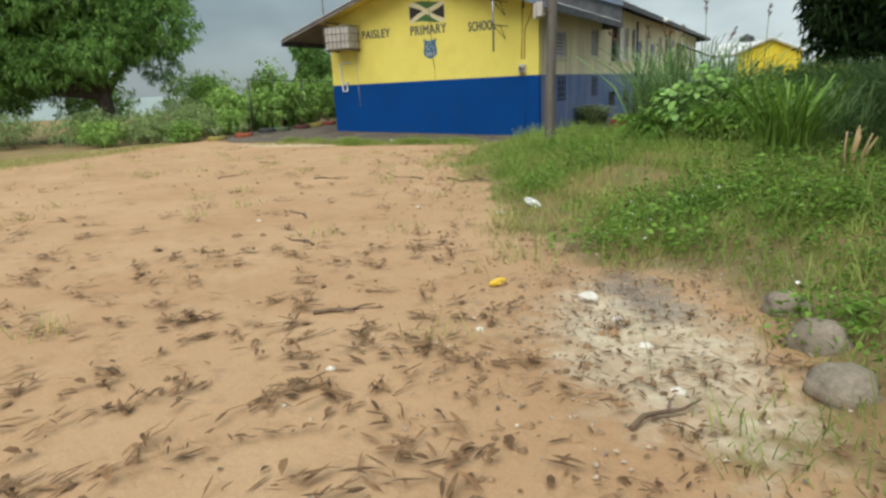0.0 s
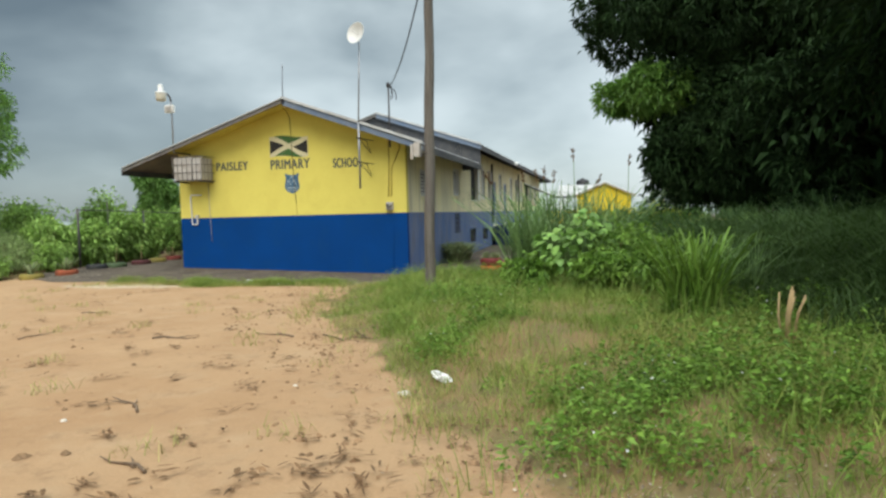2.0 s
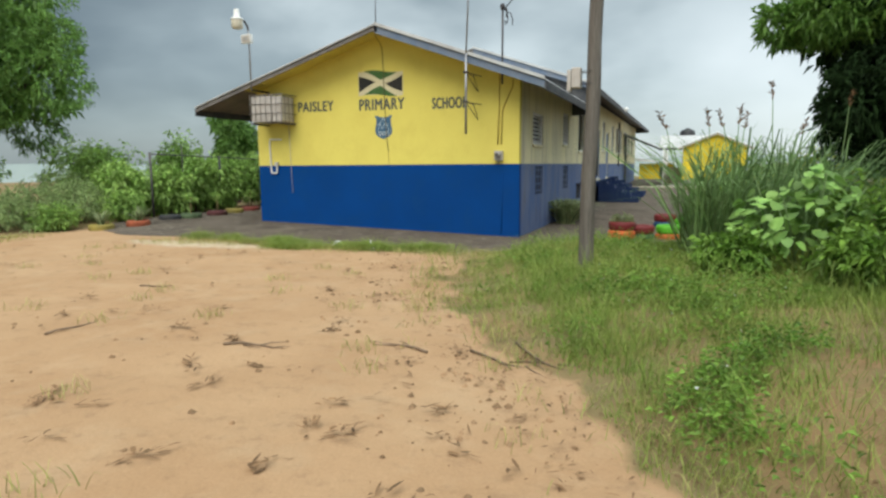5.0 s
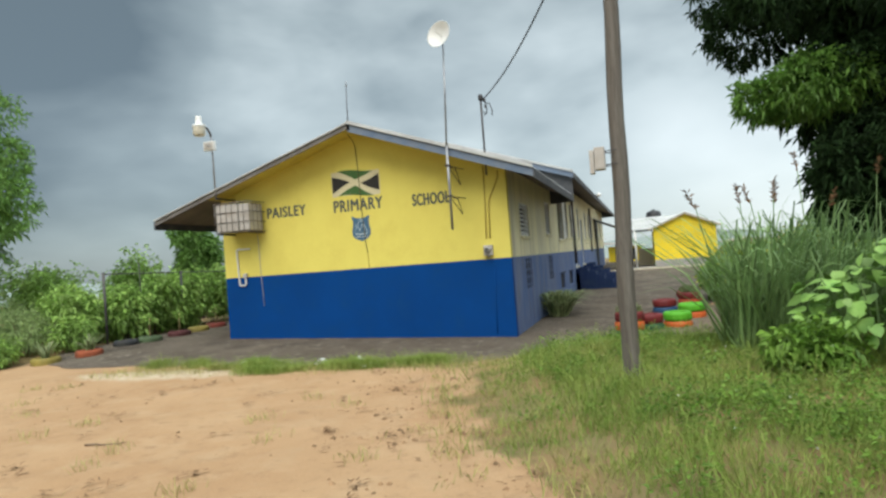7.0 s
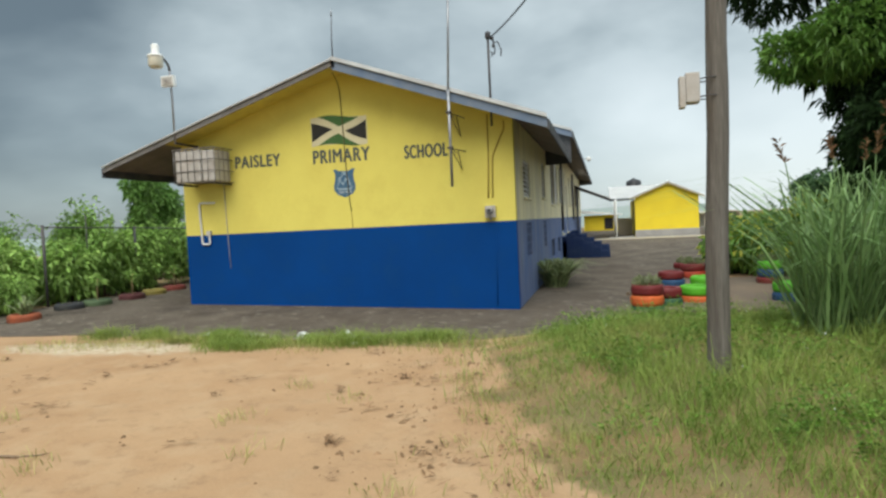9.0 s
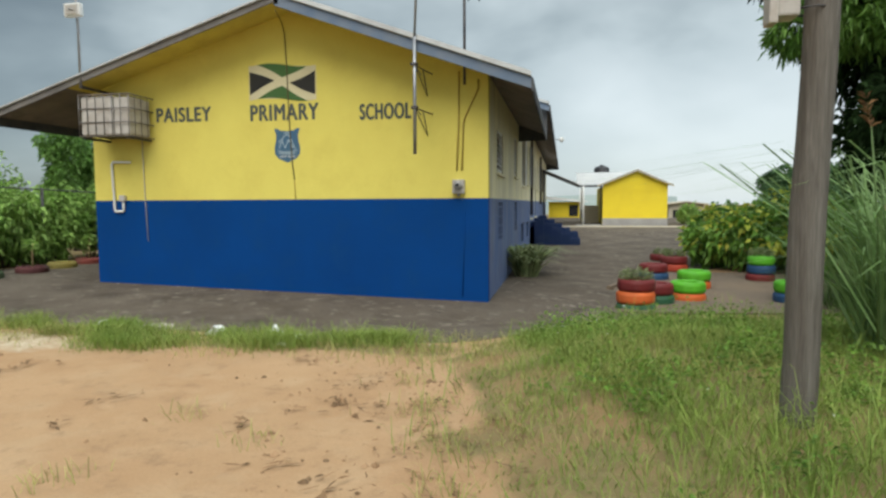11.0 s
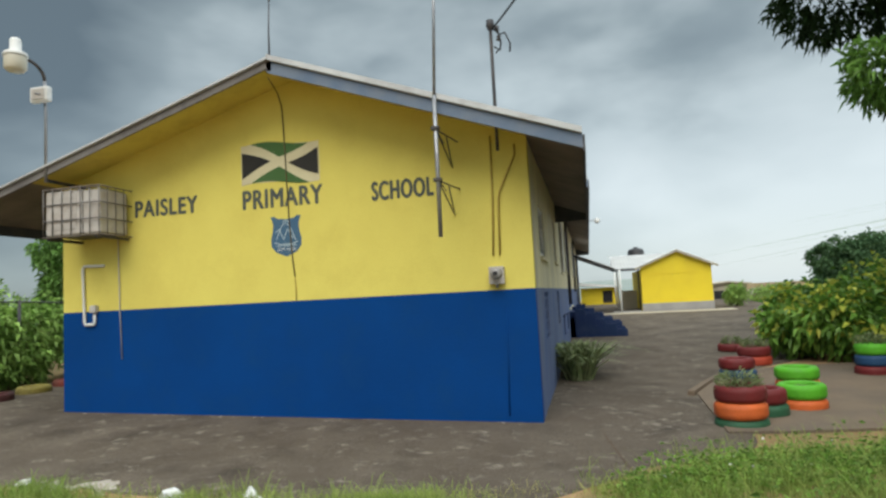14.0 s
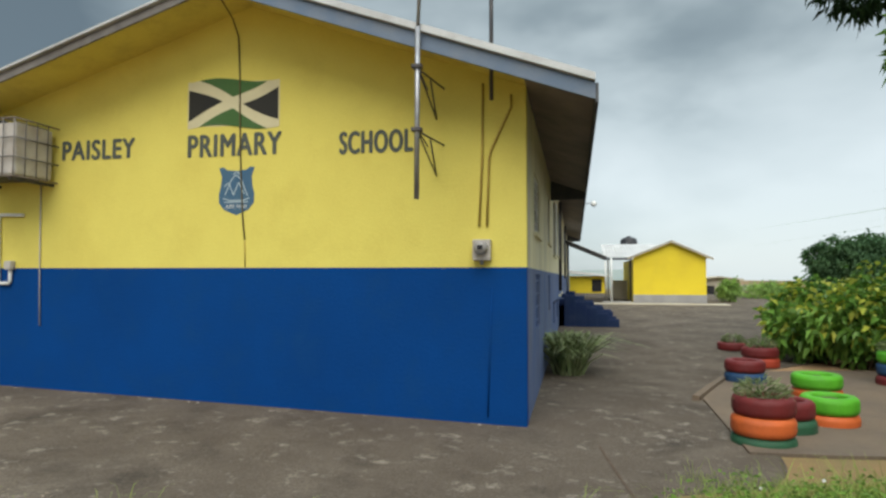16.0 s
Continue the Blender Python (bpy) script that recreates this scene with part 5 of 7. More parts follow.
def far_house(x, y, wx, wy, wall_h, roof_h, wall, roofing, label, base=None):
    hs = tagged(thing("house", x, y, gz(x, y) if base is None else base), label, "house")
    part("wall", boxed(-wx / 2, -wy / 2, -1.0, wx / 2, wy / 2, wall_h), wall, hs)
    bm = bmesh.new()
    plate(bm, [(-wx / 2 - 0.3, wall_h), (0, wall_h + roof_h), (wx / 2 + 0.3, wall_h), (wx / 2 + 0.3, wall_h - 0.1), (0, wall_h + roof_h - 0.1), (-wx / 2 - 0.3, wall_h - 0.1)], -wy / 2 - 0.3, wy / 2 + 0.3)
    part("roof", bm, roofing, hs)
    part("gable", plate(bmesh.new(), [(-wx / 2, wall_h), (wx / 2, wall_h), (0, wall_h + roof_h - 0.1)], -wy / 2, -wy / 2 + 0.1), wall, hs)
    for k in (-0.25, 0.25):
        part("window", boxed(k * wx - 0.35, -wy / 2 - 0.02, wall_h - 1.3, k * wx + 0.35, -wy / 2 - 0.003, wall_h - 0.5), M["dark"], hs)


far_house(11.0, 44, 2.7, 3.5, 1.3, 0.2, M["beige"], M["beige"], "pale beige house behind the yellow block", 0.25)
far_house(17.2, 58, 5.4, 5, 0.9, 1.0, M["beige"], M["brown_roof"], "small house with a faded red roof", -0.95)
far_house(20.0, 59, 4.2, 5, 0.9, 0.9, M["plinth"], M["fascia_dark"], "small house with a dark grey roof", -0.95)


# ---- leaves and blades ----
rng = np.random.default_rng(7)


def fast_mesh(name, verts, faces_per, pattern, mat, smooth=False):
    """Many copies of a small pattern of faces over rows of vertices: verts is (n, k, 3)."""
    n, k, _ = verts.shape
    me = bpy.data.meshes.new(name)
    me.vertices.add(n * k)
    me.vertices.foreach_set("co", verts.reshape(-1).astype(np.float32))
    loops, starts, at = [], [], 0
    for f in pattern:
        starts.append(at)
        loops += list(f)
        at += len(f)
    off = (np.arange(n) * k)[:, None]
    me.loops.add(n * at)
    me.loops.foreach_set("vertex_index", (np.array(loops)[None, :] + off).ravel().astype(np.int32))
    me.polygons.add(n * len(pattern))
    me.polygons.foreach_set("loop_start", (np.array(starts)[None, :] + (np.arange(n) * at)[:, None]).ravel().astype(np.int32))
    me.polygons.foreach_set("use_smooth", [smooth] * (n * len(pattern)))
    me.update(calc_edges=True)
    me.validate()
    for m in mat if isinstance(mat, (list, tuple)) else [mat]:
        me.materials.append(m)
    return me


def unit(v):
    return v / np.maximum(np.linalg.norm(v, axis=1, keepdims=True), 1e-6)


def leaf_verts(c, d, length, width, droop=0.25):
    """Folded pointed leaves at c, along d."""
    n = len(c)
    d = unit(d)
    s = unit(np.cross(d, np.array([0, 0, 1.0]) + rng.normal(0, 0.45, (n, 3))))
    up = np.cross(s, d)
    length, width = np.broadcast_to(length, n)[:, None], np.broadcast_to(width, n)[:, None]
    mid = c + d * length * 0.45
    v = np.stack([c, mid + s * width / 2 + up * width * 0.22, c + d * length - np.array([0, 0, 1.0]) * length * droop, mid - s * width / 2 + up * width * 0.22], 1)
    return v


LEAF = [(0, 1, 2), (0, 2, 3)]


def blade_verts(root, height, width, lean, bend=0.5):
    """Grass blades: a base, two joints and a tip that arches over."""
    n = len(root)
    a = rng.uniform(0, 2 * np.pi, n)
    out = np.stack([np.cos(a), np.sin(a), np.zeros(n)], 1)
    side = np.stack([-np.sin(a), np.cos(a), np.zeros(n)], 1)
    turn = rng.uniform(-1, 1, n)[:, None]
    side = unit(side + out * turn)
    h, w, l = (np.broadcast_to(q, n)[:, None] for q in (height, width, lean))
    up = np.array([0, 0, 1.0])
    p1 = root + up * h * 0.55 + out * l * h * 0.3
    p2 = root + up * h * 0.9 + out * l * h * (0.3 + bend * 0.6)
    p3 = root + up * h * (1.0 - 0.25 * bend * l) + out * l * h * (0.3 + bend * 1.5)
    return np.stack([root - side * w * 0.5, root + side * w * 0.5, p1 + side * w * 0.45, p1 - side * w * 0.45, p2 + side * w * 0.3, p2 - side * w * 0.3, p3], 1)


BLADE = [(0, 1, 2, 3), (3, 2, 4, 5), (5, 4, 6)]


def on_ground(x, y, sink=0.01):
    return np.stack([x, y, ground_z(x, y) - sink], 1)


# ---- verge: short grass, broad-leaved weeds ----
def scatter(n, x0, x1, y0, y1):
    return rng.uniform(x0, x1, n), rng.uniform(y0, y1, n)


x, y = scatter(1400000, -7.4, 11.5, -20.5, -1.3)
v = verge(x, y) + 0.3 * wavy(x, y, 1.6) + 0.2 * wavy(x + 3, y + 5, 4.1)
bare = bare_spot(x, y) + 0.3 * wavy(x, y, 2.1)
slab_gap = smoothstep(-1.05, -1.6, y + 0.25 * wavy(x, y, 2.0)) * smoothstep(1.2, 2.0, x) + smoothstep(-2.2, -2.9, y) * smoothstep(2.0, 1.2, x)
rocks_bare = smoothstep(0.7, 1.1, np.hypot((x - 5.85) * 1.05, (y + 15.35) * 0.72) + 0.25 * wavy(x, y, 3.0))
clump = np.zeros(len(x))
for tx, ty, tr in ((-3.4, -4.5, 0.8), (-1.9, -4.3, 0.7), (-1.25, -3.95, 0.55), (-4.0, -4.0, 0.5), (-5.6, -3.8, 0.45), (-2.6, -4.05, 0.35), (-0.8, -3.9, 0.5), (-6.6, -3.8, 0.4), (-4.8, -4.1, 0.35)):
    clump = np.maximum(clump, smoothstep(tr * 1.15, tr * 0.35, np.hypot(x - tx, (y - ty) * 1.25) + 0.12 * wavy(x, y, 5.0)))
mid_strip = smoothstep(0.6, 0.2, np.abs(y + 4.05 + 0.25 * wavy(x, y, 0.9))) * smoothstep(-7.0, -6.0, x) * smoothstep(1.0, 0.2, x) * smoothstep(-0.15, 0.4, wavy(x + 4, y, 1.7) + 0.3 * wavy(x, y, 5.0))
chance = smoothstep(-0.25, 0.75, v) * (0.22 + 0.78 * smoothstep(0.35, 1.0, bare)) * np.clip(slab_gap, 0, 1) * (0.02 + 0.98 * rocks_bare)
chance *= 0.55 + 0.45 * smoothstep(-0.5, 0.4, wavy(x + 1, y + 2, 2.7))
chance *= 0.45 + 0.55 * smoothstep(-0.35, 0.3, wavy(x + 6, y + 3, 3.3) + 0.4 * wavy(x, y, 8.0))
chance = np.maximum.reduce([chance, 0.22 * mid_strip, clump])
keep = rng.uniform(0, 1, len(x)) < chance * 0.6
x, y, v = x[keep], y[keep], v[keep]
h = rng.uniform(0.035, 0.125, len(x)) * (0.6 + 0.75 * smoothstep(0.0, 1.6, v)) * (1 + 0.45 * wavy(x, y, 1.3))
h = h * np.where(rng.uniform(0, 1, len(x)) < 0.10, 2.3, 1.0) + np.where(v < 0, 0.07 + 0.09 * np.clip(wavy(x, y, 2.0) + 0.4, 0, 1), 0.0)
short = tagged(new("verge_grass", fast_mesh("verge_grass", blade_verts(on_ground(x, y), h, rng.uniform(0.0035, 0.007, len(x)), rng.uniform(0.3, 1.5, len(x))), 3, BLADE, M["grass"])),
               "short green verge grass beside the sand", "grass", kind="stuff")

# thin yellowing grass along the edge of the sand, and the strip before the concrete
x, y = scatter(260000, -11.0, 8.5, -20.5, -2.9)
v = verge(x, y) + 0.3 * wavy(x, y, 1.6) + 0.2 * wavy(x + 3, y + 5, 4.1)
edge = smoothstep(-0.8, -0.1, v) * smoothstep(1.2, 0.1, v) * 0.9 * smoothstep(0.05, 0.5, wavy(x + 2, y, 4.3) + 0.3 * wavy(x, y, 1.2)) * smoothstep(0.9, 1.5, np.hypot((x - 5.85) * 1.05, (y + 15.35) * 0.72))
strip = smoothstep(0.95, 0.3, np.abs(y + 4.3 + 0.3 * wavy(x, y, 0.9))) * smoothstep(-7.8, -6.0, x) * smoothstep(1.0, 0.2, x) * (0.3 + 0.7 * smoothstep(-0.45, 0.35, wavy(x + 4, y, 2.2) + 0.25))
tuft = np.zeros(len(x))
for k in range(70):
    tx, ty = rng.uniform(-8.5, 6.0), rng.uniform(-19.0, -5.4)
    tuft = np.maximum(tuft, 0.55 * smoothstep(0.26, 0.05, np.hypot(x - tx, (y - ty)) + 0.05 * wavy(x, y, 9.0)))
left_rim = smoothstep(-9.6, -10.4, x + 0.35 * (y + 6)) * smoothstep(-4.0, -5.0, y) * 0.7
keep = rng.uniform(0, 1, len(x)) < np.maximum.reduce([edge * 0.7, strip * 0.55, tuft, left_rim])
x, y = x[keep], y[keep]
sparse = tagged(new("sparse_grass", fast_mesh("sparse_grass", blade_verts(on_ground(x, y), rng.uniform(0.03, 0.13, len(x)), rng.uniform(0.004, 0.008, len(x)), rng.uniform(0.4, 1.4, len(x))), 3, BLADE, M["dry_grass"])),
                "thin yellow-green grass tufts on sand", "grass", kind="stuff")

# broad-leaved weeds: low bushy rosettes
x, y = scatter(20000, 0.6, 11.5, -20.0, -1.6)
v = verge(x, y) + 0.5 * wavy(x, y, 1.3)
bare = bare_spot(x, y)
rocks_bare = np.hypot((x - 5.85) * 1.05, (y + 15.35) * 0.72)
keep = (rng.uniform(0, 1, len(x)) < smoothstep(0.25, 1.5, v) * (0.10 + 0.90 * smoothstep(-0.05, 0.45, wavy(x + 9, y + 1, 1.1) + 0.35 * wavy(x, y + 4, 3.2)))) & (bare > 0.95) & (rocks_bare > 0.95)
keep &= ~((y > -2.2) & (x < 2.6))
keep &= rng.uniform(0, 1, len(x)) < 0.22 + 0.5 * np.maximum(smoothstep(-8.6, -11.5, y), 0.7 * smoothstep(-3.8, -2.8, y))
x, y = x[keep], y[keep]
per = 52
cx, cy = np.repeat(x, per), np.repeat(y, per)
size = np.repeat((0.45 + 0.95 * rng.uniform(0, 1, len(x)) ** 2.5) * (1 + 0.25 * smoothstep(1.2, 2.6, verge(x, y)) * smoothstep(-8.2, -10.4, y)), per)
a = rng.uniform(0, 2 * np.pi, len(cx))
r = 0.2 * np.sqrt(rng.uniform(0, 1, len(cx))) * size
lx, ly = cx + r * np.cos(a), cy + r * np.sin(a)
c = np.stack([lx, ly, ground_z(lx, ly) + (0.02 + 0.25 * rng.uniform(0, 1, len(cx)) ** 0.6 * (1.15 - (r / (0.2 * size)) ** 2)) * size], 1)
d = np.stack([np.cos(a), np.sin(a), rng.uniform(-0.1, 0.9, len(cx))], 1)
weeds = tagged(new("weeds", fast_mesh("weeds", leaf_verts(c, d, rng.uniform(0.03, 0.066, len(cx)) * size ** 0.3, rng.uniform(0.016, 0.034, len(cx)) * size ** 0.3), 2, LEAF, M["weed"])),
               "bright green broad-leaved weeds in the verge", "weeds", kind="stuff")

# small white flowers in the weeds
pick = rng.choice(len(c), 420, replace=False)
fc = c[pick] + np.array([0, 0, 0.05])
fd = np.stack([rng.normal(0, 1, 420), rng.normal(0, 1, 420), np.full(420, 0.6)], 1)
tagged(new("wild_flowers", fast_mesh("wild_flowers", leaf_verts(fc, fd, 0.024, 0.024, 0.0), 2, LEAF, M["white"])), "tiny white wild flowers among the weeds", "flowers", kind="stuff")

# tall guinea grass on the bank under the tree, the tree's shade in its colour
x, y = scatter(160000, 4.6, 16.0, -22.5, 1.5)
bank = x - np.interp(y, [-22.9, -18.5, -15.3, -12.0, -9.8, -7.6, -5.4, -3.2, 1.5], [13.5, 11.0, 9.2, 8.2, 7.2, 6.4, 5.8, 4.9, 5.4]) + 0.5 * wavy(x, y, 1.2)
keep = (rng.uniform(0, 1, len(x)) < smoothstep(-0.1, 0.7, bank) * 0.62)
x, y, bank = x[keep], y[keep], bank[keep]
h = (0.45 + 0.75 * smoothstep(0.0, 2.2, bank)) * rng.uniform(0.6, 1.15, len(x)) * (1 + 0.25 * wavy(x + 2, y, 0.9))
tall = tagged(new("tall_grass", fast_mesh("tall_grass", blade_verts(on_ground(x, y), h, rng.uniform(0.009, 0.018, len(x)), rng.uniform(0.3, 1.5, len(x)), 0.9), 3, BLADE, M["tall_grass"])),
              "tall arching guinea grass on the bank", "grass", kind="stuff")


# ---- clumps of cane and broad grass ----
def grass_clump(name, x, y, n, height, width, spread, lean, mat, label, category, plumes=0):
    t = tagged(thing(name, x, y, gz(x, y)), label, category)
    a, r = rng.uniform(0, 2 * np.pi, n), spread * np.sqrt(rng.uniform(0, 1, n))
    root = np.stack([r * np.cos(a), r * np.sin(a), np.full(n, -0.03)], 1)
    me = fast_mesh("foliage", blade_verts(root, rng.uniform(0.45, 1.0, n) * height, rng.uniform(0.6, 1.1, n) * width, rng.uniform(0.1, 1.0, n) * lean, 0.8), 3, BLADE, mat)
    b = tagged(new("foliage", me), kind="stuff")
    b.parent = t
    for k in range(plumes):
        px, py = rng.uniform(-spread, spread, 2)
        dx, dy = rng.uniform(-0.35, 0.35, 2)
        top = height * rng.uniform(0.85, 1.12)
        st = part("stalk", tube(bmesh.new(), [(px, py, 0), (px + dx * 0.4, py + dy * 0.4, top * 0.6), (px + dx, py + dy, top)], [0.012, 0.009, 0.006], 6), M["cane"], t)
        m = 26
        s = rng.uniform(0, 1, m)
        c = np.stack([px + dx + s * dx * 0.35, py + dy + s * dy * 0.35, top - 0.05 + 0.26 * s], 1)
        d = np.stack([rng.normal(0, 0.4, m) + dx, rng.normal(0, 0.4, m), np.full(m, 0.7)], 1)
        p = new("plume", fast_mesh("plume", leaf_verts(c, d, 0.10, 0.022), 2, LEAF, M["dead_leaf"]))
        p.parent = st
    return t


grass_clump("cane_clump", 4.2, -4.75, 260, 1.95, 0.032, 0.42, 1.2, M["cane"], "tall cane clump with drooping brown plumes", "cane", 4)
grass_clump("cane_clump", 4.85, -4.3, 260, 2.15, 0.032, 0.5, 1.2, M["cane"], "tall cane clump with arching blades", "cane", 3)
grass_clump("cane_clump", 5.6, -3.6, 230, 2.1, 0.03, 0.5, 1.1, M["cane"], "tall cane clump behind the shrub", "cane", 1)
grass_clump("broad_grass", 6.6, -9.95, 230, 1.15, 0.03, 0.26, 1.0, M["weed"], "arching clump of broad bright green grass", "grass", 0)
grass_clump("broad_grass", 7.2, -8.8, 140, 1.1, 0.026, 0.3, 0.9, M["cane"], "arching clump of green grass on the bank", "grass", 0)

stalks = tagged(thing("dry_stalks", 7.17, -11.4, gz(7.17, -11.4)), "bundle of bleached dry stalks in the weeds", "stalks")
for k in range(7):
    a = rng.uniform(0, 6.28)
    part("stalk", tube(bmesh.new(), [(0.06 * math.cos(a), 0.06 * math.sin(a), -0.02), (0.12 * math.cos(a), 0.12 * math.sin(a), 0.3), (0.16 * math.cos(a) + 0.03, 0.16 * math.sin(a), 0.42 + 0.16 * rng.uniform())], [0.012, 0.011, 0.007], 6), M["straw"], stalks)


# ---- trees and bushes ----
def clusters(lobes, count, per, leaf, wide, droop, inner=0.7, outer=1.06):
    """Sprays of leaves over the shells of the lobes of a crown."""
    area = np.array([(l[3] * l[4] * l[5]) ** (2 / 3) for l in lobes])
    which = rng.choice(len(lobes), count, p=area / area.sum())
    L = np.array(lobes)[which]
    u = unit(rng.normal(0, 1, (count, 3)))
    r = inner + (outer - inner) * rng.uniform(0, 1, count) ** 0.5
    bump = 1 + 0.16 * wavy(u[:, 0] * 3 + which, u[:, 2] * 3 + u[:, 1] * 2, 1.3)
    c = L[:, :3] + u * L[:, 3:6] * (r * bump)[:, None]
    c, u = np.repeat(c, per, 0), np.repeat(u, per, 0)
    n = len(c)
    d = unit(rng.normal(0, 1, (n, 3))) * 0.9 + u * 0.7 + np.array([0, 0, -0.25])
    c = c + rng.normal(0, leaf * 0.35, (n, 3))
    return leaf_verts(c, d, rng.uniform(0.65, 1.15, n) * leaf, rng.uniform(0.7, 1.1, n) * wide, droop)


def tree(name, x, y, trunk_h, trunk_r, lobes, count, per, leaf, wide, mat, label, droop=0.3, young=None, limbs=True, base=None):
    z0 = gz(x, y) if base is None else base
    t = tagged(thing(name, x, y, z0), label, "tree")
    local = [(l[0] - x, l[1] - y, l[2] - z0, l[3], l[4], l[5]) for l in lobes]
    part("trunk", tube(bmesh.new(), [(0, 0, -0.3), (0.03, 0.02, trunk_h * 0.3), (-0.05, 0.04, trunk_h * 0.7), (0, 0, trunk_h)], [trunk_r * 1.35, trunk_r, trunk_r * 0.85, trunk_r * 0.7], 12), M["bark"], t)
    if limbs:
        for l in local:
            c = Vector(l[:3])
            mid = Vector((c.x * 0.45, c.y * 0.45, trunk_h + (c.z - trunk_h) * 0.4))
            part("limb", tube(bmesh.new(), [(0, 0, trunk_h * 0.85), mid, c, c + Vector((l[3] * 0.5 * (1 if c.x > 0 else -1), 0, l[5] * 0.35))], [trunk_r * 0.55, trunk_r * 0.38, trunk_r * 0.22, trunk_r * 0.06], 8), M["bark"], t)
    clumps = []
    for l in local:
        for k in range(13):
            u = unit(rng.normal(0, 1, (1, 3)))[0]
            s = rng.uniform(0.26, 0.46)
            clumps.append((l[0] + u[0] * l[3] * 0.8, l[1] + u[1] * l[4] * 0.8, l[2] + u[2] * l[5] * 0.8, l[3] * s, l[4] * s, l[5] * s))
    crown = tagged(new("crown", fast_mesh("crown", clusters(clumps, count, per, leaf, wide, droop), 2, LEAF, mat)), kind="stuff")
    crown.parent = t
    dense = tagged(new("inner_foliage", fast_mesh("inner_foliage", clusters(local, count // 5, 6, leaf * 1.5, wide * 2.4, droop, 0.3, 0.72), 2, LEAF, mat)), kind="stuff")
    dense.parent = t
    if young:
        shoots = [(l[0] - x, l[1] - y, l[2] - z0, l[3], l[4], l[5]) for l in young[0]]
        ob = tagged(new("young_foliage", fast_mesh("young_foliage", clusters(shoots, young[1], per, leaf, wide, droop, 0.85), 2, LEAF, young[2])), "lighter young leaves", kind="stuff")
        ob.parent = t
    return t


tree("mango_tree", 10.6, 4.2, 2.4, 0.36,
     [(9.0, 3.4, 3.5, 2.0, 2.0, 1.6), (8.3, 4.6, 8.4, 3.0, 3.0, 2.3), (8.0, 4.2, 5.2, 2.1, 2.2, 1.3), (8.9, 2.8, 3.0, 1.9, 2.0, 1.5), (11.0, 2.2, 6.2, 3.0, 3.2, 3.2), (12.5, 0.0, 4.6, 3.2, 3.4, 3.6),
      # lobes with y below -8 are added out of view to shade the bank
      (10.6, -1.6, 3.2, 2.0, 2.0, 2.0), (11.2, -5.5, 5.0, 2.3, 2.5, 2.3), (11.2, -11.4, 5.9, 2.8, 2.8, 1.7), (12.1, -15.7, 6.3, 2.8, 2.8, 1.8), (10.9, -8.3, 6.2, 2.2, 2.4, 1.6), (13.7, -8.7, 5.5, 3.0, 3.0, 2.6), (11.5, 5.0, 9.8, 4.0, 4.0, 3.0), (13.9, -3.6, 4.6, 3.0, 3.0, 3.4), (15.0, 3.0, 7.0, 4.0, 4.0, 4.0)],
     31000, 9, 0.25, 0.075, M["mango"], "large dense dark mango tree, with unseen crown lobes added to shade the bank", 0.35, ([(7.0, 2.9, 5.3, 0.95, 1.0, 0.65), (7.9, 2.9, 5.25, 0.8, 0.9, 0.6), (6.1, 3.4, 5.2, 0.7, 0.8, 0.45)], 620, M["mango_young"]))

tree("shade_tree", -17.0, -2.6, 2.0, 0.34,
     [(-17.5, -3.2, 5.8, 3.3, 3.3, 2.4), (-15.4, -1.2, 4.4, 2.0, 2.0, 1.9), (-19.3, -5.0, 4.4, 3.0, 3.0, 2.7), (-16.5, -1.9, 6.6, 2.4, 2.4, 1.6), (-16.1, -3.4, 3.5, 1.7, 1.7, 1.2), (-21.6, -7.5, 3.6, 2.5, 2.5, 2.6), (-20.6, -6.0, 6.5, 3, 3, 2),
      (-18.3, -4.6, 2.7, 2.2, 2.2, 1.2), (-20.9, -7.4, 2.2, 2.2, 2.2, 1.2)],
     13000, 9, 0.19, 0.055, M["feather"], "spreading light green shade tree beyond the sand", 0.3)
tree("slim_tree", -14.4, 7.0, 1.6, 0.12, [(-14.4, 7.0, 3.2, 0.9, 0.9, 1.1), (-14.6, 7.2, 2.2, 0.8, 0.8, 0.9)], 1100, 8, 0.2, 0.06, M["feather"], "slim light green tree behind the hedge")
tree("round_tree", 16.7, 33, 1.8, 0.24, [(15.4, 32, 2.4, 1.7, 1.7, 1.3), (17.0, 33, 3.0, 2.0, 2.0, 1.5), (19.1, 33.2, 2.6, 2.0, 2.0, 1.5), (14.5, 31.6, 1.9, 1.0, 1.0, 1.0), (17.1, 32.4, 1.6, 2.6, 2.4, 1.2)],
     2800, 8, 0.27, 0.11, M["far_leaf"], "rounded dark tree beyond the yard", base=0.2)


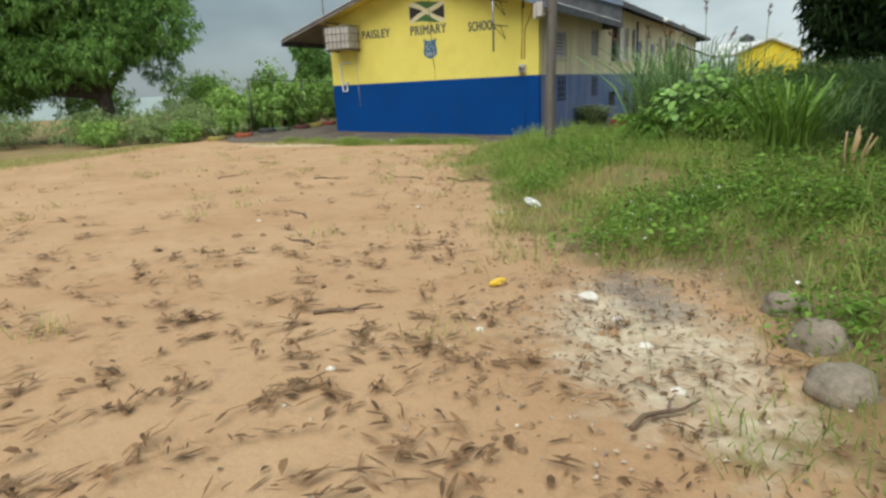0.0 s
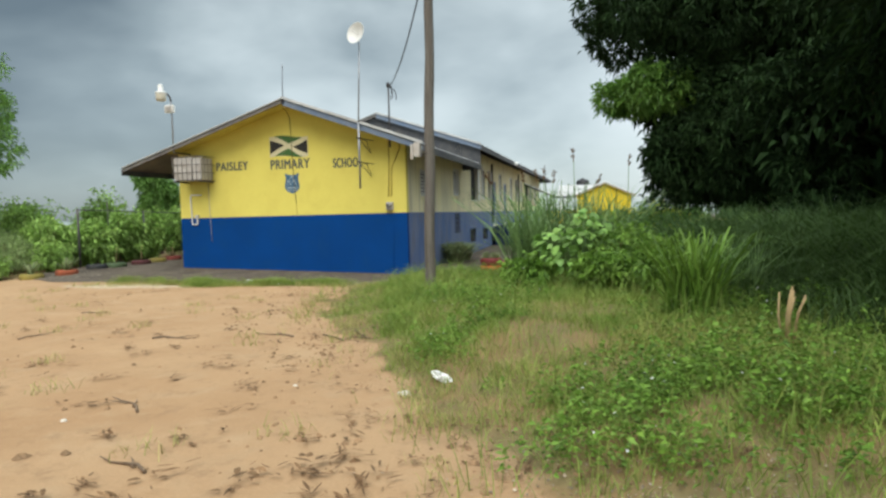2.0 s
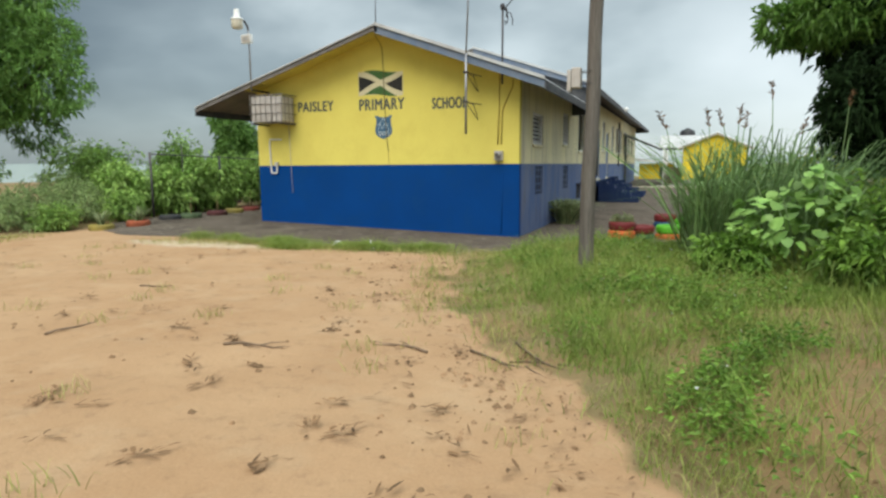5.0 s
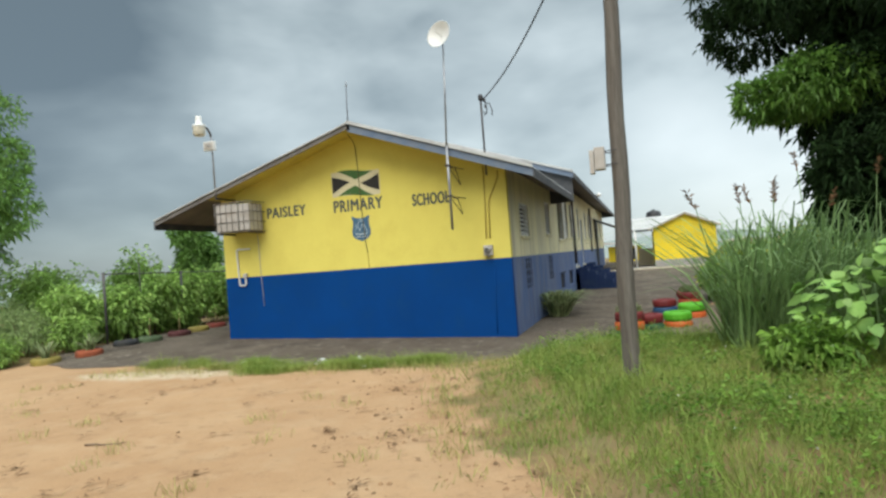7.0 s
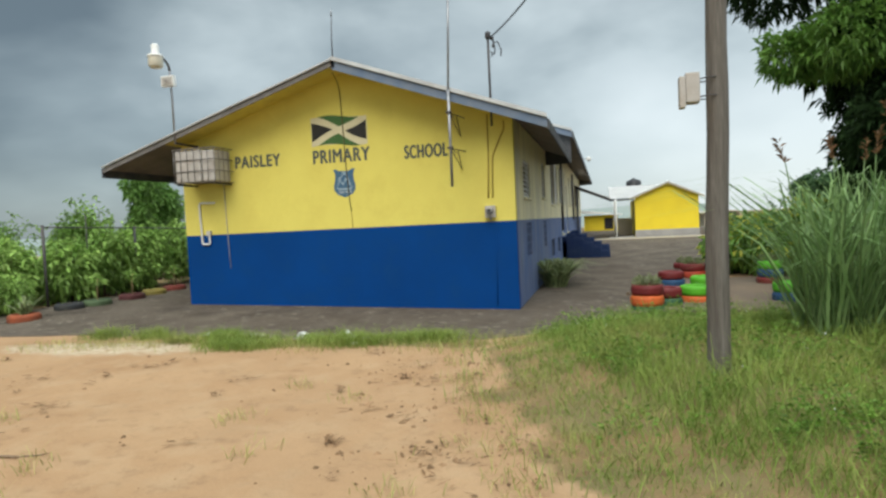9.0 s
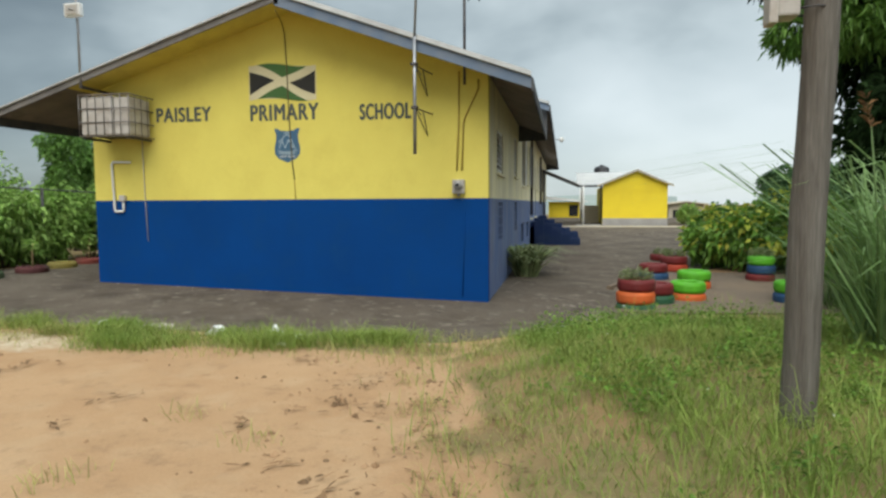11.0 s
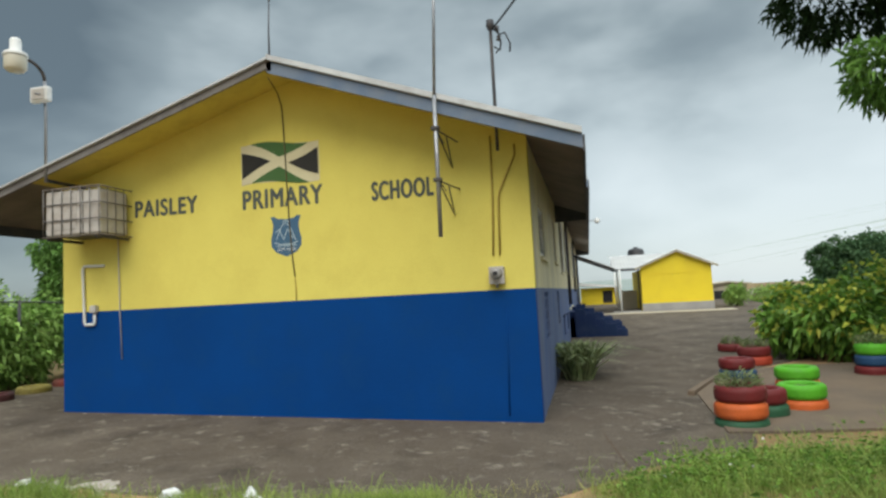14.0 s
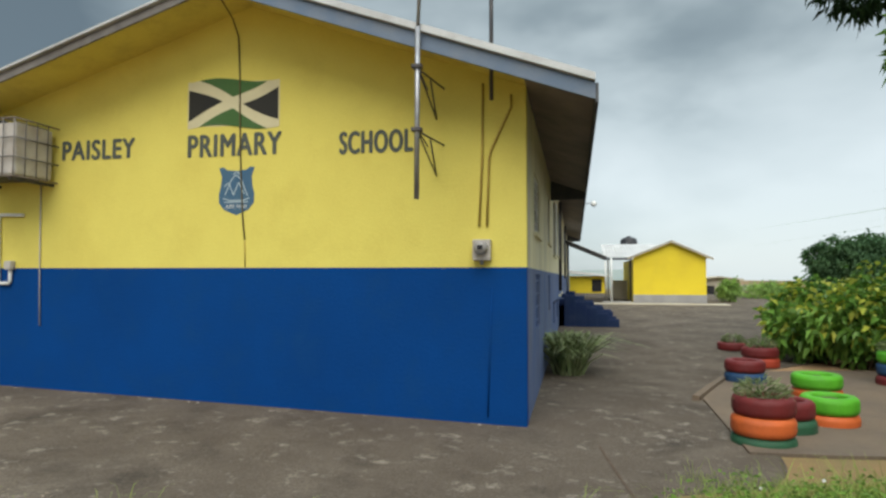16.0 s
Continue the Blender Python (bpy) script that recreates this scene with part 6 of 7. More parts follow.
def bush(x, y, rx, ry, rz, count, leaf, wide, mat, label, name="bush", yellow=None):
    t = tagged(thing(name, x, y, gz(x, y)), label, "bush")
    lobes = [(rng.uniform(-0.4, 0.4) * rx, rng.uniform(-0.4, 0.4) * ry, rz * rng.uniform(0.45, 0.8), rx * rng.uniform(0.5, 0.7), ry * rng.uniform(0.5, 0.7), rz * rng.uniform(0.35, 0.5)) for _ in range(6)]
    for l in lobes[:4]:
        part("stem", tube(bmesh.new(), [(l[0] * 0.2, l[1] * 0.2, -0.05), (l[0] * 0.7, l[1] * 0.7, l[2] * 0.6), (l[0], l[1], l[2] + l[5] * 0.5)], [0.02, 0.015, 0.006], 6), M["twig"], t)
    b = tagged(new("foliage", fast_mesh("foliage", clusters(lobes, count, 7, leaf, wide, 0.3, 0.35), 2, LEAF, mat)), kind="stuff")
    b.parent = t
    if yellow:
        top = [(l[0], l[1], l[2] + l[5] * 0.35, l[3] * 0.95, l[4] * 0.95, l[5] * 0.75) for l in lobes]
        b = tagged(new("yellow_leaves", fast_mesh("yellow_leaves", clusters(top, yellow, 6, leaf, wide, 0.3, 0.9), 2, LEAF, M["croton_yellow"])), "yellow leaves", kind="stuff")
        b.parent = t
    return t


# hedge along the far side of the yard
for k, (bx_, by_, r_, h_) in enumerate(((-11.9, 4.6, 1.0, 1.65), (-11.7, 3.1, 0.95, 1.6), (-11.8, 1.7, 0.9, 1.6), (-11.6, 0.4, 0.85, 1.45), (-12.3, -0.7, 0.9, 1.35), (-11.9, 6.4, 1.0, 1.6), (-12.0, 8.4, 1.1, 1.6))):
    bush(bx_, by_, r_, r_, h_, 330, 0.21, 0.095, M["bush"], "leafy light green hedge shrub behind the tyres")
for bx_, by_, r_, h_ in ((-12.3, -2.2, 1.0, 1.05), (-13.2, -3.4, 1.2, 1.1), (-12.6, -4.4, 1.0, 0.9), (-14.5, -5.2, 1.3, 1.0), (-16.5, -6.5, 1.5, 1.0), (-14.0, -1.2, 1.3, 1.35), (-18.8, -8.6, 1.6, 1.1)):
    bush(bx_, by_, r_, r_, h_, 300, 0.15, 0.035, M["bush_dark"], "dull green scrub at the edge of the sand")
for bx_, by_, r_, h_ in ((-14.2, 3.4, 1.1, 2.3), (-15.0, 0.8, 1.2, 1.9), (-17.5, 2.5, 1.8, 2.2), (-16.0, 5.5, 1.5, 2.0), (-20.0, -1.0, 2.0, 2.2), (-22.5, -5.5, 2.2, 2.0), (-24.0, -10.0, 2.4, 2.2)):
    bush(bx_, by_, r_, r_, h_, 420, 0.2, 0.08, M["bush"], "rounded green bush beyond the hedge")

for bx_, by_, r_, h_ in ((-12.6, 2.3, 0.9, 1.2), (-12.5, 0.9, 0.8, 1.1), (-11.3, -1.6, 0.6, 0.8), (-11.5, 2.4, 0.6, 0.9), (-11.6, -3.4, 0.7, 0.6), (-13.0, -5.6, 0.9, 0.7)):
    bush(bx_, by_, r_, r_, h_, 200, 0.17, 0.06, M["bush"], "low green shrub in the hedge row")
# fence post and rail
fence = tagged(thing("fence", -11.35, -0.5, gz(-11.35, -0.5)), "dark steel fence posts with a top rail", "fence")
for y_, h_ in ((0.0, 1.98), (3.0, 1.9), (6.0, 1.82), (9.0, 1.74)):
    part("post", tube(bmesh.new(), [(0, y_, -0.2), (0, y_, h_)], 0.035, 8), M["dark_metal"], fence)
part("rail", tube(bmesh.new(), [(0, 0, 1.93), (0, 3, 1.86), (0, 9, 1.70)], 0.018, 8), M["dark_metal"], fence)
part("thin_rod", tube(bmesh.new(), [(-0.3, 1.6, 0), (-0.3, 1.6, 2.25)], 0.014, 6), M["dark_metal"], fence)

# croton shrubs beyond the tyres
for bx_, by_, r_, h_, n_ in ((5.1, 6.9, 0.65, 0.9, 260), (5.9, 6.2, 0.9, 1.2, 360), (6.9, 7.0, 1.2, 1.5, 400), (5.8, 8.2, 1.2, 1.45, 360), (7.5, 5.2, 1.1, 1.3, 330), (8.2, 8.7, 1.5, 1.6, 360), (7.1, 10.4, 1.4, 1.4, 300), (8.3, 2.9, 1.3, 1.2, 300)):
    bush(bx_, by_, r_, r_, h_ * rng.uniform(0.85, 1.1), int(n_ * 0.62), 0.24, 0.13, M["croton"], "croton shrub with green and yellow leaves", "croton_shrub", int(n_ * 0.12))
for bx_, by_, r_, h_ in ((12.9, 18.6, 1.7, 0.6), (15.3, 25.0, 2.3, 0.7), (12.2, 13.0, 2.0, 1.1), (8.6, 28.6, 0.6, 1.0), (11.6, 33.5, 1.7, 0.9)):
    bush(bx_, by_, r_, r_, h_, 300, 0.18, 0.08, M["bush"], "low green bush at the yard's edge")

# ---- heart-leaved shrub: every leaf is a piece of its own ----
heart_me = bpy.data.meshes.new("leaf")
bm = bmesh.new()
outline = [(0, 0), (0.22, 0.34), (0.50, 0.40), (0.78, 0.22), (1.0, 0.0)]
rib = [bm.verts.new((x, 0, -0.12 * x * x)) for x, _ in outline]
rib[0].co = Vector((0.08, 0, 0))
for sgn in (1, -1):
    rim = [bm.verts.new((x - (0.06 if w > 0.3 and x < 0.3 else 0), sgn * w, 0.10 * w - 0.14 * x * x)) for x, w in outline[1:-1]]
    for k in range(len(rim) + 1):
        a, b = rib[k], rib[k + 1]
        ring = [a, b] + ([rim[k]] if k < len(rim) else []) + ([rim[k - 1]] if k > 0 else [])
        bm.faces.new(ring if sgn > 0 else ring[::-1])
bm.to_mesh(heart_me)
bm.free()
heart_me.materials.append(M["heart"])
shrub = tagged(thing("heart_leaf_shrub", 5.2, -6.2, gz(5.2, -6.2)), "bushy shrub with large heart-shaped green leaves", "shrub")
for k in range(9):
    a = k * 0.7
    part("stem", tube(bmesh.new(), [(0.1 * math.cos(a), 0.1 * math.sin(a), -0.05), (0.4 * math.cos(a), 0.35 * math.sin(a), 0.6), (0.62 * math.cos(a), 0.5 * math.sin(a), 1.05 + 0.2 * math.sin(k * 2.0))], [0.018, 0.014, 0.006], 6), M["cane"], shrub)
for k in range(260):
    u = Vector(rng.normal(0, 1, 3)).normalized()
    u.z = abs(u.z) * 1.0 - 0.15
    r = 0.55 + 0.5 * rng.uniform()
    p = Vector((u.x * 0.78 * r, u.y * 0.75 * r, 0.52 + u.z * 0.9 * r + 0.12 * math.sin(u.x * 5)))
    if p.z < 0.1:
        p.z = 0.1 + 0.2 * rng.uniform()
    leaf = new("leaf", heart_me)
    leaf.parent = shrub
    s = 0.11 + 0.12 * rng.uniform()
    yaw = math.degrees(math.atan2(u.y, u.x)) + rng.normal(0, 35)
    leaf.matrix_basis = pose(*p, rng.normal(0, 18), 25 + rng.normal(0, 22), yaw) @ Matrix.Diagonal((s, s, s, 1))
for bx_, by_, r_, h_ in ((6.1, -6.1, 0.7, 0.95), (5.6, -7.4, 0.6, 0.55), (4.4, -6.7, 0.45, 0.45), (6.6, -7.8, 0.7, 0.8)):
    bush(bx_, by_, r_, r_, h_, 260, 0.13, 0.06, M["weed"], "leafy green undergrowth round the shrub", "undergrowth")


# ---- painted tyres used as planters ----
def tyre_mesh(name, mat, r, h):
    bm = bmesh.new()
    prof = [(r * 0.60, 0.02), (r * 0.66, 0.0), (r * 0.88, 0.0), (r * 0.97, h * 0.14), (r, h * 0.35), (r * 0.985, h * 0.5), (r, h * 0.65), (r * 0.97, h * 0.86), (r * 0.88, h), (r * 0.66, h), (r * 0.60, h - 0.02), (r * 0.62, h * 0.5), (r * 0.60, 0.02)]
    lathe(bm, prof, 32)
    bmesh.ops.remove_doubles(bm, verts=bm.verts, dist=1e-4)
    bmesh.ops.recalc_face_normals(bm, faces=bm.faces)
    me = bpy.data.meshes.new(name)
    bm.to_mesh(me)
    bm.free()
    me.materials.append(mat)
    return me


DULL_ME = {k: tyre_mesh("tyre", m, 0.30, 0.20) for k, m in DULL.items()}
TYRE_ME = {k: tyre_mesh("tyre", m, 0.30, 0.20) for k, m in TYRE.items()}


def stack(x, y, colours, planted="", sunk=0.0, on_slab=True, scale=1.0):
    z = gz(x, y) + (0.037 if on_slab else 0.014) - sunk
    for k, c in enumerate(colours):
        s = scale * (1.0 - 0.03 * k + 0.03 * float(wavy(x + k, y, 5.0)))
        ob = tagged(new("tyre", (TYRE_ME if on_slab or x > 0 else DULL_ME)[c]), c.replace("_", " ") + " painted old tyre used as a planter", "tyre", group="painted tyres by the slab" if x > 0 else "painted tyres along the hedge")
        ob.matrix_world = pose(x + 0.02 * float(wavy(x, y + k, 7.0)), y + 0.02 * float(wavy(x + k, y, 6.0)), z, 0, 0, 40 * k) @ Matrix.Diagonal((s, s, 1, 1))
        z += 0.2
    bm = bmesh.new()
    rings = lathe(bm, [(0.19, -0.015), (0.12, 0.01), (0.05, 0.02)], 16)
    bm.faces.new(rings[-1])
    soil = tagged(finish("planter_soil", bm, M["soil"]), "dark soil filling a painted tyre", "soil")
    soil.location = (x, y, z - 0.05)
    if planted:
        t = tagged(thing("planter_plant", x, y, z - 0.05), {"fern": "low grey-green plant in a tyre", "spiky": "pale spiky plant growing in a tyre", "shoot": "young leafy plant growing in a tyre"}[planted], "plant")
        n = {"fern": 420, "spiky": 46, "shoot": 26}[planted]
        a = rng.uniform(0, 2 * np.pi, n)
        if planted == "shoot":
            part("stem", tube(bmesh.new(), [(0, 0, -0.03), (0.01, 0, 0.35), (0.03, 0.01, 0.55)], [0.014, 0.012, 0.008], 6), M["straw"], t)
            c = np.stack([rng.normal(0, 0.06, n), rng.normal(0, 0.06, n), rng.uniform(0.4, 0.62, n)], 1)
            d = np.stack([np.cos(a), np.sin(a), rng.uniform(-0.2, 0.5, n)], 1)
            me = fast_mesh("foliage", leaf_verts(c, d, 0.2, 0.07), 2, LEAF, M["bush"])
        elif planted == "spiky":
            root = np.stack([0.05 * np.cos(a), 0.05 * np.sin(a), np.full(n, -0.02)], 1)
            me = fast_mesh("foliage", blade_verts(root, rng.uniform(0.25, 0.5, n), 0.035, rng.uniform(0.4, 1.3, n), 0.6), 3, BLADE, M["spiky"])
        else:
            r = 0.24 * np.sqrt(rng.uniform(0, 1, n))
            c = np.stack([r * np.cos(a), r * np.sin(a), rng.uniform(-0.02, 0.24, n) * (1.1 - 2.2 * r)], 1)
            d = np.stack([np.cos(a), np.sin(a), rng.uniform(0.2, 1.4, n)], 1)
            me = fast_mesh("foliage", leaf_verts(c, d, rng.uniform(0.06, 0.11, n), 0.018), 2, LEAF, M["spiky"])
        f = tagged(new("foliage", me), kind="stuff")
        f.parent = t


stack(2.46, 0.02, ["dark_green", "orange", "maroon"], "fern", 0.13, scale=1.08)
stack(2.88, 0.62, ["dark_green", "maroon"], "", 0.06)
stack(3.48, 1.1, ["orange", "green"], "", 0.08, scale=1.08)
stack(3.9, 2.7, ["orange", "green"], "", 0.05, scale=1.1)
stack(3.3, 4.1, ["navy", "maroon"], "", 0.05, scale=1.1)
stack(4.08, 6.1, ["red", "maroon"], "fern", 0.02, on_slab=False, scale=1.15)
stack(4.15, 8.6, ["maroon"], "fern", 0.02, on_slab=False, scale=1.1)
stack(5.6, 4.2, ["maroon", "navy", "green"], "fern", 0.06)
stack(5.2, 1.05, ["navy", "green"], "", 0.04)
stack(8.2, 19.4, ["red"], "spiky", 0.02, on_slab=False)
stack(9.3, 22.4, ["orange"], "", 0.02, on_slab=False)
for x_, y_, c_, p_ in ((-10.65, -2.95, "yellow", "spiky"), (-10.15, -2.2, "orange", "spiky"), (-10.25, -0.95, "black", ""), (-10.1, -0.28, "pale_green", "shoot"), (-10.1, 0.85, "maroon", "shoot"),
                       (-10.25, 1.85, "yellow", ""), (-10.45, 2.9, "red", "shoot"), (-10.3, 4.2, "black", "")):
    stack(x_, y_, [c_], p_, 0.07, on_slab=False, scale=1.05)

# strap-leaved plants by the school's side wall
for x_, y_, n_, h_, s_ in ((0.42, 4.1, 520, 0.85, 0.24), (0.4, 5.4, 240, 0.7, 0.22)):
    t = tagged(thing("strap_plant", x_, y_, gz(x_, y_)), "clump of variegated strap leaves by the wall", "plant")
    a, r = rng.uniform(0, 2 * np.pi, n_), s_ * np.sqrt(rng.uniform(0, 1, n_))
    root = np.stack([r * np.cos(a), r * np.sin(a), np.full(n_, -0.01)], 1)
    f = tagged(new("leaves", fast_mesh("leaves", blade_verts(root, rng.uniform(0.45, 1.0, n_) * h_, 0.05, rng.uniform(0.1, 1.15, n_), 0.9), 3, BLADE, M["spiky"])), kind="stuff")
    f.parent = t


# ---- stones, litter, dead leaves and twigs ----
def stone(name, x, y, r, flat, mat, label, category, sink=0.35):
    bm = bmesh.new()
    bmesh.ops.create_icosphere(bm, subdivisions=3, radius=1.0)
    for v in bm.verts:
        n = noise.noise(v.co * 1.3 + Vector((x * 3, y * 3, 0))) * 0.35 + noise.noise(v.co * 4 + Vector((y, x, 0))) * 0.1
        v.co = v.co * (1 + n)
        v.co = Vector((v.co.x * r * 1.15, v.co.y * r, v.co.z * r * flat))
    ob = tagged(finish(name, bm, mat, smooth=True), label, category)
    ob.location = (x, y, gz(x, y) + r * flat * (0.45 - 1.3 * sink))
    return ob


for x_, y_, r_ in ((6.66, -14.92, 0.105), (6.79, -15.32, 0.115), (6.85, -15.72, 0.115), (7.2, -16.2, 0.1)):
    stone("stone", x_, y_, r_, 0.9, M["rock"], "rounded grey field stone half sunk in soil", "stone")
for x_, y_, r_ in ((5.67, -14.93, 0.055), (5.3, -15.6, 0.02), (4.9, -16.3, 0.018), (6.1, -15.5, 0.03), (6.3, -15.9, 0.025), (5.9, -15.2, 0.03), (1.9, -13.7, 0.02), (3.1, -12.5, 0.018), (4.1, -12.55, 0.045)):
    stone("marl_lump", x_, y_, r_, 0.6, M["lime"], "small white marl lump on the ground", "stone", 0.2)
for k in range(9):
    x_, y_ = rng.uniform(-6.4, 0.2), -3.75 + rng.normal(0, 0.12)
    stone("concrete_chip", x_, y_, rng.uniform(0.012, 0.035), 0.45, M["lime"], "broken white concrete chip at the yard's edge", "stone", 0.2)


for k in range(60):
    x_ = -4.15 + rng.normal(0, 0.26)
    y_ = -3.4 + 0.12 * math.sin(x_ * 9) + rng.normal(0, 0.07)
    stone("marl_lump", x_, y_, rng.uniform(0.02, 0.055), 0.5, M["rubble"], "pale marl lump in a heap by the concrete", "stone", 0.2)


for k in range(34):
    stone("cement_crumb", rng.uniform(-7.4, 0.05), -0.03 - abs(rng.normal(0, 0.05)), rng.uniform(0.008, 0.026), 0.6, M["rubble"], "crumb of broken cement at the wall's foot", "stone", 0.2)


def crumpled(x, y, r, label, mat=None):
    bm = bmesh.new()
    bmesh.ops.create_icosphere(bm, subdivisions=2, radius=1.0)
    for v in bm.verts:
        v.co = v.co * (0.8 + 0.7 * noise.noise(v.co * 2.1 + Vector((x * 7, y * 5, 1))))
        v.co = Vector((v.co.x * r * 1.2, v.co.y * r * 0.6, max(-0.25, v.co.z) * r * 0.65))
    ob = tagged(finish("plastic_litter", bm, mat or M["litter"]), label, "litter")
    ob.location = (x, y, gz(x, y) + r * 0.18 + 0.012)
    ob.rotation_euler = (0.1, -0.25, x * 5.0)


for x_, y_, r_ in ((4.32, -12.22, 0.1), (-2.84, -3.86, 0.17), (-2.05, -3.88, 0.16), (-1.76, -3.93, 0.09), (-4.85, -3.38, 0.07), (-1.72, -4.45, 0.06), (1.85, -2.1, 0.03), (2.0, -1.65, 0.03)):
    crumpled(x_, y_, r_, "crumpled white plastic litter on the ground")
crumpled(5.09, -14.89, 0.05, "bruised yellow fruit peel on the sand", M["peel"])

spots = []
for k in range(1400):
    x_, y_ = rng.uniform(-9.0, 8.0), rng.uniform(-20.0, -5.0)
    v_ = float(verge(x_, y_))
    if v_ < 0.3 and rng.uniform() < 0.28 + 0.72 * smoothstep(-12, -16.3, y_):
        spots.append((x_, y_, rng.uniform(0.02, 0.10)))
for k in range(190):
    y_ = rng.uniform(-19.0, -5.2)
    x_ = float(np.interp(y_, EDGE_Y, EDGE_X)) + rng.normal(-0.1, 0.4)
    spots.append((x_, y_, rng.uniform(0.05, 0.22)))
for k in range(80):
    spots.append((rng.uniform(1.5, 7.0), rng.uniform(-17.8, -15.6), rng.uniform(0.03, 0.10)))
for k in range(14):
    spots.append((rng.normal(6.4, 0.6), rng.normal(-15.7, 0.7), rng.uniform(0.1, 0.3)))
c, d, ln = [], [], []


def v__(a, b):
    return float(verge(a, b))


for k in range(150):
    spots.append((rng.normal(5.9, 0.9), rng.normal(-14.1, 1.3), rng.uniform(0.03, 0.12)))
for k in range(70):
    spots.append((5.15 + rng.normal(0, 0.6), -10.5 + rng.normal(0, 1.1), rng.uniform(0.04, 0.15)))
for x_, y_, s_ in spots:
    lie = rng.uniform(0, 3.14)
    for k in range(int(rng.integers(4, 22))):
        along, across = rng.normal(0, s_ * 1.3), rng.normal(0, s_ * 0.45)
        px, py = x_ + along * math.cos(lie) - across * math.sin(lie), y_ + along * math.sin(lie) + across * math.cos(lie)
        c.append((px, py, gz(px, py) + rng.uniform(0.004, 0.045)))
        a = lie + rng.normal(0, 0.7) + (math.pi if rng.uniform() < 0.5 else 0.0)
        d.append((math.cos(a), math.sin(a), rng.uniform(-0.04, 0.10)))
        ln.append(rng.uniform(0.02, 0.085) * (1.0 if v__(px, py) < -0.6 else 0.62))
c, d, ln = np.array(c), np.array(d), np.array(ln)
s = unit(np.cross(unit(d), np.array([[0, 0, 1.0]])))
strips = rng.uniform(0, 1, len(ln)) < 0.55
ln = np.where(strips, ln * 1.7, ln)
w = (ln * np.where(strips, rng.uniform(0.03, 0.08, len(ln)), rng.uniform(0.08, 0.24, len(ln))))[:, None]
L_ = ln[:, None]
du = unit(d)
up = np.array([[0, 0, 1.0]])
curl = rng.uniform(0.05, 0.7, len(ln))[:, None]
lv = np.stack([c, c + du * L_ * 0.35 + s * w + up * w * curl * 2, c + du * L_ * 0.75 + s * w * 0.8 + up * w * curl * 2.2, c + du * L_ + up * L_ * curl * 0.12,
               c + du * L_ * 0.75 - s * w * 0.8 + up * w * curl * 1.6, c + du * L_ * 0.35 - s * w + up * w * curl * 1.4], 1)
tagged(new("dead_leaves", fast_mesh("dead_leaves", lv, 4, [(0, 1, 5), (1, 2, 4, 5), (2, 3, 4)], M["dead_leaf"])), "curled brown dead leaves strewn over the sand", "leaves", kind="stuff")


# crumbs of dry earth over the sand, thickest along the worn edge
n = 1900
y = rng.uniform(-18.5, -5.0, n)
x = np.where(rng.uniform(0, 1, n) < 0.6, np.interp(y, EDGE_Y, EDGE_X) - np.abs(rng.normal(0, 0.9, n)), rng.uniform(-8.0, 6.0, n))
drift = smoothstep(-0.3, 0.4, wavy(x, y, 2.4) + 0.5 * wavy(x + 5, y, 6.0))
keep = (rng.uniform(0, 1, n) < drift) & (verge(x, y) < 0.4)
x, y = x[keep], y[keep]
r = 0.008 + 0.026 * rng.uniform(0, 1, len(x)) ** 2.5
base = np.array([[1, 0, 0], [0.3, 0.95, 0], [-0.8, 0.6, 0], [-0.85, -0.55, 0], [0.25, -0.95, 0], [0.15, 0.1, 0.75], [0.0, 0.0, -0.4]])
turn = rng.uniform(0, 6.28, len(x))
flat = np.stack([base[None, :, 0] * np.cos(turn)[:, None] - base[None, :, 1] * np.sin(turn)[:, None], base[None, :, 0] * np.sin(turn)[:, None] + base[None, :, 1] * np.cos(turn)[:, None], np.broadcast_to(base[:, 2], (len(x), 7))], 2)
flat = flat * rng.uniform(0.7, 1.3, (len(x), 7, 1)) * r[:, None, None] + np.stack([x, y, ground_z(x, y) + 0.003], 1)[:, None, :]
tagged(new("dirt_crumbs", fast_mesh("dirt_crumbs", flat, 10, [(0, 1, 5), (1, 2, 5), (2, 3, 5), (3, 4, 5), (4, 0, 5), (1, 0, 6), (2, 1, 6), (3, 2, 6), (4, 3, 6), (0, 4, 6)], M["clod"])), "small brown crumbs of dry earth on the sand", "dirt", kind="stuff")

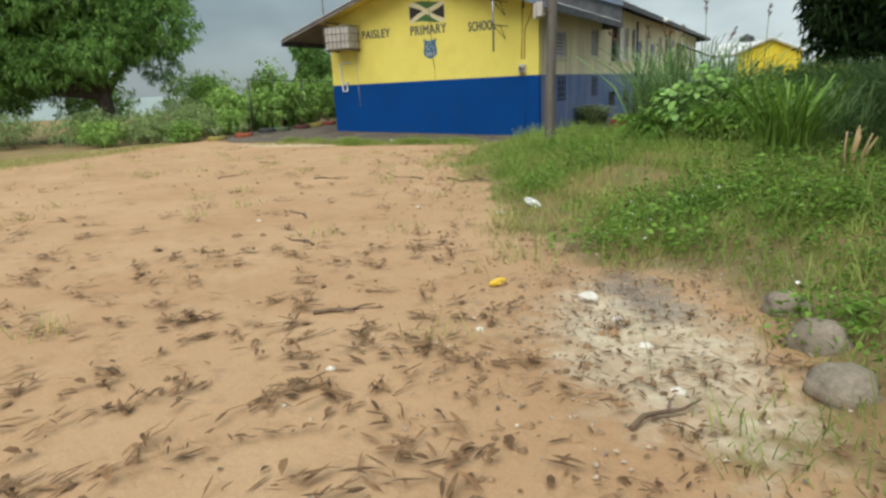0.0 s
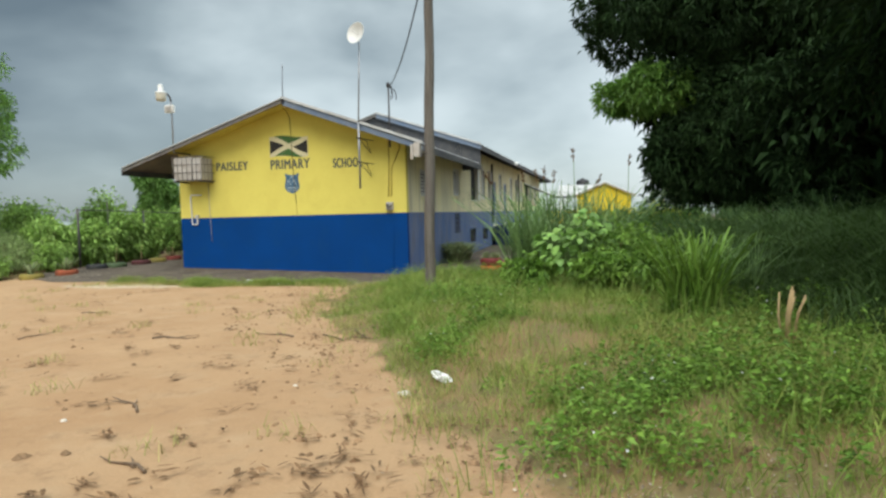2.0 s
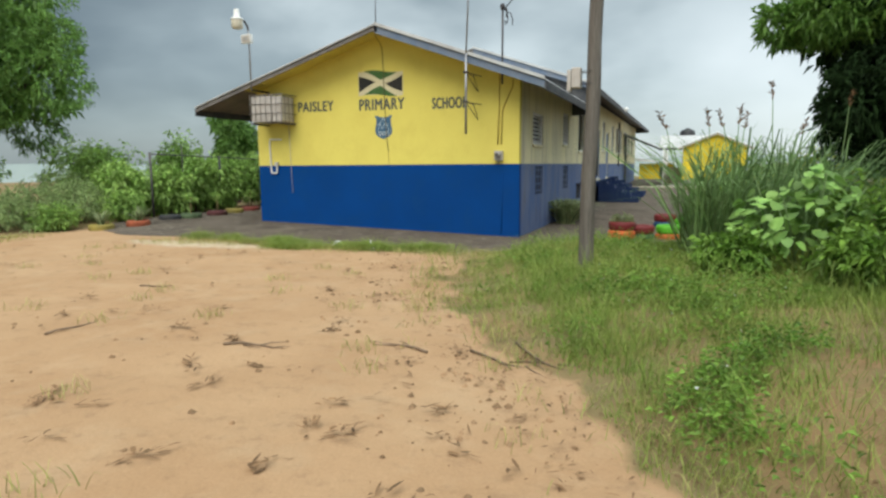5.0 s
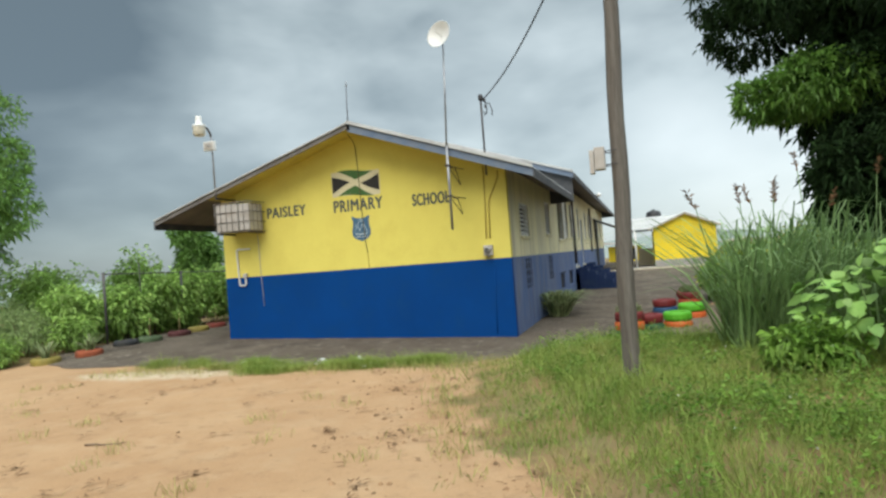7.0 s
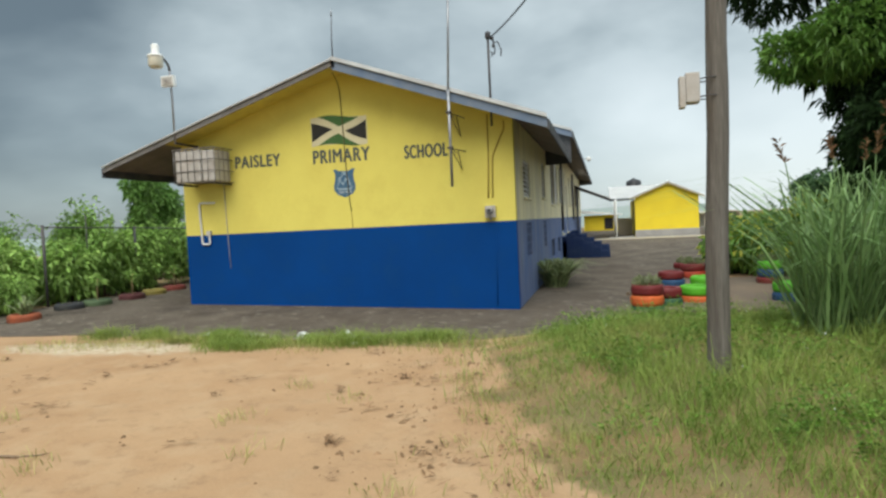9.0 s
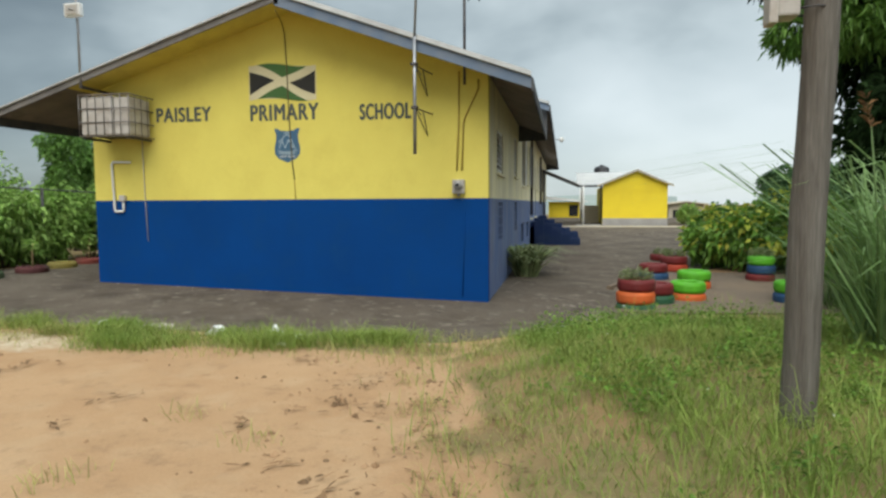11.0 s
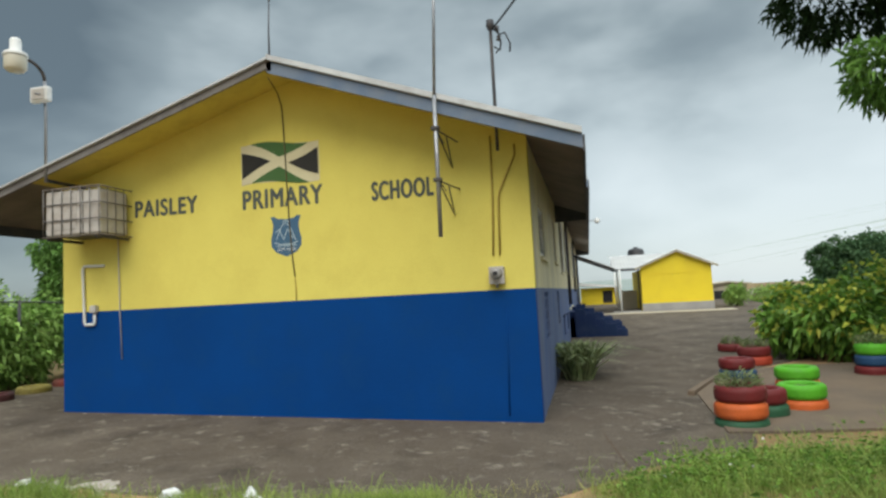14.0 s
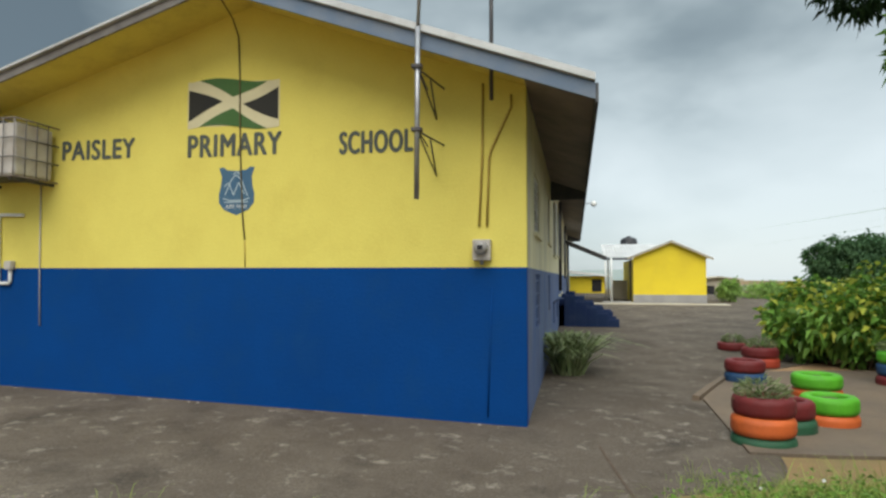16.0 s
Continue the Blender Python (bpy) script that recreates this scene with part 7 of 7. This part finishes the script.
# fine grit in the marl and along the worn edge
n = 5200
x, y = 5.95 + rng.normal(0, 0.5, n), -14.9 + rng.normal(0, 0.8, n)
x[:1800], y[:1800] = rng.uniform(-6.5, 0.6, 1800), -3.72 + rng.normal(0, 0.22, 1800)
a = rng.uniform(0, 6.28, n)
c = np.stack([x, y, ground_z(x, y) + rng.uniform(0.004, 0.012, n)], 1)
c[:1800, 2] += 0.015
d = np.stack([np.cos(a), np.sin(a), rng.uniform(-0.3, 0.3, n)], 1)
size = 0.006 + 0.02 * rng.uniform(0, 1, n) ** 3
tagged(new("grit", fast_mesh("grit", leaf_verts(c, d, size, size * 0.9, 0.0), 2, LEAF, M["grit"])), "loose pale and brown grit on the ground", "grit", kind="stuff")


def twig(x, y, length, yaw, forks):
    t = tagged(thing("twig", x, y, gz(x, y) + 0.012, yaw), "dry brown twig lying on the sand", "twig")
    pts = [(length * s, 0.06 * length * math.sin(s * 5 + x), 0.01 * math.sin(s * 7)) for s in (0, 0.25, 0.5, 0.75, 1.0)]
    part("shoot", tube(bmesh.new(), pts, [0.012, 0.010, 0.008, 0.006, 0.003], 6), M["twig"], t)
    for k in range(forks):
        s = 0.3 + 0.5 * k / max(1, forks)
        sgn = 1 if k % 2 else -1
        part("side_shoot", tube(bmesh.new(), [(length * s, 0, 0), (length * (s + 0.15), sgn * 0.10 * length, 0.01), (length * (s + 0.32), sgn * 0.16 * length, 0.005)], [0.007, 0.005, 0.002], 6), M["twig"], t)


twig(2.2, -10.2, 0.9, -20, 3)
twig(2.5, -9.9, 1.15, -42, 2)
twig(1.9, -10.3, 0.6, 170, 2)
twig(2.3, -13.4, 0.55, 150, 2)
twig(0.2, -10.8, 0.6, 15, 2)
twig(-1.6, -11.1, 0.5, 80, 1)
twig(4.3, -15.7, 0.4, 30, 2)
twig(3.2, -14.4, 0.45, 160, 1)
twig(-2.8, -8.9, 0.45, 10, 1)
twig(6.2, -16.3, 0.35, 60, 2)

# wooded ridge in the far distance, its air haze mixed into the colour
hills = bmesh.new()
for k in range(90):
    a0, a1 = radians(80 + k * 2.2), radians(80 + (k + 1) * 2.2)
    def top(a):
        return 4 + 3 * math.sin(a * 5) + 2 * math.sin(a * 13 + 1)
    ring = [hills.verts.new(p) for p in ((520 * math.cos(a0), 520 * math.sin(a0), -40), (520 * math.cos(a1), 520 * math.sin(a1), -40), (560 * math.cos(a1), 560 * math.sin(a1), top(a1)), (560 * math.cos(a0), 560 * math.sin(a0), top(a0)))]
    hills.faces.new(ring)
bmesh.ops.remove_doubles(hills, verts=hills.verts, dist=0.01)
tagged(finish("backdrop", hills, M["hill"], smooth=True), "wooded ridge in the distance, haze painted into its colour", "hill", kind="structure")
